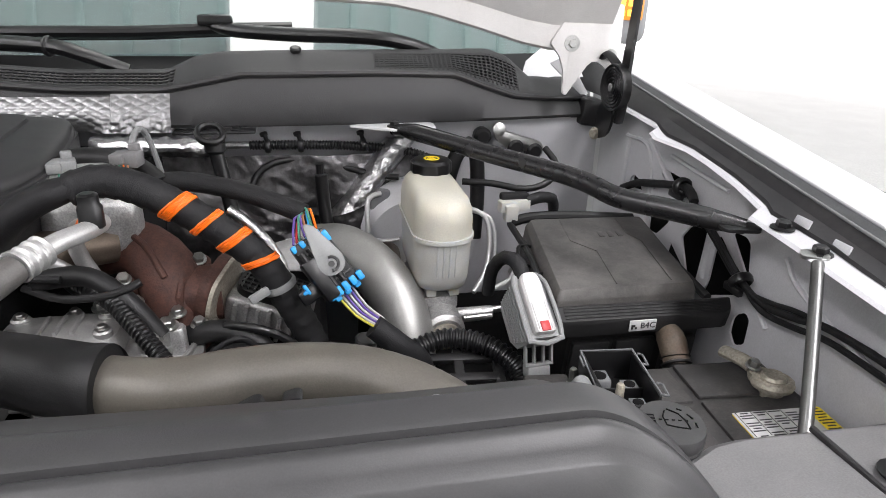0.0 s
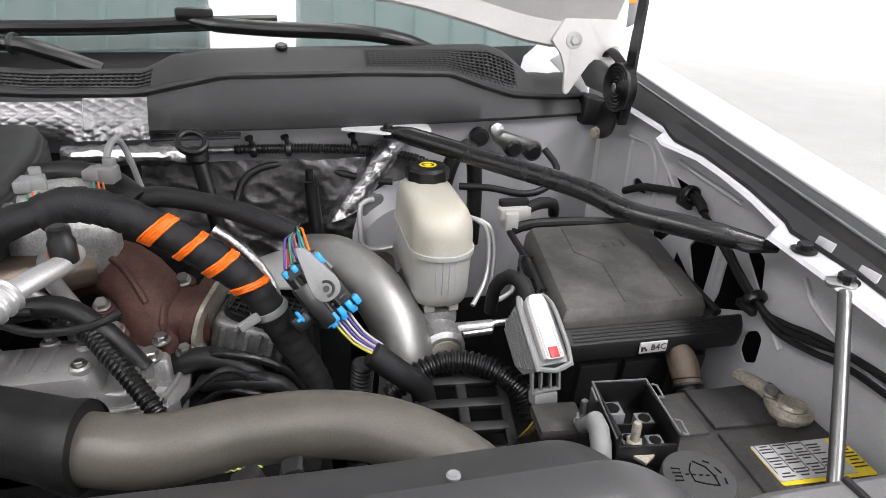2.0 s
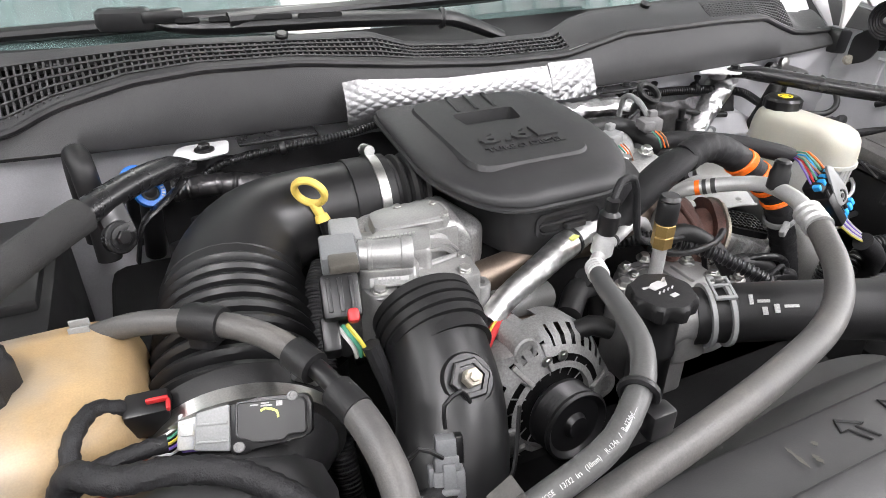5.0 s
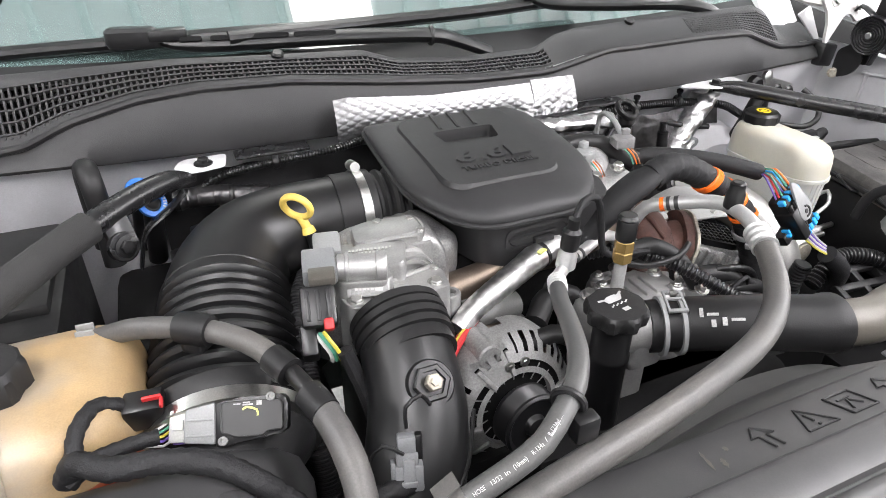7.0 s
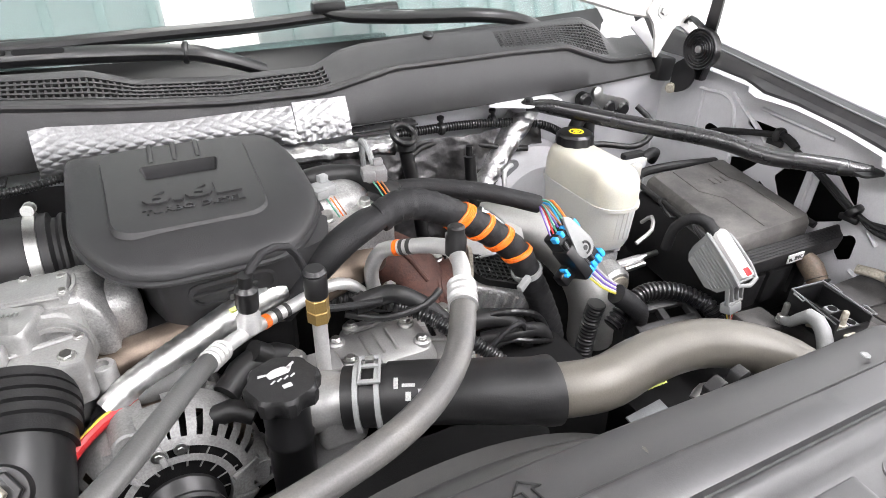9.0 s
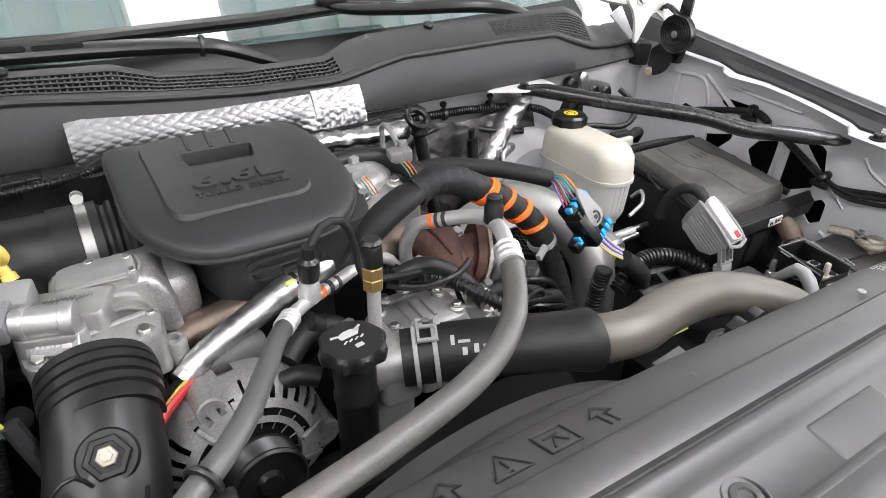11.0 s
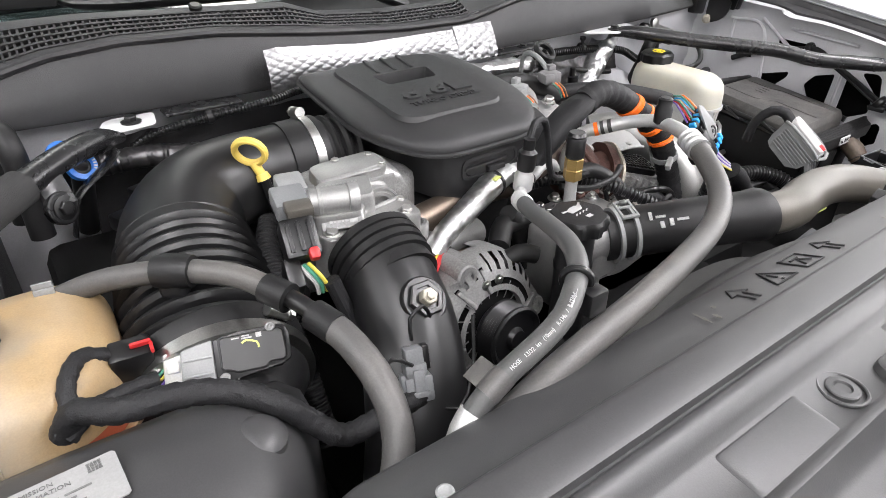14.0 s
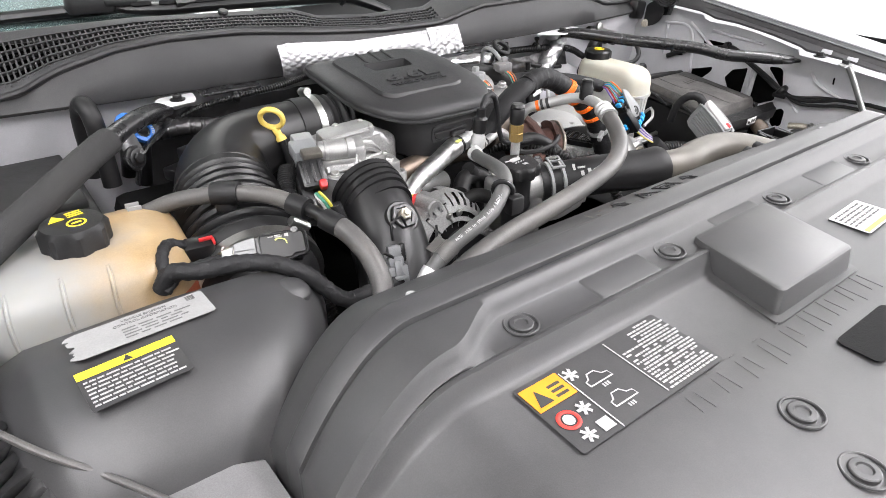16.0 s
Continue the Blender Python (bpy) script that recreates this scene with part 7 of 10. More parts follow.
part("neck", bm, "resin_clear", wf, "cloudy white filler neck")

rod = thing("support_rod", (0.70, 0.71, 1.12), "bright steel brace rod from fender to radiator support", "brace rod")
bm = B()
tube(bm, [(0.786, 0.800, 1.186), (0.776, 0.785, 1.174), (0.719, 0.700, 1.088), (0.682, 0.65, 1.034)], 0.006, 14)
part("rod", bm, "chrome", rod)
bm = B()
prism(bm, outline(0.016, 0.026, 0.006), frame_of(Vector((0.792, 0.812, 1.189)), (0.6, 0.7, 0.1), (-0.7, 0.6, 0)), -0.002, 0.002, 0.0008)
part("flat_end", bm, "steel", rod)


# ---- cowl braces ----
def brace(side, bend, radii, plate):
    t = thing("cowl_brace", (side * 0.45, 1.30, 1.2), "black tubular brace bolted between cowl and fender", "brace", "cowl braces")
    bm = B()
    tube(bm, [(side * x, y, z) for x, y, z in bend], 0.013, 16, radii=radii)
    part("bar", bm, "brace", t)
    bm = B()
    prism(bm, round_corners([(x * side, y) for x, y in plate][::side], 0.008, 3), frame_of(Vector((side * 0.452, 1.300, 1.216)), (1, 0, 0), (0, 1, 0.05)), -0.002, 0.001, 0.0008)
    part("bracket", bm, "white_paint", t, "white painted bracket plate")
    bm = B()
    hexbolt(bm, (side * 0.448, 1.298, 1.2175), (0, 0, 1), 0.0075, 0.008, 0.012)
    part("bolt", bm, "gloss", t)
    bm = B()
    prism(bm, outline(0.03, 0.045, 0.01), frame_of(Vector((side * 0.792, 0.925, 1.176)), (0.2, 1, 0), (-1, 0.2, 0)), -0.002, 0.002, 0.0008)
    part("flat_end", bm, "gloss", t)
    return t


RAD = [(0, 0.008), (0.08, 0.013), (0.92, 0.013), (1, 0.009)]
brace(1, [(0.445, 1.300, 1.212), (0.475, 1.272, 1.214), (0.56, 1.185, 1.203), (0.650, 1.08, 1.195), (0.690, 1.020, 1.184), (0.735, 0.975, 1.182), (0.800, 0.925, 1.176)], RAD,
      [(-0.075, 0.012), (-0.02, 0.028), (0.06, 0.024), (0.06, -0.012), (-0.01, -0.018)])
lb_ = brace(-1, [(0.464, 1.288, 1.205), (0.490, 1.264, 1.215), (0.537, 1.215, 1.220), (0.606, 1.14, 1.213), (0.70, 1.03, 1.198), (0.800, 0.925, 1.176)], [(0, 0.006), (0.08, 0.014), (0.35, 0.014), (1, 0.013)],
            [(-0.036, 0.022), (0.022, 0.020), (0.034, -0.004), (0.014, -0.020), (-0.030, -0.014)])
bm = B()
tube(bm, [(-0.578, 1.170, 1.2165), (-0.606, 1.14, 1.213), (-0.70, 1.03, 1.198), (-0.795, 0.932, 1.177)], 0.018, 18, jitter=0.03)
part("foam_sleeve", bm, "foam", lb_, "black foam sleeve over the brace")
bm = B()
tube(bm, [(-0.478, 1.242, 1.208), (-0.500, 1.240, 1.188), (-0.530, 1.239, 1.165), (-0.545, 1.236, 1.12)], 0.010, 10, flat=0.25)
part("gusset", bm, "brace", lb_, "black stamped gusset")
bm = B()
lathe(bm, [(0.0175, -0.008), (0.0175, -0.001), (0.016, 0.0)], axes((-0.549, 1.171, 1.185), (0.55, -0.8, 0.2)), 24)
tube(bm, [(-0.549, 1.175, 1.185), (-0.556, 1.190, 1.214)], 0.016, 12, flat=0.4)
part("bolt_plate", bm, "brace", lb_)
bm = B()
hexbolt(bm, (-0.549, 1.171, 1.185), (0.55, -0.8, 0.2), 0.008, 0.006, 0.0125)
part("bolt", bm, "gloss", lb_)

settle(lb_, 0.012, -0.014, 0.0)

# ---- coolant tank ----
ct = thing("coolant_tank", (-0.68, 0.96, 1.02), "amber stained plastic coolant tank with black cap", "coolant tank")


def tank_sec(z, g):
    poly = [(-0.545 + g, 1.045 + g), (-0.86 - g, 1.045 + g), (-0.86 - g, 0.865 - g), (-0.60, 0.865 - g), (-0.555 + g, 0.91 - g)]
    return [(x, y, z) for x, y in round_corners(poly, 0.045, 6)]


bm = B()
loft(bm, [tank_sec(1.116, 0.0), tank_sec(1.140, -0.002), tank_sec(1.150, -0.004), tank_sec(1.163, -0.010), tank_sec(1.172, -0.024), tank_sec(1.176, -0.048)])
part("upper_shell", bm, "tank", ct, sharp=60)
for x in (-0.70, -0.655, -0.75):
    bm = B()
    tube(bm, [(x, 0.8655, 1.10), (x, 0.8675, 1.142), (x + 0.002, 0.874, 1.163), (x + 0.004, 0.892, 1.1715)], 0.0022, 8)
    part("moulded_rib", bm, "tank", ct)
bm = B()
lathe(bm, [(0.036, 0), (0.036, 0.006), (0.030, 0.010)], Matrix.Translation((-0.667, 0.952, 1.168)), 28)
part("neck", bm, "tank", ct)
bm = B()
loft(bm, [tank_sec(1.02, -0.004), tank_sec(1.04, 0.0), tank_sec(1.095, 0.0), tank_sec(1.116, 0.0)])
part("lower_shell", bm, "coolant", ct, "lower half stained by red coolant", sharp=60)
bm = B()
loft(bm, [tank_sec(1.093, 0.001), tank_sec(1.093, 0.006), tank_sec(1.098, 0.006), tank_sec(1.098, 0.001)])
part("seam", bm, "tank", ct)
bm = B()
secs = []
n = 36
for r, z in ((0.030, 1.172), (0.034, 1.175), (0.034, 1.197), (0.031, 1.203), (0.022, 1.205)):
    secs.append([(-0.667 + (r + 0.002 * math.cos(8 * 2 * math.pi * k / n) * (z < 1.2)) * math.cos(2 * math.pi * k / n), 0.952 + (r + 0.002 * math.cos(8 * 2 * math.pi * k / n) * (z < 1.2)) * math.sin(2 * math.pi * k / n), z) for k in range(n)])
loft(bm, secs)
tc_ = part("cap", bm, "plastic", ct, "black fluted pressure cap")
bm = B()
CPM = Matrix.Translation((-0.667, 0.952, 1.2052)) @ Matrix.Rotation(0.2, 4, "Z")
ring(bm, CPM @ Vector((0.002, -0.010, 0)), (0, 0, 1), 0.009, 0.0012, 20, 6, 0.4)
rbox(bm, CPM @ Matrix.Translation((0.002, -0.010, 0)), 0.010, 0.003, 0.0008, 0)
prism(bm, [(-0.020, 0.006), (-0.004, 0.006), (-0.012, 0.020)], CPM, 0, 0.0008)
for i in range(3):
    rbox(bm, CPM @ Matrix.Translation((0.008, 0.008 + 0.005 * i, 0)), 0.016, 0.002, 0.0008, 0)
part("symbol", bm, "print_yellow", tc_, "yellow warning symbols")

settle(ct, 0.018, 0.020, -0.004)

# ---- airbox ----
ab = thing("air_filter_box", (-0.62, 0.74, 0.95), "dusty black plastic air filter box with paper labels", "air filter box")


def ab_sec(y, z_top, x0, x1, zb=0.9):
    pts = []
    n = 10
    for k in range(n + 1):
        a = math.pi * k / n
        cx, hw = (x0 + x1) / 2, (x1 - x0) / 2
        e = 0.35
        c, s = math.cos(a), math.sin(a)
        pts.append((cx + hw * math.copysign(abs(c) ** e, c), y, zb + (z_top - zb) * abs(s) ** e))
    return pts


bm = B()
loft(bm, [ab_sec(0.905, 1.06, -0.80, -0.43), ab_sec(0.90, 1.090, -0.80, -0.415), ab_sec(0.88, 1.117, -0.80, -0.41), ab_sec(0.845, 1.143, -0.795, -0.425), ab_sec(0.79, 1.150, -0.785, -0.45),
          ab_sec(0.73, 1.142, -0.775, -0.485), ab_sec(0.68, 1.118, -0.765, -0.52), ab_sec(0.655, 1.08, -0.76, -0.54), ab_sec(0.645, 1.0, -0.75, -0.56)])
part("housing", bm, "shroud", ab, sharp=60)
bm = B()
lathe(bm, [(0.020, 0), (0.019, 0.006), (0.014, 0.011), (0.006, 0.013)], axes((-0.486, 0.80, 1.128), (0.25, -0.15, 1)), 20)
part("boss", bm, "shroud", ab)
AB1 = frame_of(Vector((-0.634, 0.803, 1.1515)), (1, 0.04, 0.0), (-0.03, 1, 0.0))
bm = B()
rt = random.Random(17)
torn = [(-0.060 - 0.008 * rt.random(), 0.018 - 0.0024 * k) for k in range(16)]
prism(bm, [(0.060, -0.022), (0.062, -0.020), (0.062, 0.018), (0.060, 0.020), (-0.056, 0.020)] + torn + [(-0.058, -0.022)], AB1, 0, 0.0008)
l1 = part("label", bm, "label_grey", ab, "grey-white emission information label")
words("lettering", "VEHICLE EMISSION", 0.0050, AB1 @ Matrix.Translation((0.004, 0.014, 0.0011)), "print_faded", l1, 0.0002)
words("lettering", "CONTROL INFORMATION", 0.0050, AB1 @ Matrix.Translation((0.004, 0.008, 0.0011)), "print_faded", l1, 0.0002)
bm = B()
rnd = random.Random(5)
for i in range(4):
    x = -0.02
    for k in range(4):
        w = 0.006 + 0.010 * rnd.random()
        rbox(bm, AB1 @ Matrix.Translation((x + w / 2, 0.000 - 0.0048 * i, 0.0011)), w, 0.0016, 0.0003, 0)
        x += w + 0.003
for i in range(16):
    rbox(bm, AB1 @ Matrix.Translation((0.045 + 0.0022 * (i % 4), 0.010 + 0.0022 * (i // 4), 0.0011)), 0.0016 if (i * 7) % 3 else 0.0022, 0.0016, 0.0003, 0)
part("print", bm, "print_faded", l1)
AB2 = frame_of(Vector((-0.657, 0.742, 1.1465)), (1, 0.08, 0.0), (-0.05, 1, 0.11)) @ Matrix.Diagonal((0.84, 1.05, 1, 1))
bm = B()
prism(bm, round_corners([(-0.052, -0.024), (0.048, -0.024), (0.048, 0.024), (-0.052, 0.024)], 0.003, 2), AB2, 0, 0.0008)
l2 = part("label", bm, "label_dark", ab, "black caution label with yellow top band and white print")
bm = B()
prism(bm, [(-0.052, 0.015), (0.048, 0.015), (0.048, 0.024), (-0.052, 0.024)], AB2, 0.0009, 0.0013)
part("yellow_band", bm, "print_yellow", l2)
bm = B()
prism(bm, [(-0.006, 0.0165), (0.004, 0.0165), (-0.001, 0.0235)], AB2, 0.0014, 0.0017)
part("triangle", bm, "print_black", l2)
bm = B()
for i in range(7):
    x = -0.048
    while x < 0.036:
        w = 0.004 + 0.010 * rnd.random()
        rbox(bm, AB2 @ Matrix.Translation((x + w / 2, 0.010 - 0.0048 * i, 0.0011)), w, 0.0018, 0.0003, 0)
        x += w + 0.0016
part("print", bm, "print_silver", l2)

# Plain block added to cover the pale panel in front of the housing.
bm = B()
rbox(bm, Matrix.Translation((-0.735, 0.655, 0.985)), 0.21, 0.12, 0.15, 0.02, 3)
part("front_fill_block", bm, "shroud", ab)
rnd = random.Random(9)
for k in range(11):
    bm = B()
    f = k / 10
    root = Vector((-0.786 + 0.030 * f, 0.868 - 0.185 * f, 1.126 - 0.026 * f))
    m = Matrix.Translation(root) @ Matrix.Rotation(-0.55, 4, "Y") @ Matrix.Rotation(0.12 * (rnd.random() - 0.5), 4, "Z")
    prism(bm, [(0.016, -0.0085), (0.016, 0.0085), (-0.022, 0.0035 + 0.002 * rnd.random()), (-0.024, -0.003)], m, -0.012, 0.002, 0.001)
    part("snap_tooth", bm, "shroud", ab)
# Added dark box hides pale panel and floor in the gap beside the housing.
bm = B()
rbox(bm, Matrix.Translation((-0.805, 0.715, 0.99)), 0.095, 0.36, 0.12, 0.01)
part("gap_fill_box", bm, "plastic", ab)
settle(ab, 0.006, 0.001, 0.004)
bm = B()
tube(bm, [(-0.83, 0.80, 1.162), (-0.80, 0.775, 1.160), (-0.765, 0.744, 1.153), (-0.733, 0.707, 1.136), (-0.692, 0.672, 1.110), (-0.648, 0.605, 1.103), (-0.61, 0.55, 1.10)], 0.0032, 10)
single("release_cable", bm, "hose", "thin pale grey cable lying beside the air filter box", "cable", "cables")

# ---- mass air flow sensor ----
mf = thing("airflow_sensor", (-0.47, 0.89, 1.12), "black airflow sensor with grey and cream plug", "sensor")
MM = frame_of(Vector((-0.450, 0.889, 1.1365)), (1, -0.33, 0.02), (0.13, 0.66, 0.74)) @ Matrix.Diagonal((1.02, 0.93, 1, 1))
SHAPE = [(-0.030, -0.022), (-0.017, -0.022), (-0.013, -0.017), (0.010, -0.017), (0.013, -0.013), (0.026, -0.013), (0.030, -0.009), (0.030, 0.016), (0.026, 0.022), (-0.030, 0.022)]
INNER = [(-0.025, -0.010), (-0.018, -0.011), (-0.014, -0.014), (0.009, -0.014), (0.012, -0.010), (0.024, -0.010), (0.026, -0.007), (0.026, 0.015), (0.023, 0.0185), (-0.025, 0.0185)]
bm = B()
prism(bm, round_corners(SHAPE, 0.003, 2), MM, -0.010, 0.005, 0.0012)
body_ = part("body", bm, "gloss", mf)
bm = B()
tube(bm, [MM @ Vector((x, y, 0.0056)) for x, y in round_corners(INNER, 0.003, 2) + [round_corners(INNER, 0.003, 2)[0]]], 0.0009, 6, straight=True)
part("moulded_edge", bm, "gloss", body_)
bm = B()
prism(bm, round_corners(INNER, 0.003, 2), MM, 0.0049, 0.0056)
part("lid_plate", bm, "print_black", body_)
bm = B()
rbox(bm, MM @ Matrix.Translation((0, 0, -0.022)), 0.046, 0.030, 0.030, 0.003)
part("tube_foot", bm, "plastic", mf)
for x, y in ((-0.0235, -0.0165), (0.0165, 0.0205)):
    bm = B()
    lathe(bm, [(0.0042, 0.004), (0.0042, 0.0075), (0.0036, 0.008), (0.0022, 0.0080), (0.0020, 0.0068), (0.0005, 0.0068)], MM @ Matrix.Translation((x, y, 0)), 14)
    part("screw", bm, "grey_cast", mf)
bm = B()
for x, y, w, h in ((0.0065, 0.0155, 0.0045, 0.0042), (-0.003, 0.0145, 0.0085, 0.0014), (-0.004, 0.0165, 0.0060, 0.0011), (-0.012, 0.0155, 0.006, 0.0011)):
    rbox(bm, MM @ Matrix.Translation((x, y, 0.0058)), w, h, 0.0003, 0)
part("print", bm, "print_silver", body_, "faint white printed bars and code square")
bm = B()
tube(bm, [MM @ Vector(p) for p in ((-0.0075, 0.0105, 0.0060), (-0.0035, 0.0125, 0.0060), (0.0045, 0.0095, 0.0060), (0.0055, 0.0040, 0.0060))], 0.0015, 6, flat=0.25)
part("paint_mark", bm, "chalk", mf, "yellow-green paint pen mark")
bm = B()
prism(bm, round_corners([(-0.056, -0.016), (-0.030, -0.019), (-0.030, 0.019), (-0.054, 0.017)], 0.002, 2), MM, -0.012, 0.007, 0.002)
pg_ = part("plug", bm, "lightgrey", mf, "grey plug")
for y in (-0.010, 0.004):
    bm = B()
    rbox(bm, MM @ Matrix.Translation((-0.042, y, 0.0075)), 0.022, 0.002, 0.0022, 0.0006)
    part("plug_rib", bm, "lightgrey", pg_)
bm = B()
prism(bm, round_corners([(-0.069, -0.015), (-0.054, -0.015), (-0.054, 0.015), (-0.068, 0.014)], 0.002, 2), MM, -0.010, 0.004, 0.0015)
pc_ = part("plug_cover", bm, "resin_clear", mf, "cream plug cover")
bm = B()
rbox(bm, MM @ Matrix.Translation((-0.061, 0.001, 0.0048)), 0.010, 0.010, 0.004, 0.0015)
part("latch", bm, "resin_clear", pc_)
bm = B()
rbox(bm, MM @ Matrix.Translation((-0.061, -0.0155, -0.005)), 0.012, 0.003, 0.008, 0.001)
part("purple_lock", bm, "wire_purple", pc_)
for k, c in enumerate(("wire_white", "wire_green", "wire_yellow", "wire_purple", "wire_white")):
    bm = B()
    o = MM @ Vector((-0.068, 0.007 - 0.0045 * k, -0.003))
    tube(bm, [o, o + Vector((-0.008, -0.002, -0.004)), Vector((-0.545, 0.903 - 0.001 * k, 1.136))], 0.0012, 6)
    part("wire", bm, c, mf)

# ---- coolant vent hose ----
vh = thing("vent_hose", (-0.5, 0.96, 1.1), "dusty grey rubber hose with couplings from the coolant tank", "hose")
bm = B()
tube(bm, [(-0.592, 1.037, 1.150), (-0.565, 1.030, 1.160), (-0.528, 1.004, 1.178), (-0.480, 0.971, 1.186), (-0.441, 0.935, 1.186), (-0.417, 0.900, 1.179)], 0.0105, 16)
tube(bm, [(-0.401, 0.856, 1.173), (-0.392, 0.82, 1.165), (-0.388, 0.782, 1.147), (-0.394, 0.752, 1.12), (-0.42, 0.725, 1.08), (-0.45, 0.70, 1.03), (-0.46, 0.69, 0.95)], 0.0125, 16)
part("hose", bm, "hose", vh)
bm = B()
tube(bm, [(-0.417, 0.900, 1.179), (-0.407, 0.876, 1.176), (-0.400, 0.853, 1.1725)], 0.008, 14)
part("coupling", bm, "gloss", vh, "black quick coupling")
for a, b in (((-0.424, 0.910, 1.181), (-0.413, 0.888, 1.178)), ((-0.404, 0.862, 1.1735), (-0.396, 0.838, 1.170))):
    bm = B()
    tube(bm, [a, b], 0.0145, 20, radii=[(0, 0.0132), (0.08, 0.0143), (0.22, 0.0143), (0.26, 0.0132), (0.74, 0.0132), (0.78, 0.0143), (0.92, 0.0143), (1, 0.0132)])
    part("sleeve", bm, "rubber", vh, "black ribbed hose sleeve")
bm = B()
tube(bm, [(-0.494, 0.981, 1.1855), (-0.481, 0.9715, 1.1865), (-0.468, 0.9605, 1.1870)], 0.0165, 24, radii=[(0, 0.0140), (0.1, 0.0155), (0.9, 0.0155), (1, 0.0140)])
rbox(bm, frame_of(Vector((-0.482, 0.972, 1.172)), (0.78, -0.62, 0.03), (0.62, 0.78, 0)), 0.024, 0.022, 0.018, 0.005, 3)
part("hose_guide", bm, "rubber", vh, "dark grey rubber guide block")
bm = B()
for dx in (-0.005, 0.005):
    ring(bm, (-0.577 + dx, 1.0335, 1.156), (1, -0.1, 0.2), 0.0125, 0.0013, 20, 6)
for dy in (-0.006, 0.006):
    rbox(bm, frame_of(Vector((-0.577, 1.030 + dy, 1.171)), (1, -0.1, 0), (0, 1, 0)), 0.016, 0.0024, 0.009, 0.0006)
part("spring_clip", bm, "lightgrey", vh, "bare spring clip")

# ---- taped loom over the airbox ----
lm = thing("sensor_loom", (-0.55, 0.85, 1.1), "black taped wiring loom lying over the air filter box", "wiring loom")
bm = B()
tube(bm, [(-0.598, 0.872, 1.140), (-0.585, 0.865, 1.160), (-0.560, 0.845, 1.164), (-0.525, 0.839, 1.163), (-0.490, 0.827, 1.157), (-0.460, 0.808, 1.142), (-0.440, 0.800, 1.118), (-0.420, 0.79, 1.100), (-0.390, 0.79, 1.098), (-0.34, 0.80, 1.09)], 0.0088, 24, wrap=(0.011, 0.0013))
part("taped_loom", bm, "tape", lm)
bm = B()
tube(bm, [(-0.595, 0.866, 1.140), (-0.575, 0.872, 1.152), (-0.545, 0.880, 1.150), (-0.528, 0.882, 1.148)], 0.0058, 20, wrap=(0.011, 0.0012))
part("taped_branch", bm, "tape", lm)
bm = B()
tube(bm, [(-0.59, 0.872, 1.150), (-0.585, 0.895, 1.165), (-0.572, 0.918, 1.166), (-0.555, 0.925, 1.155)], 0.0060, 20, wrap=(0.011, 0.0012))
part("taped_branch", bm, "tape", lm)
bm = B()
rbox(bm, frame_of(Vector((-0.538, 0.925, 1.143)), (1, -0.1, 0), (0, 1, 0.2)), 0.034, 0.024, 0.03, 0.004)
part("plug", bm, "gloss", lm, "black plug")
bm = B()
rbox(bm, frame_of(Vector((-0.530, 0.918, 1.160)), (1, -0.1, 0), (0, 1, 0.2)), 0.016, 0.003, 0.005, 0.001)
rbox(bm, frame_of(Vector((-0.523, 0.913, 1.157)), (1, -0.1, 0), (0, 1, 0.2)), 0.003, 0.010, 0.005, 0.001)
part("lock", bm, "red", lm, "red lock tab")

settle(lm, 0.004, 0.010, -0.003)

# ---- dipstick ----
ds = thing("dipstick", (-0.345, 1.12, 1.1), "yellow ring handle dipstick in a dark tube", "dipstick")
bm = B()
ring(bm, (-0.3607, 1.1110, 1.2180), (-0.50, -0.65, -0.30), 0.0165, 0.0040, 32, 10, 1.15)
tube(bm, [(-0.357, 1.1150, 1.203), (-0.351, 1.110, 1.188)], 0.0055, 12)
tube(bm, [(-0.3515, 1.1105, 1.190), (-0.350, 1.108, 1.183)], 0.0088, 14, radii=[(0, 0.007), (0.5, 0.0092), (1, 0.0085)])
part("handle", bm, "yellow", ds)
bm = B()
tube(bm, [(-0.350, 1.108, 1.184), (-0.345, 1.100, 1.15), (-0.335, 1.09, 1.08), (-0.33, 1.08, 1.0)], 0.006, 10)
part("tube", bm, "gloss", ds)

settle(ds, 0.009, 0.008, -0.003)

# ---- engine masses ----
eb = thing("engine_block", (0, 1.05, 0.6), "engine block in near-black shade colour with cast aluminium covers", "engine")
# Plain blocks in near-black fill the deep shade between the engine parts.
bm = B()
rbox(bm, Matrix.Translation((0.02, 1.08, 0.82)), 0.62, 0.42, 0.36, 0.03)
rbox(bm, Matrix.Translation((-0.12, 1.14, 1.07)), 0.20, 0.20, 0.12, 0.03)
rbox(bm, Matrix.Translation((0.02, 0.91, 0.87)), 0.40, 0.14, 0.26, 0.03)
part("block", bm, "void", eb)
TC = Matrix.Translation((0.105, 1.005, 1.040)) @ Matrix.Rotation(0.15, 4, "Y")
bm = B()
prism(bm, round_corners([(-0.095, -0.060), (-0.03, -0.085), (0.055, -0.070), (0.085, -0.030), (0.080, 0.060), (0.0, 0.075), (-0.080, 0.060)], 0.02, 4), TC, -0.05, 0.0, 0.006, 3)
tcv = part("timing_cover", bm, "bright_alu", eb, "cast aluminium front cover")
bm = B()
prism(bm, round_corners([(-0.050, -0.045), (0.030, -0.055), (0.056, -0.020), (0.050, 0.035), (-0.030, 0.045), (-0.060, 0.010)], 0.018, 4), TC, -0.002, 0.016, 0.006, 3)
part("raised_chamber", bm, "bright_alu", tcv)
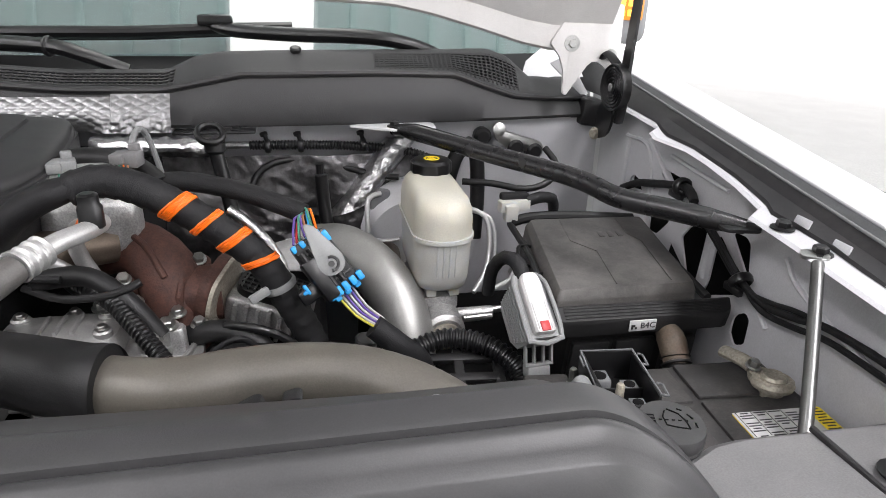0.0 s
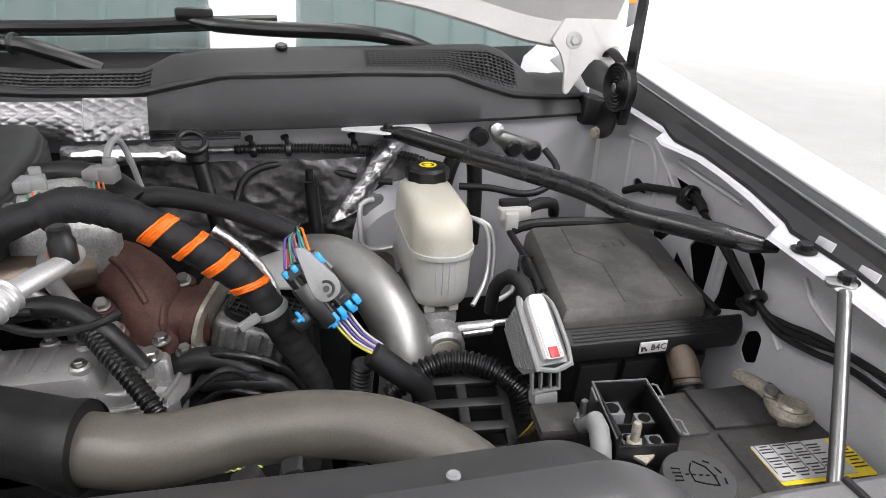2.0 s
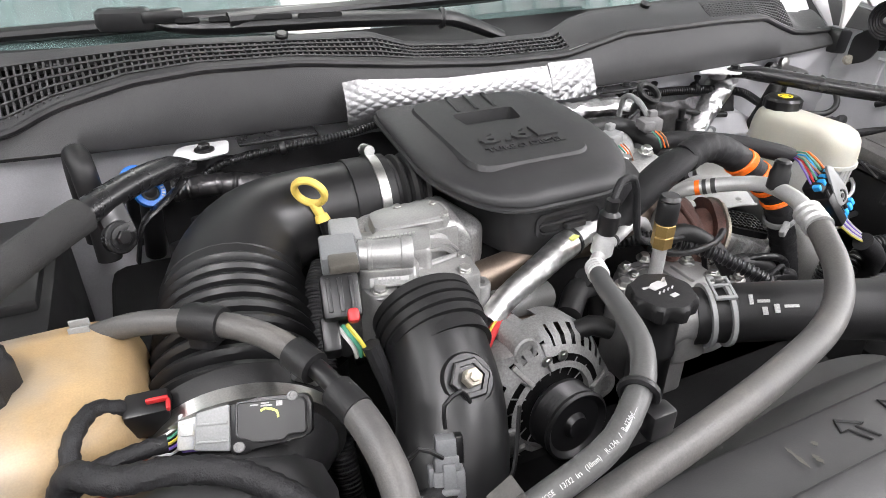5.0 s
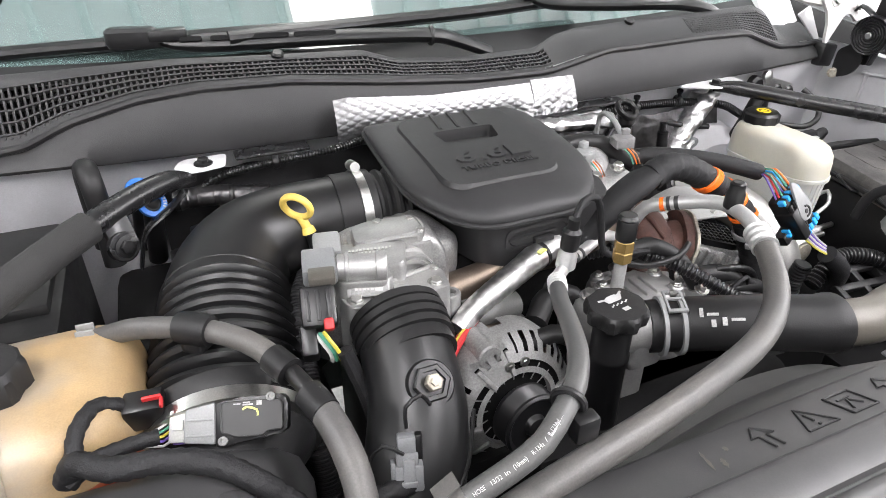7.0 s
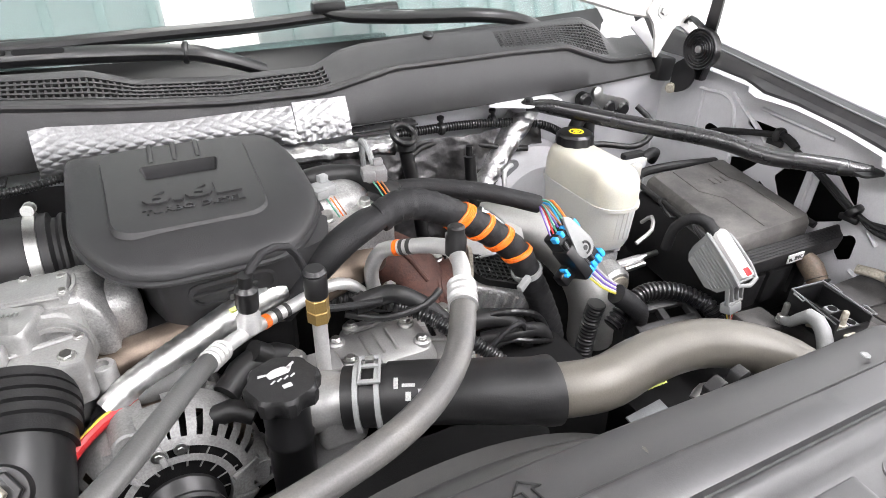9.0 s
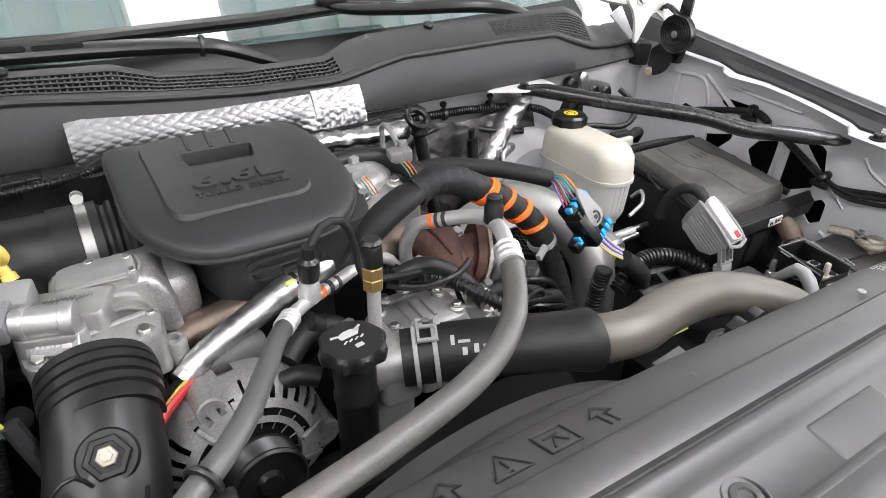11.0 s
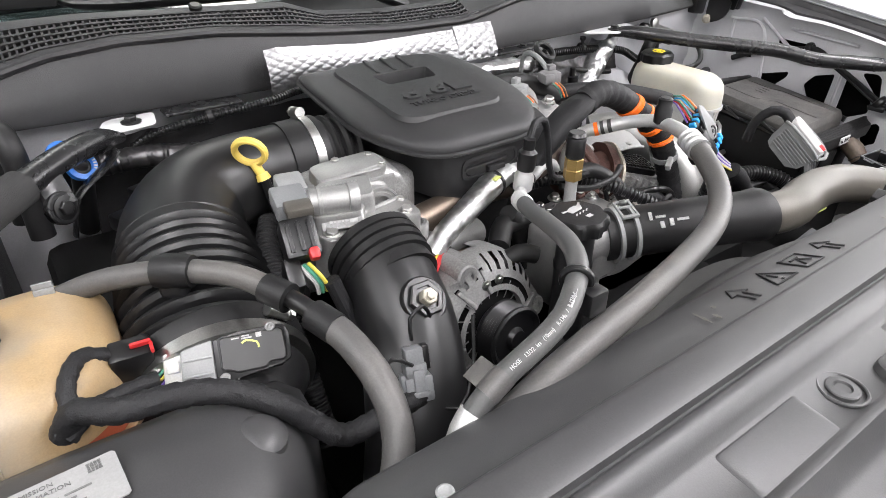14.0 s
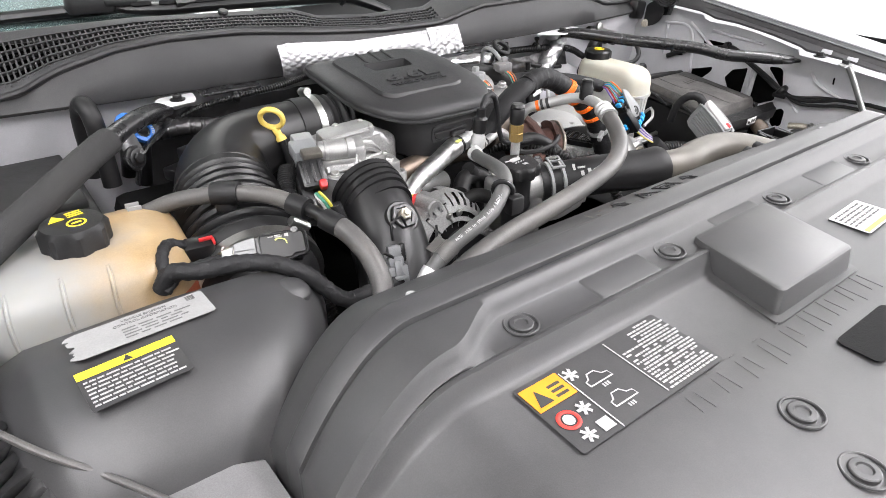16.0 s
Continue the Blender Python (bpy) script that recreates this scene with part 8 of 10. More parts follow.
for pts in (((-0.09, -0.02), (-0.05, -0.055), (0.0, -0.066), (0.045, -0.055)), ((-0.085, 0.02), (-0.06, 0.045), (-0.01, 0.058)), ((0.062, -0.04), (0.072, 0.0), (0.066, 0.05)), ((-0.045, 0.0), (-0.01, 0.02), (0.04, 0.015)), ((-0.03, -0.03), (0.0, -0.012), (0.042, -0.020))):
    bm = B()
    tube(bm, [TC @ Vector((x, y, 0.002 if abs(x) > 0.056 or abs(y) > 0.042 else 0.0165)) for x, y in pts], 0.0035, 8)
    part("cast_rib", bm, "bright_alu", tcv)
for x, y, r in ((-0.075, -0.045, 0.011), (0.060, -0.055, 0.011), (0.068, 0.040, 0.010), (-0.065, 0.050, 0.010), (-0.012, -0.074, 0.009), (0.010, 0.064, 0.009), (-0.088, 0.005, 0.009)):
    bm = B()
    lathe(bm, [(r, -0.03), (r, 0.006), (r * 0.8, 0.008)], TC @ Matrix.Translation((x, y, 0)), 14)
    part("boss", bm, "bright_alu", tcv)
    bm = B()
    hexbolt(bm, TC @ Vector((x, y, 0.008)), (0, -0.1, 1), 0.0055, 0.006, 0.0075)
    part("bolt", bm, "steel", tcv)
bm = B()
rbox(bm, Matrix.Translation((-0.03, 0.935, 1.04)), 0.06, 0.09, 0.12, 0.012, 3)
rbox(bm, Matrix.Translation((-0.025, 0.90, 1.085)), 0.05, 0.06, 0.06, 0.012, 3)
part("oil_neck_casting", bm, "bright_alu", eb)
bm = B()
rbox(bm, Matrix.Translation((-0.245, 1.085, 1.145)) @ Matrix.Rotation(0.2, 4, "Z"), 0.13, 0.10, 0.07, 0.02, 3)
rbox(bm, Matrix.Translation((-0.30, 1.08, 1.10)), 0.10, 0.10, 0.08, 0.02, 3)
part("intake_manifold", bm, "alu", eb, "cast aluminium intake manifold")
bm = B()
rbox(bm, Matrix.Translation((0.055, 1.13, 1.15)) @ Matrix.Rotation(0.3, 4, "Z"), 0.11, 0.13, 0.08, 0.025, 4)
tube(bm, [(-0.02, 1.10, 1.165), (0.04, 1.12, 1.185), (0.09, 1.17, 1.175)], 0.030, 20)
part("intake_casting", bm, "alu", eb)
for p in ((0.183, 1.02, 1.05), (0.158, 1.035, 1.058), (0.07, 1.055, 1.062), (0.045, 0.985, 1.062), (0.145, 0.965, 1.062), (-0.045, 0.965, 1.105), (0.03, 1.075, 1.20), (0.085, 1.10, 1.195)):
    bm = B()
    hexbolt(bm, p, (0, -0.2, 1), 0.007, 0.009, 0.010)
    part("bolt", bm, "steel", eb)

# ---- turbine casting and exhaust ----
tu = thing("turbo_elbow", (0.14, 1.11, 1.02), "rusty brown cast iron exhaust elbow with flange bolts", "exhaust elbow")
bm = B()
tube(bm, [(0.030, 1.150, 1.085), (0.055, 1.132, 1.102), (0.085, 1.120, 1.113), (0.115, 1.106, 1.110), (0.138, 1.090, 1.092), (0.148, 1.076, 1.062), (0.150, 1.068, 1.02), (0.150, 1.066, 0.96)], 0.036, 28, jitter=0.012, radii=[(0, 0.030), (0.3, 0.034), (0.6, 0.038), (1, 0.036)])
tube(bm, [(0.128, 1.078, 1.066), (0.160, 1.076, 1.063), (0.204, 1.079, 1.062)], 0.034, 26, radii=[(0, 0.030), (0.45, 0.0335), (0.55, 0.0350), (0.62, 0.0335), (1, 0.0345)])
cs_ = part("casting", bm, "rust", tu, sharp=60)
for pts, r in ((((0.060, 1.112, 1.134), (0.090, 1.096, 1.142), (0.122, 1.075, 1.132), (0.146, 1.050, 1.098)), 0.004), (((0.158, 1.046, 1.045), (0.160, 1.044, 1.075), (0.163, 1.064, 1.098)), 0.005), (((0.115, 1.072, 1.070), (0.128, 1.052, 1.062), (0.150, 1.045, 1.056)), 0.004)):
    bm = B()
    tube(bm, pts, r, 10)
    part("cast_ridge", bm, "rust", cs_)
for p in ((0.112, 1.050, 1.062), (0.178, 1.098, 1.092), (0.098, 1.066, 1.085)):
    bm = B()
    lathe(bm, [(0.013, -0.02), (0.013, 0.004), (0.010, 0.007)], axes(p, (0.1, -0.5, 0.9)), 16)
    part("boss", bm, "rust", cs_)
bm = B()
prism(bm, round_corners([(-0.045, -0.030), (0.045, -0.036), (0.050, 0.020), (0.020, 0.044), (-0.030, 0.042), (-0.050, 0.015)], 0.014, 3), axes((0.203, 1.080, 1.062), (0.90, -0.35, -0.22), 90), -0.010, 0.004, 0.003)
part("flange", bm, "rust", tu)
bm = B()
prism(bm, round_corners([(-0.047, -0.032), (0.047, -0.038), (0.052, 0.021), (0.021, 0.046), (-0.031, 0.044), (-0.052, 0.016)], 0.014, 3), axes((0.209, 1.078, 1.061), (0.90, -0.35, -0.22), 90), -0.001, 0.004, 0.001)
part("gasket", bm, "lead", tu, "pale metal gasket")
for p in ((0.178, 1.094, 1.100), (0.112, 1.046, 1.070), (0.098, 1.062, 1.093), (0.192, 1.044, 1.036)):
    bm = B()
    hexbolt(bm, p, (0.1, -0.5, 0.9), 0.0075, 0.008, 0.009)
    part("bolt", bm, "steel", tu)
eg = thing("exhaust_valve", (0.26, 1.06, 1.0), "cast aluminium exhaust valve with black mesh cover", "valve housing")
bm = B()
EM = frame_of(Vector((0.262, 1.060, 1.062)), (1, -0.25, -0.30), (0.2, 1, 0.1))
rbox(bm, EM @ Matrix.Translation((0.0, 0, -0.022)), 0.10, 0.075, 0.045, 0.008, 3)
part("housing", bm, "alu", eg)
for i in range(6):
    bm = B()
    rbox(bm, EM @ Matrix.Translation((-0.035 + 0.014 * i, -0.037, -0.024)), 0.005, 0.012, 0.036 + 0.006 * (i % 2), 0.001)
    part("rib", bm, "alu", eg)
bm = B()
loft(bm, [[EM @ Vector((x, y, z)) for x, y in outline(0.088, 0.060, 0.02, 5)] for z in (0.0, 0.010)])
cv = part("cover", bm, "gloss", eg, "black ribbed cover")
bm = B()
for i in range(10):
    rbox(bm, EM @ Matrix.Translation((-0.036 + 0.008 * i, 0, 0.0115)), 0.0016, 0.052, 0.003, 0)
for i in range(6):
    rbox(bm, EM @ Matrix.Translation((0, -0.022 + 0.009 * i, 0.0115)), 0.078, 0.0016, 0.003, 0)
part("mesh_ribs", bm, "gloss", cv, kind="stuff")
settle(eg, 0.004, 0.016, -0.004)
sh_ = thing("turbine_shield", (0.26, 1.14, 1.05), "smooth pale steel heat shield beside the exhaust elbow", "heat shield")
bm = B()
sheet(bm, [[(x + 0.05 * v, 1.100 + 0.105 * v, 1.066 + 0.022 * math.sin(math.pi * (0.15 + 0.6 * v)) - 0.020 * ((x - 0.262) / 0.07) ** 2 * (0.4 + 0.6 * v)) for v in np.linspace(0, 1, 9)] for x in np.linspace(0.198, 0.328, 15)], 0.002)
part("sheet", bm, "shield_plain", sh_)
bm = B()
tube(bm, [(x, 1.100, 1.0682 + 0.0095 - 0.008 * ((x - 0.262) / 0.07) ** 2) for x in np.linspace(0.198, 0.328, 9)], 0.0022, 8)
part("rolled_edge", bm, "shield_plain", sh_)
for x, y in ((0.224, 1.115), (0.302, 1.113)):
    bm = B()
    hexbolt(bm, (x, y, 1.079 - 0.014 * ((x - 0.262) / 0.07) ** 2), (0, -0.1, 1), 0.0055, 0.005, 0.008)
    part("bolt", bm, "steel", sh_)
xp = thing("exhaust_pipe", (-0.18, 1.03, 1.1), "heat-browned bare steel exhaust crossover pipe", "exhaust pipe")
bm = B()
tube(bm, [(-0.24, 1.02, 1.105), (-0.20, 1.032, 1.112), (-0.15, 1.035, 1.118), (-0.09, 1.05, 1.118), (-0.03, 1.06, 1.11)], 0.020, 20)
part("pipe", bm, "hotpipe", xp)
bm = B()
tube(bm, [(0.0, 1.045, 1.135), (0.04, 1.06, 1.135), (0.085, 1.09, 1.13)], 0.024, 20)
part("pipe_end", bm, "hotpipe", xp)
ft = thing("foil_tube", (-0.13, 1.0, 1.1), "crumpled foil-wrapped tube with black strap", "heat shield tube")
bm = B()
tube(bm, [(-0.228, 0.962, 1.105), (-0.200, 0.975, 1.118), (-0.150, 0.995, 1.128), (-0.095, 1.018, 1.137), (-0.046, 1.038, 1.140)], 0.0155, 26, wrap=(0.013, 0.0006), jitter=0.02, radii=[(0, 0.012), (0.5, 0.0145), (0.7, 0.0158), (1, 0.0158)])
part("foil_sleeve", bm, "foil_smooth", ft, sharp=30)
bm = B()
lathe(bm, [(0.0165, -0.003), (0.018, -0.002), (0.018, 0.002), (0.0165, 0.003)], axes((-0.093, 1.019, 1.1373), (0.9, 0.38, 0.1)), 20)
part("strap", bm, "gloss", ft)
bm = B()
rbox(bm, Matrix.Translation((-0.098, 1.006, 1.150)) @ Matrix.Rotation(0.4, 4, "Z"), 0.012, 0.006, 0.002, 0)
part("paint_mark", bm, "chalk", ft, "yellow-green paint mark")

settle(ft, 0.006, -0.004, 0.009)

# ---- down pipe ----
dp = thing("charge_pipe", (0.42, 1.06, 0.9), "satin bare metal elbow pipe behind the harness", "metal pipe")
bm = B()
tube(bm, [(0.325, 1.22, 1.055), (0.362, 1.19, 1.062), (0.402, 1.140, 1.048), (0.428, 1.095, 1.012), (0.436, 1.065, 0.965), (0.43, 1.05, 0.90)], 0.036, 26)
part("elbow", bm, "pipe_dull", dp)

# ---- firewall insulation and heat shields ----
rnd = random.Random(11)


def crumple(name, x0, x1, z0, z1, y, amp, material, label, nx, nz, lean=0.0):
    bm = B()
    rows = []
    for i in range(nx + 1):
        row = []
        for j in range(nz + 1):
            u, v = i / nx, j / nz
            q = Vector((x0 + (x1 - x0) * u, y + lean * (1 - v), z0 + (z1 - z0) * v))
            w = Vector((q.x * 0.55 + q.z * 0.6, q.y, q.z * 0.5 - q.x * 0.3))
            q.y += amp * (1.2 * noise.noise(q * 9) + 0.5 * (abs(noise.noise(w * 42)) - 0.3) + 0.22 * (abs(noise.noise(w * 110)) - 0.3))
            q.z += 0.3 * amp * noise.noise(q * 50 + Vector((3, 1, 2)))
            row.append(tuple(q))
        rows.append(row)
    sheet(bm, rows, 0.0015)
    return single(name, bm, material, label, "heat shield", sharp=25)


crumple("foil_blanket", 0.10, 0.50, 0.95, 1.168, 1.328, 0.010, "darkfoil", "crumpled dark foil insulation on the firewall", 130, 74, -0.05)
crumple("foil_blanket", -0.50, 0.10, 0.95, 1.190, 1.330, 0.010, "tape", "black matted insulation on the firewall", 60, 30, -0.03)
bm = B()
rows = []
for i in range(70):
    row = []
    for j in range(34):
        a = math.pi * (j / 33 - 0.5) * 1.3
        s = i / 69
        c = Vector((0.475, 1.335, 1.205)).lerp(Vector((0.375, 1.315, 1.085)), s)
        q = c + Vector((math.sin(a) * 0.035, -math.cos(a) * 0.028, 0.012 * math.sin(a)))
        q += Vector((0.4, -1, 0.5)) * (0.006 * (abs(noise.noise(q * 30)) - 0.25) + 0.0025 * (abs(noise.noise(Vector((q.x, q.y, q.z * 0.5)) * 130)) - 0.25))
        row.append(tuple(q))
    rows.append(row)
sheet(bm, rows, 0.001)
single("foil_sleeve", bm, "foil", "bright crumpled foil sleeve over the steering shaft", "heat shield", sharp=25)

hs = thing("heat_shield", (-0.06, 1.30, 1.21), "embossed bright aluminium heat shield with a crumpled end", "heat shield")
bm = B()
rows = []
nx, nz = 420, 50
for i in range(nx + 1):
    row = []
    for j in range(nz + 1):
        u, v = i / nx, j / nz
        x = -0.262 + 0.388 * u
        top = 1.262 + 0.012 * (1 - min(1, abs(u - 0.05) * 3)) + (0.004 if u > 0.8 else 0)
        z = 1.216 + (top - 1.216) * v
        y = 1.304 - 0.006 * math.sin(math.pi * v) + 0.012 * (v - 0.5)
        a, b = (x / 0.021 + z / 0.0100), (x / 0.021 - z / 0.0100)
        y -= 0.0008 * (abs(math.sin(math.pi * a)) * abs(math.sin(math.pi * b))) ** 0.6
        if u > 0.72:
            k = min(1, (u - 0.72) / 0.05)
            q = Vector((x, 0, z))
            y -= k * ((0.003 * noise.noise(q * 60) + 0.003 * noise.noise(q * 140)) * max(0.15, 1 - 1.6 * v) + 0.012 * (1 - v) ** 2)
        row.append((x, y - 0.004, z))
    rows.append(row)
sheet(bm, rows, 0.001)
part("embossed_sheet", bm, "emboss", hs, sharp=20)
bm = B()
rows = []
for i in range(50):
    row = []
    for j in range(14):
        a = math.pi * 2 * j / 13
        c = Vector((0.02 + 0.16 * i / 49, 1.285 - 0.02 * (i / 49), 1.198))
        q = c + Vector((0, math.cos(a) * 0.016, math.sin(a) * 0.013))
        q += Vector((0.2, 1, 1)) * 0.003 * noise.noise(q * 80)
        row.append(tuple(q))
    rows.append(row)
sheet(bm, rows, 0.0008)
part("rolled_edge", bm, "foil", hs, sharp=25)
settle(hs, 0.005, -0.013, 0.004)
bm = B()
rbox(bm, Matrix.Translation((0.185, 1.300, 1.214)), 0.115, 0.026, 0.004, 0.0015)
hexbolt(bm, (0.215, 1.300, 1.216), (0, 0, 1), 0.006, 0.005, 0.010)
single("cowl_bracket", bm, "brace", "dark flat bracket with bolt under the cowl", "bracket", "cowl brackets")
bm = B()
rbox(bm, Matrix.Translation((-0.345, 1.300, 1.216)), 0.10, 0.030, 0.005, 0.002)
lathe(bm, [(0.010, 0.0), (0.010, 0.003)], Matrix.Translation((-0.35, 1.300, 1.218)), 16)
single("cowl_bracket", bm, "brace", "dark flat bracket with bolt under the cowl", "bracket", "cowl brackets")

# ---- second dipstick with black cap ----
d2 = thing("transmission_dipstick", (0.2, 1.24, 1.1), "black fluid filler tube with ring pull cap", "dipstick")
bm = B()
ring(bm, (0.193, 1.234, 1.228), (0.15, -0.55, 0.8), 0.0165, 0.0042, 28, 10, 1.3)
lathe(bm, [(0.010, -0.022), (0.014, -0.018), (0.014, -0.004), (0.010, -0.002)], axes((0.197, 1.238, 1.222), (0, 0.1, 1)), 18)
part("cap", bm, "gloss", d2)
bm = B()
tube(bm, [(0.197, 1.238, 1.205), (0.203, 1.235, 1.17), (0.210, 1.230, 1.13), (0.22, 1.225, 1.05)], 0.010, 14)
part("tube", bm, "gloss", d2)

settle(d2, -0.004, -0.013, 0.0)

# ---- looms and cables along the firewall ----
fl = thing("firewall_loom", (0.33, 1.335, 1.17), "black corrugated loom clipped along the firewall", "wiring loom", "looms")
bm = B()
tube(bm, [(0.228, 1.335, 1.184), (0.29, 1.337, 1.183), (0.36, 1.336, 1.181), (0.43, 1.325, 1.178), (0.485, 1.305, 1.172), (0.53, 1.30, 1.15)], 0.0068, 12, ripple=(0.0048, 0.0009))
part("conduit", bm, "gloss", fl)
bm = B()
tube(bm, [(0.10, 1.325, 1.183), (0.16, 1.332, 1.185), (0.232, 1.335, 1.184)], 0.0055, 12, jitter=0.12)
part("foil_end", bm, "foil", fl, "foil wrapped end")
for x in (0.255, 0.305, 0.402):
    bm = B()
    ring(bm, (x, 1.335, 1.182), (1, 0, 0), 0.0082, 0.003, 18, 8, 1.6)
    tube(bm, [(x, 1.333, 1.189), (x - 0.004, 1.330, 1.203)], 0.0035, 8)
    lathe(bm, [(0.006, 0), (0.006, 0.004)], axes((x - 0.004, 1.330, 1.200), (-0.2, -0.2, 1)), 12)
    part("clip", bm, "gloss", fl, "black plastic clip")
bm = B()
tube(bm, [(0.225, 1.300, 1.11), (0.235, 1.315, 1.14), (0.262, 1.325, 1.158), (0.31, 1.332, 1.160), (0.37, 1.325, 1.148), (0.42, 1.310, 1.138), (0.455, 1.30, 1.136)], 0.0052, 12)
single("black_cable", bm, "rubber", "thin black cable across the firewall", "cable", "cables")
bm = B()
tube(bm, [(0.333, 1.285, 1.148), (0.336, 1.282, 1.10), (0.342, 1.27, 1.04)], 0.010, 12)
tube(bm, [(0.332, 1.286, 1.150), (0.3315, 1.286, 1.165)], 0.006, 10)
single("sensor_probe", bm, "gloss", "black sensor on a taped lead below the firewall loom", "sensor")

ll = thing("firewall_loom", (-0.35, 1.28, 1.2), "black corrugated loom running behind the intake elbow", "wiring loom", "looms")
bm = B()
tube(bm, [(-0.45, 1.285, 1.180), (-0.417, 1.286, 1.196), (-0.35, 1.276, 1.208), (-0.278, 1.262, 1.218), (-0.21, 1.275, 1.222), (-0.12, 1.29, 1.215)], 0.0048, 14, ripple=(0.0042, 0.0007))
part("conduit", bm, "gloss", ll)
bm = B()
ring(bm, (-0.345, 1.275, 1.2085), (1, -0.1, 0.15), 0.0065, 0.003, 18, 8, 1.6)
part("clip", bm, "gloss", ll)
bm = B()
tube(bm, [(-0.48, 1.285, 1.172), (-0.44, 1.28, 1.174), (-0.40, 1.275, 1.170), (-0.36, 1.27, 1.165)], 0.013, 22, wrap=(0.021, 0.0016), jitter=0.15)
single("foil_wrap", bm, "darkfoil", "crumpled dark foil wrap behind the brace", "heat shield")

# ---- upper electrical plugs by the cover ----
for at, turn, col, lab in (((0.040, 1.1180, 1.2150), 0.3, "lightgrey", "pale grey three-wire plug beside the engine cover"), ((0.110, 1.1257, 1.2210), -0.2, "support_grey", "grey upright plug with a pale cable")):
    t = thing("sensor_plug", at, lab, "connector", "engine plugs")
    m = Matrix.Translation(at) @ Matrix.Rotation(turn, 4, "Z")
    bm = B()
    rbox(bm, m, 0.026, 0.022, 0.018, 0.003)
    rbox(bm, m @ Matrix.Translation((-0.010, -0.004, 0.002)), 0.016, 0.024, 0.012, 0.002)
    rbox(bm, m @ Matrix.Translation((0.004, 0.006, 0.012)), 0.012, 0.010, 0.010, 0.002)
    part("housing", bm, col, t)
    for k, c in enumerate(("wire_green", "orange", "wire_brown")):
        bm = B()
        o = m @ Vector((-0.006 + 0.005 * k, -0.016, -0.004))
        tube(bm, [o, o + Vector((0.003, -0.010, -0.006)), o + Vector((0.010, -0.012, -0.020))], 0.0010, 6)
        part("wire", bm, c, t)
bm = B()
tube(bm, [(0.126, 1.210, 1.165), (0.123, 1.205, 1.190), (0.119, 1.198, 1.220), (0.115, 1.189, 1.2395), (0.112, 1.172, 1.246), (0.111, 1.150, 1.241), (0.110, 1.132, 1.229)], 0.0038, 10)
single("pale_cable", bm, "lightgrey", "pale grey bent cable above the engine", "cable", "cables")
bm = B()
tube(bm, [(0.0, 1.16, 1.205), (0.05, 1.165, 1.212), (0.10, 1.16, 1.205), (0.14, 1.13, 1.185)], 0.014, 14)
single("black_hose", bm, "rubber", "short black hose behind the plugs", "hose", "hoses")

# ---- inline connector with lever ----
ic = thing("inline_connector", (0.35, 0.98, 1.07), "black and grey inline connector with blue locks and coloured wires", "connector")
IM = frame_of(Vector((0.345, 0.990, 1.118)), (0.55, -0.28, -0.78), (0.75, 0.35, 0.5)) @ Matrix.Scale(0.86, 4)
bm = B()
rbox(bm, IM, 0.085, 0.05, 0.030, 0.004)
rbox(bm, IM @ Matrix.Translation((0.012, -0.018, 0.004)), 0.06, 0.02, 0.034, 0.003)
rbox(bm, IM @ Matrix.Translation((0.02, -0.036, -0.004)), 0.022, 0.034, 0.020, 0.004)
part("housing", bm, "gloss", ic)
bm = B()
prism(bm, round_corners([(-0.060, 0.004), (-0.052, 0.014), (0.004, 0.024), (0.018, 0.016), (0.018, -0.006), (0.004, -0.014), (-0.012, -0.010)], 0.008, 3), IM, 0.0172, 0.0215, 0.001)
lv = part("lever", bm, "lightgrey", ic, "grey locking lever")
bm = B()
tube(bm, [IM @ Vector((0.003 + 0.009 * math.cos(a), 0.004 + 0.009 * math.sin(a), 0.0218)) for a in np.linspace(-0.5, 3.0, 12)], 0.0016, 6)
lathe(bm, [(0.004, 0), (0.004, 0.001)], IM @ Matrix.Translation((0.003, 0.004, 0.0216)), 14)
part("slot", bm, "print_black", lv)
for k in range(5):
    bm = B()
    rbox(bm, IM @ Matrix.Translation((-0.024 + 0.012 * k, -0.002, 0.0155)), 0.004, 0.044, 0.003, 0.0008)
    part("housing_rib", bm, "gloss", ic)
BLUES = [(0.0375, -0.020 + 0.0115 * k, 0.010 + 0.0015 * (k % 2), 0.013, 0.0085, 0.016) for k in range(5)] + [(0.0455, -0.014 + 0.0155 * k, 0.008, 0.008, 0.009, 0.009) for k in range(3)]
BLUES += [(-0.0385, -0.022 + 0.0120 * k, 0.009 + 0.002 * (k % 2), 0.010, 0.0075, 0.012) for k in range(4)] + [(-0.030, 0.0215, 0.010, 0.016, 0.008, 0.012), (0.012, -0.0395, 0.004, 0.015, 0.005, 0.014), (0.0145, -0.0435, 0.004, 0.005, 0.006, 0.018)]
for u, v, w, a, b, c in BLUES:
    bm = B()
    rbox(bm, IM @ Matrix.Translation((u, v, w)), a, b, c, 0.0018)
    part("blue_lock", bm, "blue", ic, "bright blue lock")
for v in (-0.019, -0.007, 0.005):
    bm = B()
    tube(bm, [IM @ Vector((-0.030, v, 0.0150)), IM @ Vector((0.030, v, 0.0150))], 0.0042, 10)
    part("housing_barrel", bm, "gloss", ic)
for k, c in enumerate(("wire_yellow", "wire_white", "wire_purple", "wire_white", "wire_purple", "wire_white")):
    bm = B()
    o = IM @ Vector((0.044, -0.012 + 0.0045 * k, 0.002))
    e = Vector((0.398, 0.950, 1.054)) + Vector((0.002, 0.002, 0.001)) * k
    tube(bm, [o, o.lerp(e, 0.45) + Vector((0.0, -0.005, -0.004)), e], 0.0014, 6)
    part("wire", bm, c, ic)
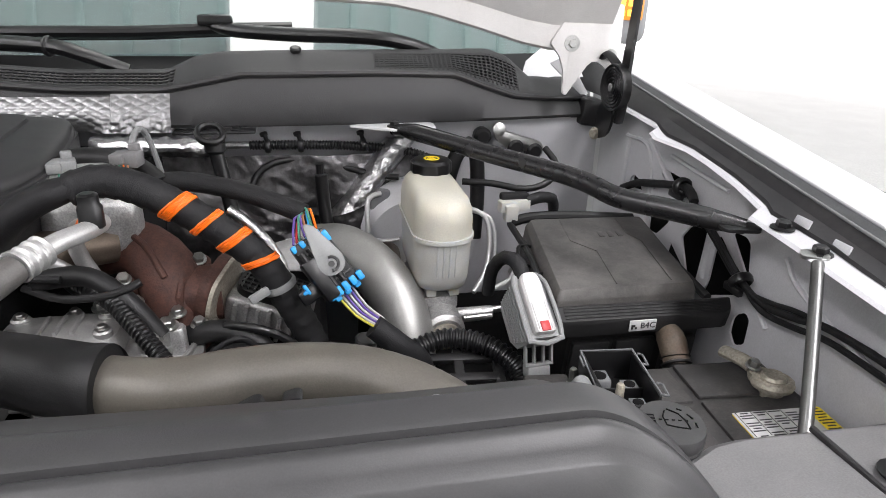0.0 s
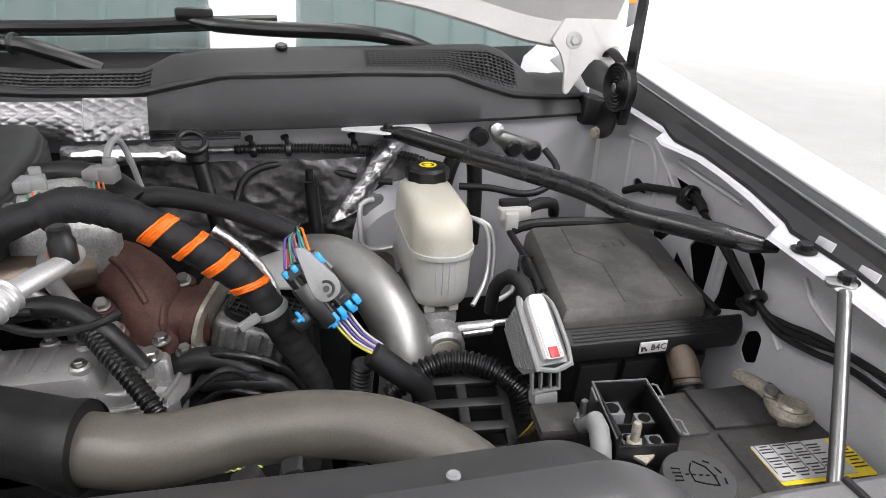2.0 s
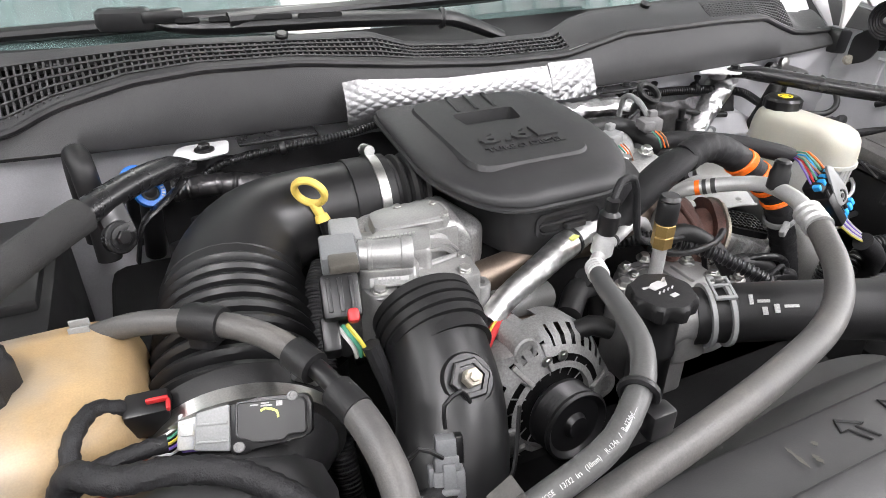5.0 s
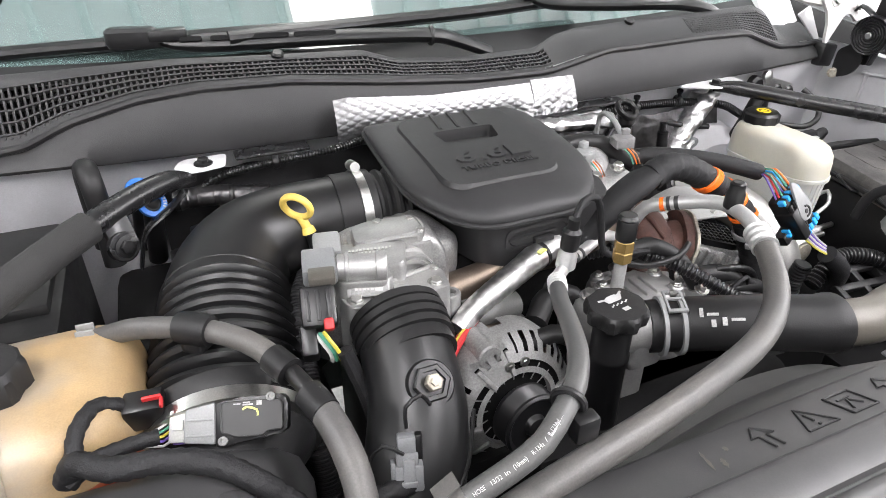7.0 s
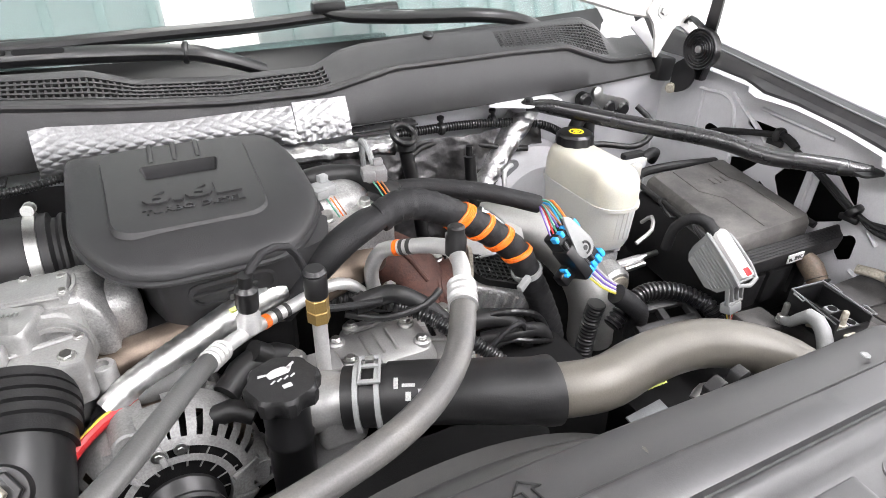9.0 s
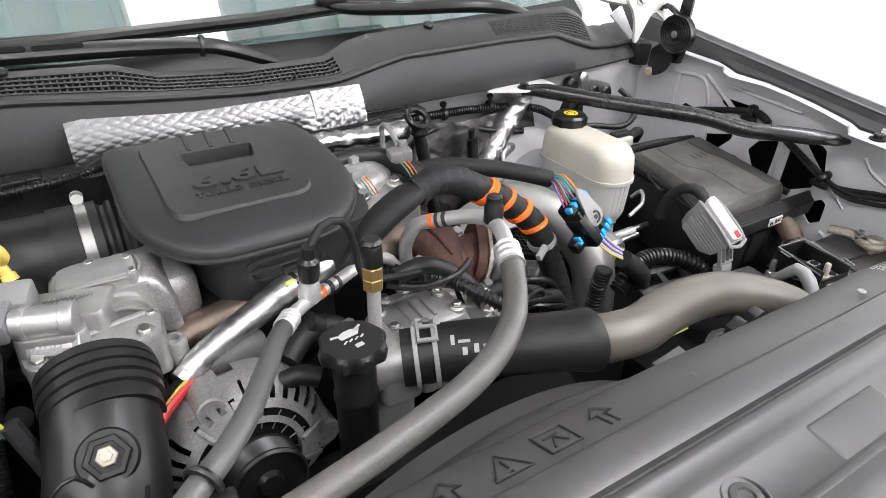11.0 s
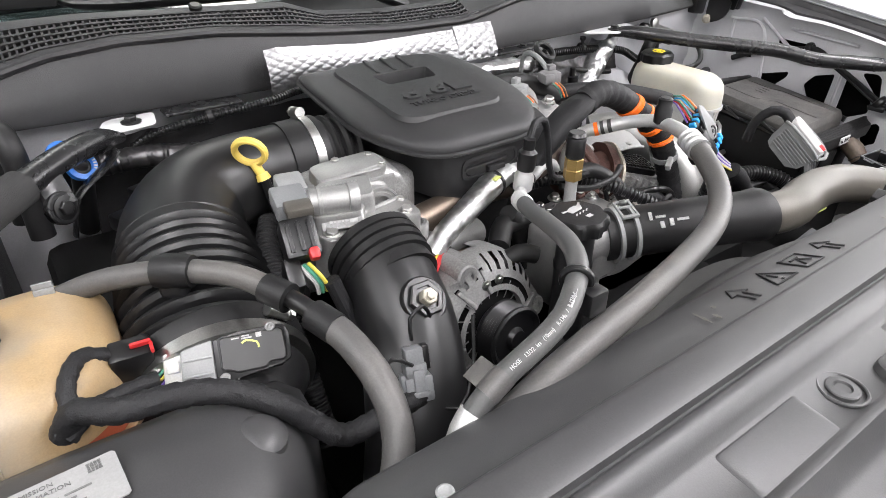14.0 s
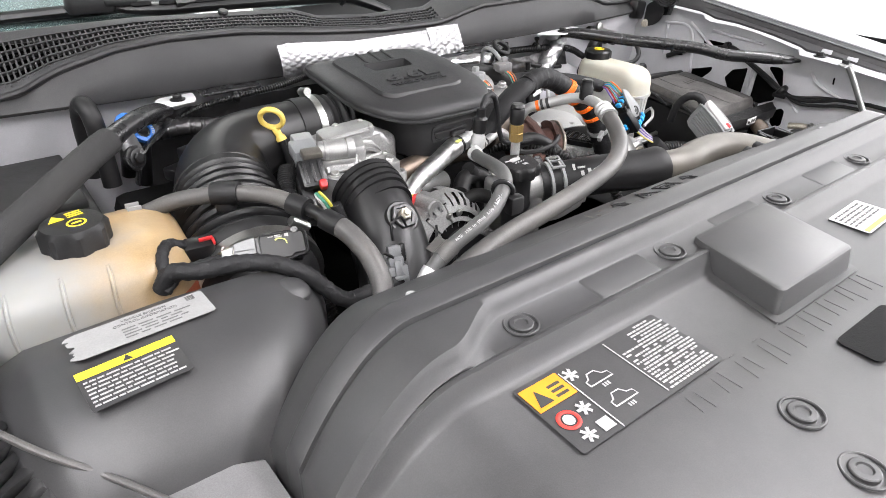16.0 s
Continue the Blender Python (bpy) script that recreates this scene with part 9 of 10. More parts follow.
rw_ = random.Random(2)
for k, c in enumerate(("wire_purple", "red", "wire_green", "wire_white", "wire_purple", "wire_brown", "blue", "wire_green", "orange")):
    bm = B()
    o = IM @ Vector((-0.044, -0.018 + 0.0045 * k, 0.003 * (k % 3)))
    e = Vector((0.325, 1.045, 1.158)) + Vector((0.004 * rw_.random(), 0.006 * rw_.random(), 0.006 * rw_.random()))
    tube(bm, [o, o.lerp(e, 0.5) + Vector((-0.004, 0.0, 0.008)) + Vector((0.006 * (rw_.random() - 0.5), 0, 0.006 * rw_.random())), e], 0.0014, 6)
    part("wire", bm, c, ic)
bm = B()
tube(bm, [(0.325, 1.045, 1.160), (0.300, 1.055, 1.168), (0.25, 1.085, 1.178), (0.18, 1.12, 1.182), (0.12, 1.14, 1.17)], 0.012, 14, jitter=0.05)
part("taped_loom", bm, "tape", ic)
bm = B()
tube(bm, [(0.395, 0.950, 1.056), (0.425, 0.945, 1.030), (0.45, 0.955, 1.00), (0.46, 0.97, 0.95)], 0.014, 14, jitter=0.05)
part("taped_loom", bm, "tape", ic)

settle(ic, -0.016, 0.010, 0.008)

# ---- hoses and fittings round the master cylinder ----
bm = B()
tube(bm, [(0.40, 0.98, 0.99), (0.43, 0.985, 1.012), (0.47, 0.99, 1.022), (0.515, 0.975, 1.018), (0.545, 0.945, 1.005), (0.555, 0.925, 0.98)], 0.012, 14, ripple=(0.007, 0.0012))
single("corrugated_loom", bm, "gloss", "black corrugated loom arching to the control plug", "wiring loom", "looms")
bm = B()
tube(bm, [(0.372, 0.985, 1.035), (0.370, 0.99, 1.00), (0.365, 0.99, 0.94), (0.36, 0.98, 0.88)], 0.012, 14, ripple=(0.006, 0.0012))
single("corrugated_loom", bm, "gloss", "upright black corrugated loom", "wiring loom", "looms")
vb = thing("slotted_bracket", (0.48, 0.9, 0.96), "black slotted plastic bracket behind the intercooler pipe", "bracket")
SBM = frame_of(Vector((0.478, 0.935, 0.985)), (1, -0.1, 0), (0.1, 1, 0.35))
for i in range(4):
    bm = B()
    rbox(bm, SBM @ Matrix.Translation((0, -0.045 + 0.030 * i, 0)), 0.095, 0.012, 0.010, 0.002)
    part("slat", bm, "plastic", vb)
for x in (-0.048, 0.0, 0.048):
    bm = B()
    rbox(bm, SBM @ Matrix.Translation((x, 0, -0.002)), 0.012, 0.12, 0.012, 0.002)
    part("rail", bm, "plastic", vb)
ub = thing("booster_fittings", (0.43, 1.3, 1.03), "steel pipe loop and dark valve beside the reservoir", "pipe fitting")
bm = B()
tube(bm, [(0.425, 1.30, 1.11), (0.405, 1.29, 1.105), (0.402, 1.28, 1.07), (0.405, 1.275, 1.045), (0.425, 1.27, 1.04), (0.45, 1.265, 1.045)], 0.0042, 10)
part("pipe_loop", bm, "pipe_alu", ub)
bm = B()
rbox(bm, Matrix.Translation((0.425, 1.315, 1.082)), 0.035, 0.03, 0.065, 0.006)
part("bracket", bm, "midgrey", ub)
bm = B()
lathe(bm, [(0.020, 0), (0.022, 0.004), (0.022, 0.05), (0.018, 0.056), (0.010, 0.056)], axes((0.425, 1.24, 1.035), (0.0, -1, -0.35)), 22)
part("valve", bm, "hotpipe", ub)
for pts in (((0.545, 1.20, 1.115), (0.568, 1.19, 1.105), (0.575, 1.18, 1.07), (0.565, 1.16, 1.03), (0.54, 1.13, 1.01)), ((0.55, 1.24, 1.10), (0.585, 1.22, 1.09), (0.590, 1.20, 1.05), (0.575, 1.17, 0.99)), ((0.555, 1.11, 1.02), (0.59, 1.115, 1.035), (0.60, 1.13, 1.05), (0.60, 1.15, 1.03))):
    bm = B()
    tube(bm, pts, 0.0035, 10)
    part("brake_pipe", bm, "pipe_alu", ub, "thin steel brake pipe")
bh = thing("booster_hose", (0.55, 1.28, 1.1), "black rubber vacuum hose looping by the reservoir", "hose", "hoses")
bm = B()
tube(bm, [(0.53, 1.31, 1.08), (0.535, 1.29, 1.14), (0.545, 1.285, 1.175), (0.565, 1.29, 1.19), (0.58, 1.30, 1.17), (0.585, 1.30, 1.10), (0.58, 1.29, 1.03)], 0.012, 14)
tube(bm, [(0.555, 1.285, 1.13), (0.60, 1.27, 1.13), (0.65, 1.25, 1.125), (0.69, 1.255, 1.135), (0.71, 1.28, 1.155), (0.70, 1.31, 1.175)], 0.0055, 12)
part("hose", bm, "rubber", bh)
cc = thing("cream_connector", (0.615, 1.215, 1.1), "cream plug with black cable beside the fuse box", "connector")
bm = B()
rbox(bm, Matrix.Translation((0.620, 1.212, 1.112)) @ Matrix.Rotation(0.15, 4, "Z"), 0.05, 0.018, 0.018, 0.003)
rbox(bm, Matrix.Translation((0.612, 1.202, 1.104)), 0.020, 0.02, 0.026, 0.003)
part("plug", bm, "resin_clear", cc)
bm = B()
tube(bm, [(0.640, 1.215, 1.116), (0.665, 1.222, 1.120), (0.690, 1.235, 1.112), (0.70, 1.25, 1.09)], 0.009, 12, jitter=0.08)
rbox(bm, Matrix.Translation((0.622, 1.220, 1.124)), 0.045, 0.016, 0.012, 0.004)
part("cable", bm, "tape", cc)
fwb = thing("firewall_fitting", (0.66, 1.335, 1.17), "bright stamped bracket with two black grommets on the firewall", "bracket")
bm = B()
prism(bm, round_corners([(-0.045, 0.016), (0.04, -0.010), (0.045, -0.028), (-0.02, -0.022), (-0.045, -0.002)], 0.008, 3), frame_of(Vector((0.665, 1.345, 1.188)), (1, 0, 0), (0, 0, 1)), 0.0, 0.008, 0.003)
part("plate", bm, "steel", fwb)
for x, z in ((0.658, 1.170), (0.692, 1.163), (0.600, 1.19)):
    bm = B()
    lathe(bm, [(0.015, 0), (0.015, 0.012), (0.010, 0.018), (0.006, 0.018)], axes((x, 1.350, z), (0, -1, 0)), 18)
    part("grommet", bm, "gloss", fwb)
bm = B()
lathe(bm, [(0.011, 0), (0.011, 0.008), (0.006, 0.010)], axes((0.628, 1.345, 1.200), (0, -1, 0.2)), 16)
part("stud", bm, "steel", fwb)

# ---- loom along the inner fender ----
al_ = thing("fender_loom", (0.815, 1.0, 1.05), "black taped loom and cables along the inner fender", "wiring loom", "looms")
bm = B()
tube(bm, [(0.822, 1.26, 1.118), (0.826, 1.22, 1.138), (0.828, 1.185, 1.148), (0.829, 1.13, 1.162), (0.828, 1.086, 1.170), (0.822, 1.06, 1.160)], 0.006, 12, jitter=0.1)
tube(bm, [(0.826, 1.095, 1.170), (0.824, 1.062, 1.157), (0.822, 1.006, 1.135), (0.822, 0.936, 1.099), (0.826, 0.895, 1.088), (0.828, 0.845, 1.097), (0.828, 0.805, 1.108), (0.826, 0.70, 1.11), (0.82, 0.55, 1.09)], 0.0042, 12)
tube(bm, [(0.824, 1.07, 1.160), (0.821, 1.012, 1.140), (0.821, 0.942, 1.104), (0.825, 0.90, 1.080), (0.827, 0.85, 1.085), (0.827, 0.80, 1.096), (0.826, 0.70, 1.098)], 0.0036, 10)
tube(bm, [(0.824, 1.05, 1.150), (0.822, 1.00, 1.126), (0.822, 0.936, 1.094), (0.827, 0.892, 1.094), (0.829, 0.845, 1.104), (0.827, 0.75, 1.113)], 0.0032, 10)
part("loom", bm, "tape", al_)
for p, ax in (((0.821, 0.938, 1.100), (0, -0.80, -0.5)), ((0.826, 1.098, 1.168), (0, -1, 0.2))):
    bm = B()
    ring(bm, p, ax, 0.011, 0.004, 18, 8, 1.6)
    rbox(bm, Matrix.Translation(Vector(p) + Vector((-0.008, 0, -0.010))), 0.008, 0.03, 0.010, 0.002)
    part("clip", bm, "gloss", al_)
cb = thing("battery_cable_boot", (0.71, 0.92, 1.0), "dusty tan and black ribbed cable boot under the fuse box", "cable boot")
bm = B()
tube(bm, [(0.735, 0.940, 1.038), (0.734, 0.922, 1.030), (0.732, 0.903, 1.012)], 0.016, 18, radii=[(0, 0.014), (0.3, 0.0175), (0.6, 0.0165), (1, 0.015)])
part("collar", bm, "boot", cb)
bm = B()
tube(bm, [(0.733, 0.912, 1.020), (0.730, 0.892, 0.997), (0.724, 0.882, 0.95)], 0.0155, 18, ripple=(0.009, 0.0025))
part("boot", bm, "rubber", cb)

# ---- fan shroud ----
fs = thing("fan_shroud", (0.03, 0.74, 0.8), "smooth dusty black plastic fan shroud behind the radiator", "fan shroud")
bm = B()
rows = []
for i in range(49):
    a = math.pi * i / 48
    row = []
    for y, r in ((0.665, 0.404), (0.70, 0.398), (0.73, 0.382), (0.755, 0.356), (0.772, 0.330), (0.80, 0.322), (0.80, 0.310)):
        row.append((0.045 + r * 1.05 * math.cos(a), y, 0.755 + r * math.sin(a)))
    rows.append(row)
sheet(bm, rows, 0.003)
part("shell", bm, "shroud_dust", fs)
bm = B()
for i in range(9):
    m = Matrix.Translation((0.045, 0.775, 0.755)) @ Matrix.Rotation(2 * math.pi * i / 9, 4, "Y") @ Matrix.Translation((0, 0, 0.18)) @ Matrix.Rotation(0.6, 4, "Z")
    rbox(bm, m, 0.11, 0.006, 0.22, 0.002)
part("fan_blade", bm, "void", fs, kind="stuff")
bm = B()
rbox(bm, Matrix.Translation((0.0, 0.70, 0.85)), 1.1, 0.03, 0.45, 0.01)
single("radiator", bm, "void", "dark radiator core behind the cover", "radiator")

# small lower hoses in front of the engine
for pts, r, lab in ((((-0.10, 0.915, 1.095), (-0.12, 0.925, 1.10), (-0.15, 0.93, 1.085), (-0.16, 0.94, 1.05)), 0.011, "black elbow hose beside the oil filler"),
                    (((-0.12, 0.96, 1.09), (-0.09, 0.985, 1.10), (-0.05, 0.99, 1.09), (-0.03, 0.97, 1.05)), 0.014, "black coolant hose below the foil tube"),
                    (((-0.085, 0.985, 1.115), (-0.06, 0.99, 1.085), (-0.055, 0.98, 1.03)), 0.012, "upright black hose below the sensor"),
                    (((0.03, 1.0, 1.125), (0.08, 1.005, 1.125), (0.12, 0.99, 1.10), (0.15, 0.98, 1.06)), 0.011, "black taped cable crossing to the turbo"),
                    (((0.17, 1.02, 1.035), (0.21, 1.01, 1.045), (0.25, 1.0, 1.03), (0.27, 0.99, 0.98)), 0.013, "black taped cable below the exhaust valve"),
                    (((0.20, 1.0, 1.02), (0.23, 0.985, 1.03), (0.28, 0.985, 1.02), (0.30, 0.99, 0.98)), 0.010, "black taped cable below the exhaust valve")):
    bm = B()
    tube(bm, pts, r, 12, jitter=0.06)
    single("lower_hose", bm, "rubber", lab, "hose", "hoses")
bm = B()
tube(bm, [(0.02, 1.0, 1.118), (0.06, 0.985, 1.110), (0.11, 0.985, 1.112), (0.135, 0.995, 1.12)], 0.0045, 10)
single("black_cable", bm, "rubber", "thin black cable behind the brass valve", "cable", "cables")
bm = B()
tube(bm, [(0.010, 1.046, 1.106), (0.034, 1.036, 1.112), (0.062, 1.022, 1.111), (0.104, 0.988, 1.102), (0.126, 0.963, 1.092), (0.152, 0.933, 1.077), (0.175, 0.905, 1.058), (0.19, 0.885, 1.02)], 0.0086, 14, ripple=(0.006, 0.0009))
single("corrugated_loom", bm, "gloss", "black corrugated loom beside the timing cover", "wiring loom", "looms")
bm = B()
tube(bm, [(-0.205, 0.985, 1.14), (-0.36, 1.0, 1.10), (-0.375, 1.02, 1.06), (-0.36, 1.0, 1.0)][1:], 0.012, 14)
tube(bm, [(-0.355, 1.075, 1.15), (-0.372, 1.045, 1.135), (-0.385, 0.99, 1.10), (-0.39, 0.94, 1.05), (-0.39, 0.9, 0.98)], 0.013, 14, ripple=(0.004, 0.0006))
single("braided_loom", bm, "tape", "black braided loom beside the bellows", "wiring loom", "looms")

# ---- passenger side corner ----
b2 = thing("battery", (-0.69, 1.18, 0.95), "dark second battery under a plastic cover", "battery")
bm = B()
rbox(bm, Matrix.Translation((-0.72, 1.185, 1.07)), 0.23, 0.24, 0.17, 0.008)
part("case", bm, "plastic", b2)
bm = B()
rbox(bm, Matrix.Translation((-0.70, 1.195, 1.160)), 0.17, 0.19, 0.014, 0.004)
part("cover", bm, "plastic", b2)
bm = B()
rbox(bm, Matrix.Translation((-0.742, 1.105, 1.178)), 0.04, 0.05, 0.044, 0.006)
part("terminal_cover", bm, "red", b2, "red terminal cover")
bm = B()
tube(bm, [(-0.590, 1.335, 1.10), (-0.590, 1.332, 1.18), (-0.588, 1.325, 1.208), (-0.584, 1.308, 1.219), (-0.580, 1.290, 1.206), (-0.578, 1.285, 1.16), (-0.578, 1.28, 1.10)], 0.0135, 16)
settle(single("heater_hose", bm, "rubber", "black rubber hose arching in front of the firewall", "hose", "hoses"), 0.015, -0.030, 0.016)
bc = thing("service_port", (-0.51, 1.265, 1.1), "blue port cap on a dark fitting under the brace", "port cap", "blue port caps")
bm = B()
BA = axes((-0.505, 1.247, 1.190), (0.25, -0.75, 0.55))
lathe(bm, [(0.0120, -0.004), (0.0165, -0.003), (0.0172, 0.002), (0.0165, 0.0055), (0.0110, 0.0060), (0.0100, 0.0045), (0.0100, -0.002)], BA, 28)
cp_ = part("cap", bm, "blue_port", bc, "bright blue ring cap")
bm = B()
for k in range(4):
    rbox(bm, BA @ Matrix.Rotation(0.25 * k - 0.3, 4, "Z") @ Matrix.Translation((0.0138, 0, 0.0061)), 0.0035, 0.0016, 0.0006, 0)
part("cap_mark", bm, "print_silver", cp_, "pale moulded mark")
bm = B()
lathe(bm, [(0.0098, -0.006), (0.0098, 0.003), (0.007, 0.004), (0.003, 0.002)], BA, 20)
part("centre", bm, "gloss", bc)
bm = B()
lathe(bm, [(0.012, -0.09), (0.012, -0.003)], axes((-0.505, 1.247, 1.190), (0.1, -0.2, 0.9)), 14)
part("stem", bm, "gloss", bc)
copy_thing(bc, Matrix.Translation(Vector((-0.5235, 1.301, 1.104)) * K))
# Plain near-black box added to fill the shaded corner.
bm = B()
rbox(bm, Matrix.Translation((-0.50, 1.16, 1.02)), 0.14, 0.22, 0.16, 0.02)
single("corner_fill", bm, "void", "near-black box filling the shaded corner behind the bellows", "canister")
bm = B()
rbox(bm, Matrix.Translation((-0.47, 1.20, 1.135)) @ Matrix.Rotation(0.4, 4, "Z"), 0.05, 0.03, 0.02, 0.004)
rbox(bm, Matrix.Translation((-0.455, 1.215, 1.155)) @ Matrix.Rotation(0.4, 4, "Z"), 0.025, 0.02, 0.02, 0.004)
single("relay", bm, "gloss", "small black relay behind the intake elbow", "relay")

oc_ = thing("coolant_outlet", (0.05, 0.985, 1.03), "cast aluminium coolant outlet behind the oil filler", "coolant outlet")
bm = B()
loft(bm, [[(0.052 + x, 0.985 + y, z) for x, y in outline(w, d, 0.016, 4)] for w, d, z in ((0.130, 0.076, 0.96), (0.126, 0.072, 1.060), (0.116, 0.064, 1.074), (0.100, 0.050, 1.078))])
part("casting", bm, "bright_alu", oc_, sharp=40)
bm = B()
loft(bm, [[(0.060 + x, 0.945 + y, z) for x, y in outline(w, d, 0.012, 4)] for w, d, z in ((0.070, 0.04, 0.96), (0.066, 0.036, 1.046), (0.056, 0.026, 1.054))])
part("neck", bm, "grey_cast", oc_, sharp=40)
for x, y in ((0.008, 1.004), (0.094, 1.004), (0.098, 0.966), (0.012, 0.966)):
    bm = B()
    lathe(bm, [(0.010, 1.05), (0.010, 1.080), (0.008, 1.082)], Matrix.Translation((x, y, 0)), 16)
    bo_ = part("boss", bm, "bright_alu", oc_)
    bm = B()
    hexbolt(bm, (x, y, 1.082), (0, 0, 1), 0.0055, 0.005, 0.0075)
    part("bolt", bm, "steel", bo_)
for x in (0.036, 0.052, 0.068):
    bm = B()
    rbox(bm, Matrix.Translation((x, 0.985, 1.079)), 0.004, 0.040, 0.006, 0.0015)
    part("rib", bm, "bright_alu", oc_)

# ---- cables and fittings low at the front of the engine ----
cb_ = thing("cast_post", (0.155, 0.995, 0.95), "bare cast post with a large flange bolt", "bolt post")
bm = B()
loft(bm, [[(0.155 + x, 0.997 + y, z) for x, y in outline(w, d, 0.006, 3)] for w, d, z in ((0.036, 0.022, 0.95), (0.034, 0.020, 1.058), (0.030, 0.017, 1.062))])
part("post", bm, "alu", cb_, sharp=40)
bm = B()
lathe(bm, [(0.0085, 0.95), (0.0085, 1.064)], Matrix.Translation((0.149, 0.986, 0)), 16)
part("web", bm, "grey_cast", cb_)
bm = B()
hexbolt(bm, (0.154, 0.996, 1.063), (0, -0.1, 1), 0.0088, 0.010, 0.0125)
part("bolt", bm, "steel", cb_)
rk_ = random.Random(21)
for k, pts in enumerate((((0.185, 1.02, 1.030), (0.210, 1.005, 1.050), (0.245, 0.995, 1.052), (0.280, 0.998, 1.035), (0.305, 1.005, 1.005), (0.31, 1.0, 0.97)),
                         ((0.190, 1.005, 1.010), (0.220, 0.985, 1.034), (0.255, 0.980, 1.036), (0.290, 0.985, 1.014), (0.315, 0.995, 0.98)),
                         ((0.195, 0.99, 1.000), (0.225, 0.98, 1.022), (0.265, 0.975, 1.020), (0.300, 0.98, 0.990), (0.32, 0.985, 0.95)),
                         ((0.170, 0.985, 0.99), (0.190, 0.972, 1.030), (0.220, 0.965, 1.052), (0.245, 0.975, 1.040), (0.25, 0.985, 1.0)))):
    bm = B()
    tube(bm, [Vector(p) + Vector((0.008, 0.006, 0.008)) * (rk_.random() - 0.5) for p in pts], 0.0048 - 0.0006 * k, 14, wrap=(0.010, 0.0007))
    single("black_cable", bm, ("gloss", "tape")[k % 2], "black taped cable looping below the harness", "cable", "cables")
bm = B()
tube(bm, [(0.020, 1.060, 1.10), (0.044, 1.038, 1.103), (0.064, 1.014, 1.101), (0.086, 1.006, 1.103), (0.110, 1.002, 1.098), (0.13, 1.0, 1.05)], 0.0036, 8)
single("black_cable", bm, "gloss", "thin black cable over the cast front cover", "cable", "cables")
bm = B()
tube(bm, [(0.222, 1.062, 1.174), (0.243, 1.058, 1.158), (0.262, 1.054, 1.136), (0.278, 1.048, 1.106), (0.285, 1.04, 1.07)], 0.0070, 20, wrap=(0.006, 0.0006), jitter=0.06)
single("foil_conduit", bm, "foil", "thin silver foil conduit beside the harness", "conduit")
fb_ = thing("metal_bracket", (0.30, 0.80, 1.05), "bare sheet metal bracket under the intercooler pipe", "bracket")
bm = B()
rbox(bm, frame_of(Vector((0.262, 0.770, 1.066)), (1, 0.1, 0), (-0.1, 1, 0.2)), 0.05, 0.018, 0.003, 0.001)
part("plate", bm, "midgrey", fb_)
bm = B()
tube(bm, [(0.318, 0.765, 1.070), (0.338, 0.772, 1.073), (0.362, 0.765, 1.070), (0.385, 0.745, 1.060)], 0.005, 8, flat=0.4)
part("rail", bm, "steel", fb_)
# Added near-black boxes stand in for deep shade low in the bay.
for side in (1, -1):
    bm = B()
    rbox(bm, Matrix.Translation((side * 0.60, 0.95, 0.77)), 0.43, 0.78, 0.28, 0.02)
    single("low_bay_fill", bm, "void", "near-black filler box for the deep shade low in the engine bay", "chassis", "chassis rails")

# ---- raised hood, hinges, wipers and door mirrors ----
hd = thing("hood", (0, 1.33, 1.36), "raised white engine hood seen from below", "hood")
OPEN = radians(52)


def hood_pt(x, s, d=0.0):
    """s metres from the hinge line along the raised hood, d below its inner skin."""
    return (x, 1.345 - s * math.cos(OPEN) - d * math.sin(OPEN), 1.395 + s * math.sin(OPEN) - d * math.cos(OPEN))


EDGE = ([0.0, 0.30, 0.448, 0.506, 0.583, 0.654, 0.704, 0.80], [1.405, 1.40, 1.393, 1.382, 1.362, 1.341, 1.332, 1.330])
bm = B()
rows = []
for x in np.linspace(-0.80, 0.80, 81):
    ze = float(np.interp(x, *EDGE)) if x > 0 else 1.405 + 0.22 * min(0.35, -x)
    row = [(x, 1.338, ze - 0.002), (x, 1.332, ze - 0.004), (x, 1.326, ze)]
    for s in (0.03, 0.06, 0.10, 0.3, 0.6, 0.9, 1.08):
        q = Vector(hood_pt(x, s))
        w = max(0.0, 1 - s / 0.3)
        row.append((q.x, q.y, q.z - (1.39 - ze) * w))
    rows.append(row)
sheet(bm, rows, 0.003)
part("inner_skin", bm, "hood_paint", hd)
# Near-black plates on the skin paint the shade inside its openings.
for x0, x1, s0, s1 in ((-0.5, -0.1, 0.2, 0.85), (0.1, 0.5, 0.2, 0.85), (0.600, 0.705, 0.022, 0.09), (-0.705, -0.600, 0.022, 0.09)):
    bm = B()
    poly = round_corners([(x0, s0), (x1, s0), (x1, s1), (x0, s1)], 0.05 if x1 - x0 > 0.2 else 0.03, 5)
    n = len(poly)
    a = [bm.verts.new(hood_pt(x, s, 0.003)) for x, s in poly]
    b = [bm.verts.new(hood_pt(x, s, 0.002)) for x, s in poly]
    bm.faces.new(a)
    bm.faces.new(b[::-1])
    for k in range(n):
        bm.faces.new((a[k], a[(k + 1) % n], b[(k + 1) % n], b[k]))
    part("cavity", bm, "void", hd, "near-black plate for a shaded opening of the inner skin")
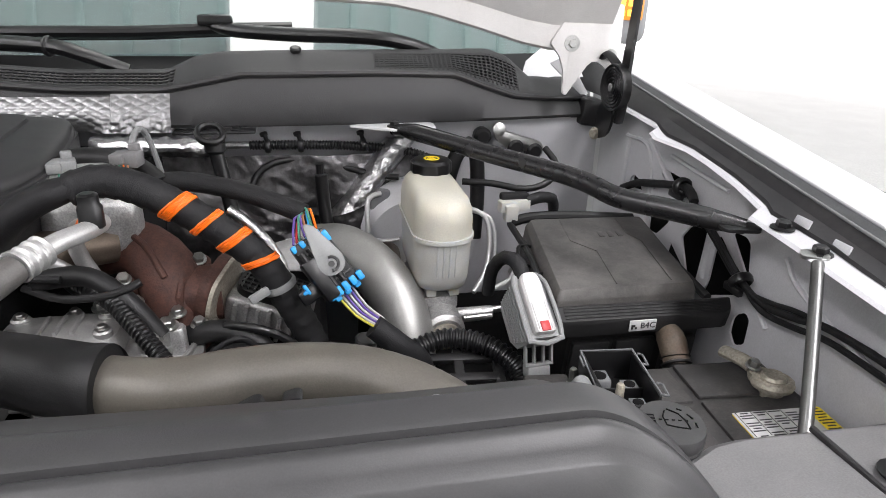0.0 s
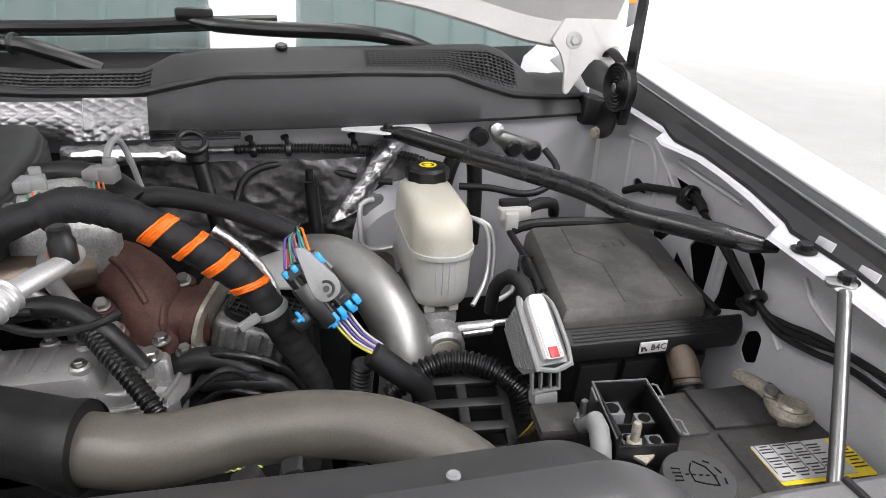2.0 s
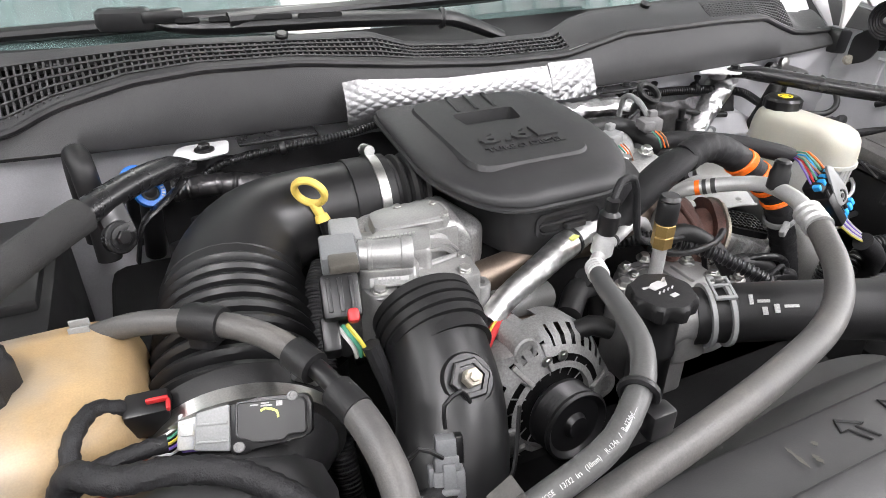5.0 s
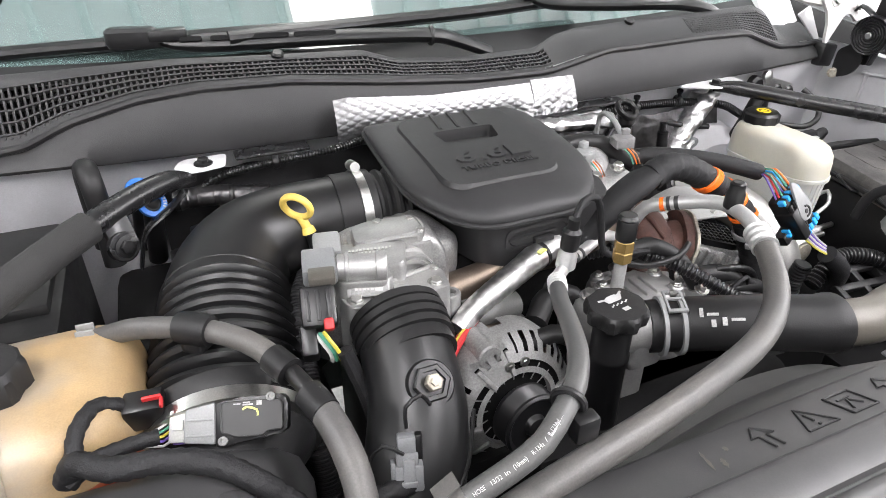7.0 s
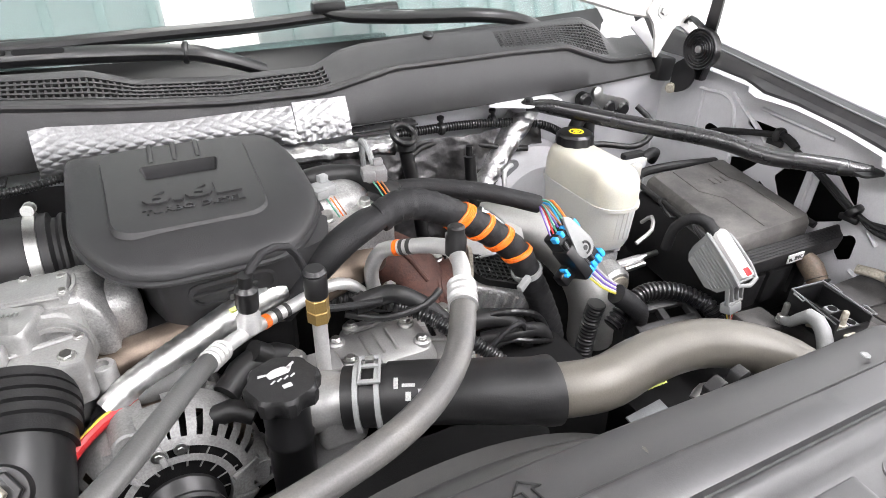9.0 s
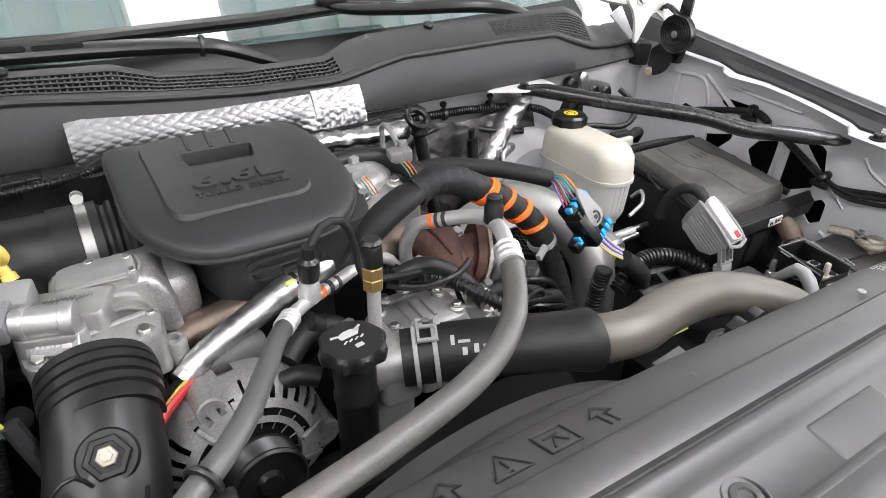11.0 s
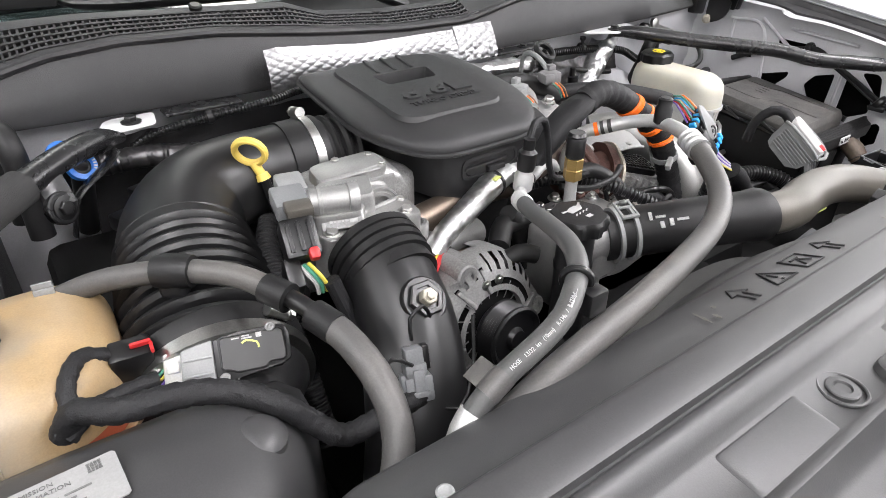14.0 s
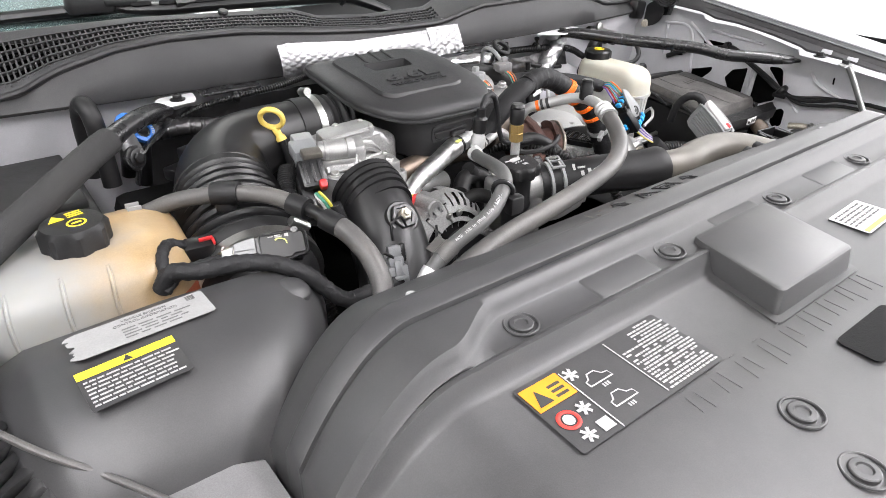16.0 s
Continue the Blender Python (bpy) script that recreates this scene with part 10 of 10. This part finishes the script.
for side in (1, -1):
    bm = B()
    m = frame_of(Vector((side * 0.757, 1.318, 1.30)), (side, 0, 0), (0, 0.12, 1))
    poly = [(-0.060, 0.040), (-0.044, 0.022), (-0.036, 0.0), (-0.036, -0.036), (-0.030, -0.040), (0.006, 0.010), (0.016, 0.014), (0.028, 0.008), (0.046, -0.006), (0.058, 0.004), (0.062, 0.10), (-0.02, 0.10)]
    prism(bm, round_corners(poly, 0.006, 3), m, -0.003, 0.003, 0.001)
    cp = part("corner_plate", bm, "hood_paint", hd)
    for bx, by, r in ((-0.024, 0.040, 0.0075), (0.044, 0.022, 0.006)):
        bm = B()
        hexbolt(bm, m @ Vector((bx, by, 0.003 if side > 0 else -0.003)), (0, -1, 0.1), r, 0.006, r * 1.7)
        part("bolt", bm, "steel", cp)
    bm = B()
    m = axes((side * 0.786, 1.271, 1.279), (-side, -0.05, 0))
    for r in (0.036, 0.031, 0.026, 0.021, 0.016, 0.011):
        lathe(bm, [(r - 0.0038, -0.014), (r - 0.0036, 0.0), (r - 0.001, 0.0012), (r, 0.0), (r, -0.014)], m, 30)
    lathe(bm, [(0.036, -0.014), (0.036, -0.004), (0.005, -0.004)], m, 30)
    hs = part("hinge_spring", bm, "gloss", hd, "black coiled hinge spring")
    bm = B()
    lathe(bm, [(0.0065, -0.004), (0.0065, 0.003), (0.005, 0.004)], m, 14)
    part("spring_pin", bm, "steel", hs)
    bm = B()
    tube(bm, [(side * 0.800, 1.262, 1.225), (side * 0.8005, 1.255, 1.26), (side * 0.799, 1.262, 1.295), (side * 0.792, 1.285, 1.318), (side * 0.787, 1.305, 1.328), (side * 0.784, 1.312, 1.318)], 0.0085, 10, flat=0.35)
    part("spring_end", bm, "gloss", hd, "black spring end hooked over a clip")
    bm = B()
    prism(bm, round_corners([(1.272, 1.22), (1.292, 1.22), (1.288, 1.30), (1.272, 1.45), (1.252, 1.45), (1.262, 1.30)], 0.004, 2), Matrix(((0, 0, side, 0), (1, 0, 0, 0), (0, 1, 0, 0), (0, 0, 0, 1))), 0.806, 0.811, 0.001)
    part("hinge_arm", bm, "gloss", hd, "black steel hinge arm")
    bm = B()
    prism(bm, round_corners([(1.275, 1.235), (1.282, 1.210), (1.296, 1.196), (1.322, 1.186), (1.332, 1.200), (1.330, 1.240), (1.30, 1.26)], 0.008, 2), Matrix(((0, 0, side, 0), (1, 0, 0, 0), (0, 1, 0, 0), (0, 0, 0, 1))), 0.795, 0.800, 0.001)
    part("hinge_plate", bm, "gloss", hd, "black hinge plate")
    bm = B()
    hexbolt(bm, (side * 0.792, 1.325, 1.195), (-side * 0.8, -0.6, 0.1), 0.0075, 0.008, 0.010)
    part("bolt", bm, "lead", hd)
    bm = B()
    prism(bm, round_corners([(-0.05, 0.03), (-0.02, 0.045), (0.024, -0.022), (0.012, -0.024)], 0.004, 2), frame_of(Vector((side * 0.775, 1.385, 1.272)), (side, 0, 0), (0, 0.1, 1)), -0.002, 0.002, 0.0008)
    single("cowl_bracket", bm, "white_paint", "white painted steel bracket at the cowl corner", "bracket", "cowl corner brackets")
bm = B()
sheet(bm, [[(0.68, 1.42, 1.25), (0.70, 1.44, 1.30)], [(0.74, 1.42, 1.265), (0.735, 1.45, 1.325)], [(0.82, 1.46, 1.27), (0.80, 1.5, 1.34)]], 0.004)
single("pillar_base", bm, "white_paint", "white painted windscreen pillar base", "body panel")


def wiper(name, arm, blade, lab):
    t = thing(name, arm[-1], lab, "wiper", "wipers")
    bm = B()
    tube(bm, arm, 0.014, 14, radii=[(0, 0.009), (0.12, 0.015), (0.6, 0.016), (0.8, 0.015), (1, 0.013)], flat=0.75)
    part("arm", bm, "gloss", t)
    bm = B()
    tube(bm, blade, 0.013, 10, flat=0.8)
    bl = part("blade", bm, "gloss", t)
    bm = B()
    tube(bm, [Vector(p) + Vector((0, 0.004, -0.010)) for p in blade], 0.003, 6)
    part("rubber", bm, "seal", bl)
    bm = B()
    c = Vector(arm[0])
    rbox(bm, Matrix.Translation(c + Vector((0.012, -0.004, 0.006))), 0.055, 0.022, 0.018, 0.005)
    part("adapter", bm, "gloss", t)
    return t


w1 = wiper("windscreen_wiper", [(0.165, 1.495, 1.350), (0.20, 1.482, 1.342), (0.30, 1.455, 1.338), (0.42, 1.42, 1.338), (0.50, 1.415, 1.325), (0.56, 1.42, 1.30)],
           [(-0.36, 1.475, 1.330), (-0.12, 1.485, 1.334), (0.05, 1.492, 1.336), (0.165, 1.497, 1.341), (0.30, 1.505, 1.345)], "black windscreen wiper with slotted arm")
# Silver strips put the highlights of the arm's slots into colour.
for k in range(4):
    bm = B()
    rbox(bm, Matrix.Translation((0.235 + 0.055 * k, 1.468 - 0.014 * k, 1.349 - 0.0008 * k)) @ Matrix.Rotation(-0.27, 4, "Z"), 0.04, 0.006, 0.0012, 0)
    part("slot", bm, "print_silver", w1, "silver strip painting a highlight slot on the arm")
w2 = wiper("windscreen_wiper", [(-0.455, 1.500, 1.332), (-0.438, 1.497, 1.324), (-0.377, 1.485, 1.321), (-0.288, 1.468, 1.322), (-0.178, 1.447, 1.323), (-0.060, 1.424, 1.320), (-0.013, 1.420, 1.309), (0.050, 1.425, 1.284)],
           [(-1.0, 1.62, 1.30), (-0.80, 1.59, 1.308), (-0.652, 1.569, 1.315), (-0.508, 1.541, 1.322), (-0.339, 1.509, 1.329), (-0.204, 1.484, 1.332)], "black windscreen wiper lying along the cowl")
# Near-black patches paint the shade of the slots on the arm.
for k, (x0, x1) in enumerate(((-0.429, -0.397), (-0.386, -0.341), (-0.333, -0.274), (-0.268, -0.205))):
    bm = B()
    y = 1.4136 - 0.19 * (x0 + x1) / 2
    prism(bm, outline(x1 - x0, 0.0075, 0.0036, 4), frame_of(Vector(((x0 + x1) / 2, y - 0.0100, 1.3320)), (1, -0.19, 0.01), (0.1, 0.55, 0.8)), -0.002, 0.0015)
    part("slot", bm, "void", w2, "near-black patch for a shaded slot of the arm")
bm = B()
loft(bm, [[(-0.490 + x, 1.506 - 0.19 * x + y, z) for x, y in outline(w, d, 0.010, 4)] for w, d, z in ((0.068, 0.026, 1.322), (0.074, 0.030, 1.330), (0.072, 0.028, 1.345), (0.060, 0.018, 1.350))])
part("adapter_cap", bm, "satin", w2, "rounded black adapter cap")
bm = B()
ring(bm, (-0.056, 1.4235, 1.3195), (1, -0.2, -0.05), 0.012, 0.004, 18, 8, 1.2)
part("hinge_pin", bm, "gloss", w2)

for side in (1, -1):
    mr = thing("door_mirror", (side * 1.33, 2.32, 1.30), "grey door mirror with lit amber turn lamp", "door mirror", "door mirrors")
    bm = B()
    rbox(bm, Matrix.Translation((side * 1.30, 2.40, 1.38)), 0.26, 0.10, 0.26, 0.04, 4)
    part("housing", bm, "midgrey", mr)
    bm = B()
    rbox(bm, Matrix.Translation((side * 1.19, 2.40, 1.27)), 0.20, 0.06, 0.07, 0.02, 3)
    part("base", bm, "midgrey", mr)
    bm = B()
    rbox(bm, Matrix.Translation((side * 1.345, 2.345, 1.365)), 0.10, 0.02, 0.075, 0.008)
    lp = part("turn_lamp", bm, "print_orange", mr, "amber turn lamp")
    for i in range(3):
        for j in range(2):
            bm = B()
            rbox(bm, Matrix.Translation((side * (1.318 + 0.027 * i), 2.334, 1.350 + 0.030 * j)), 0.018, 0.004, 0.020, 0.003)
            part("led", bm, "led", lp, "lit amber led")
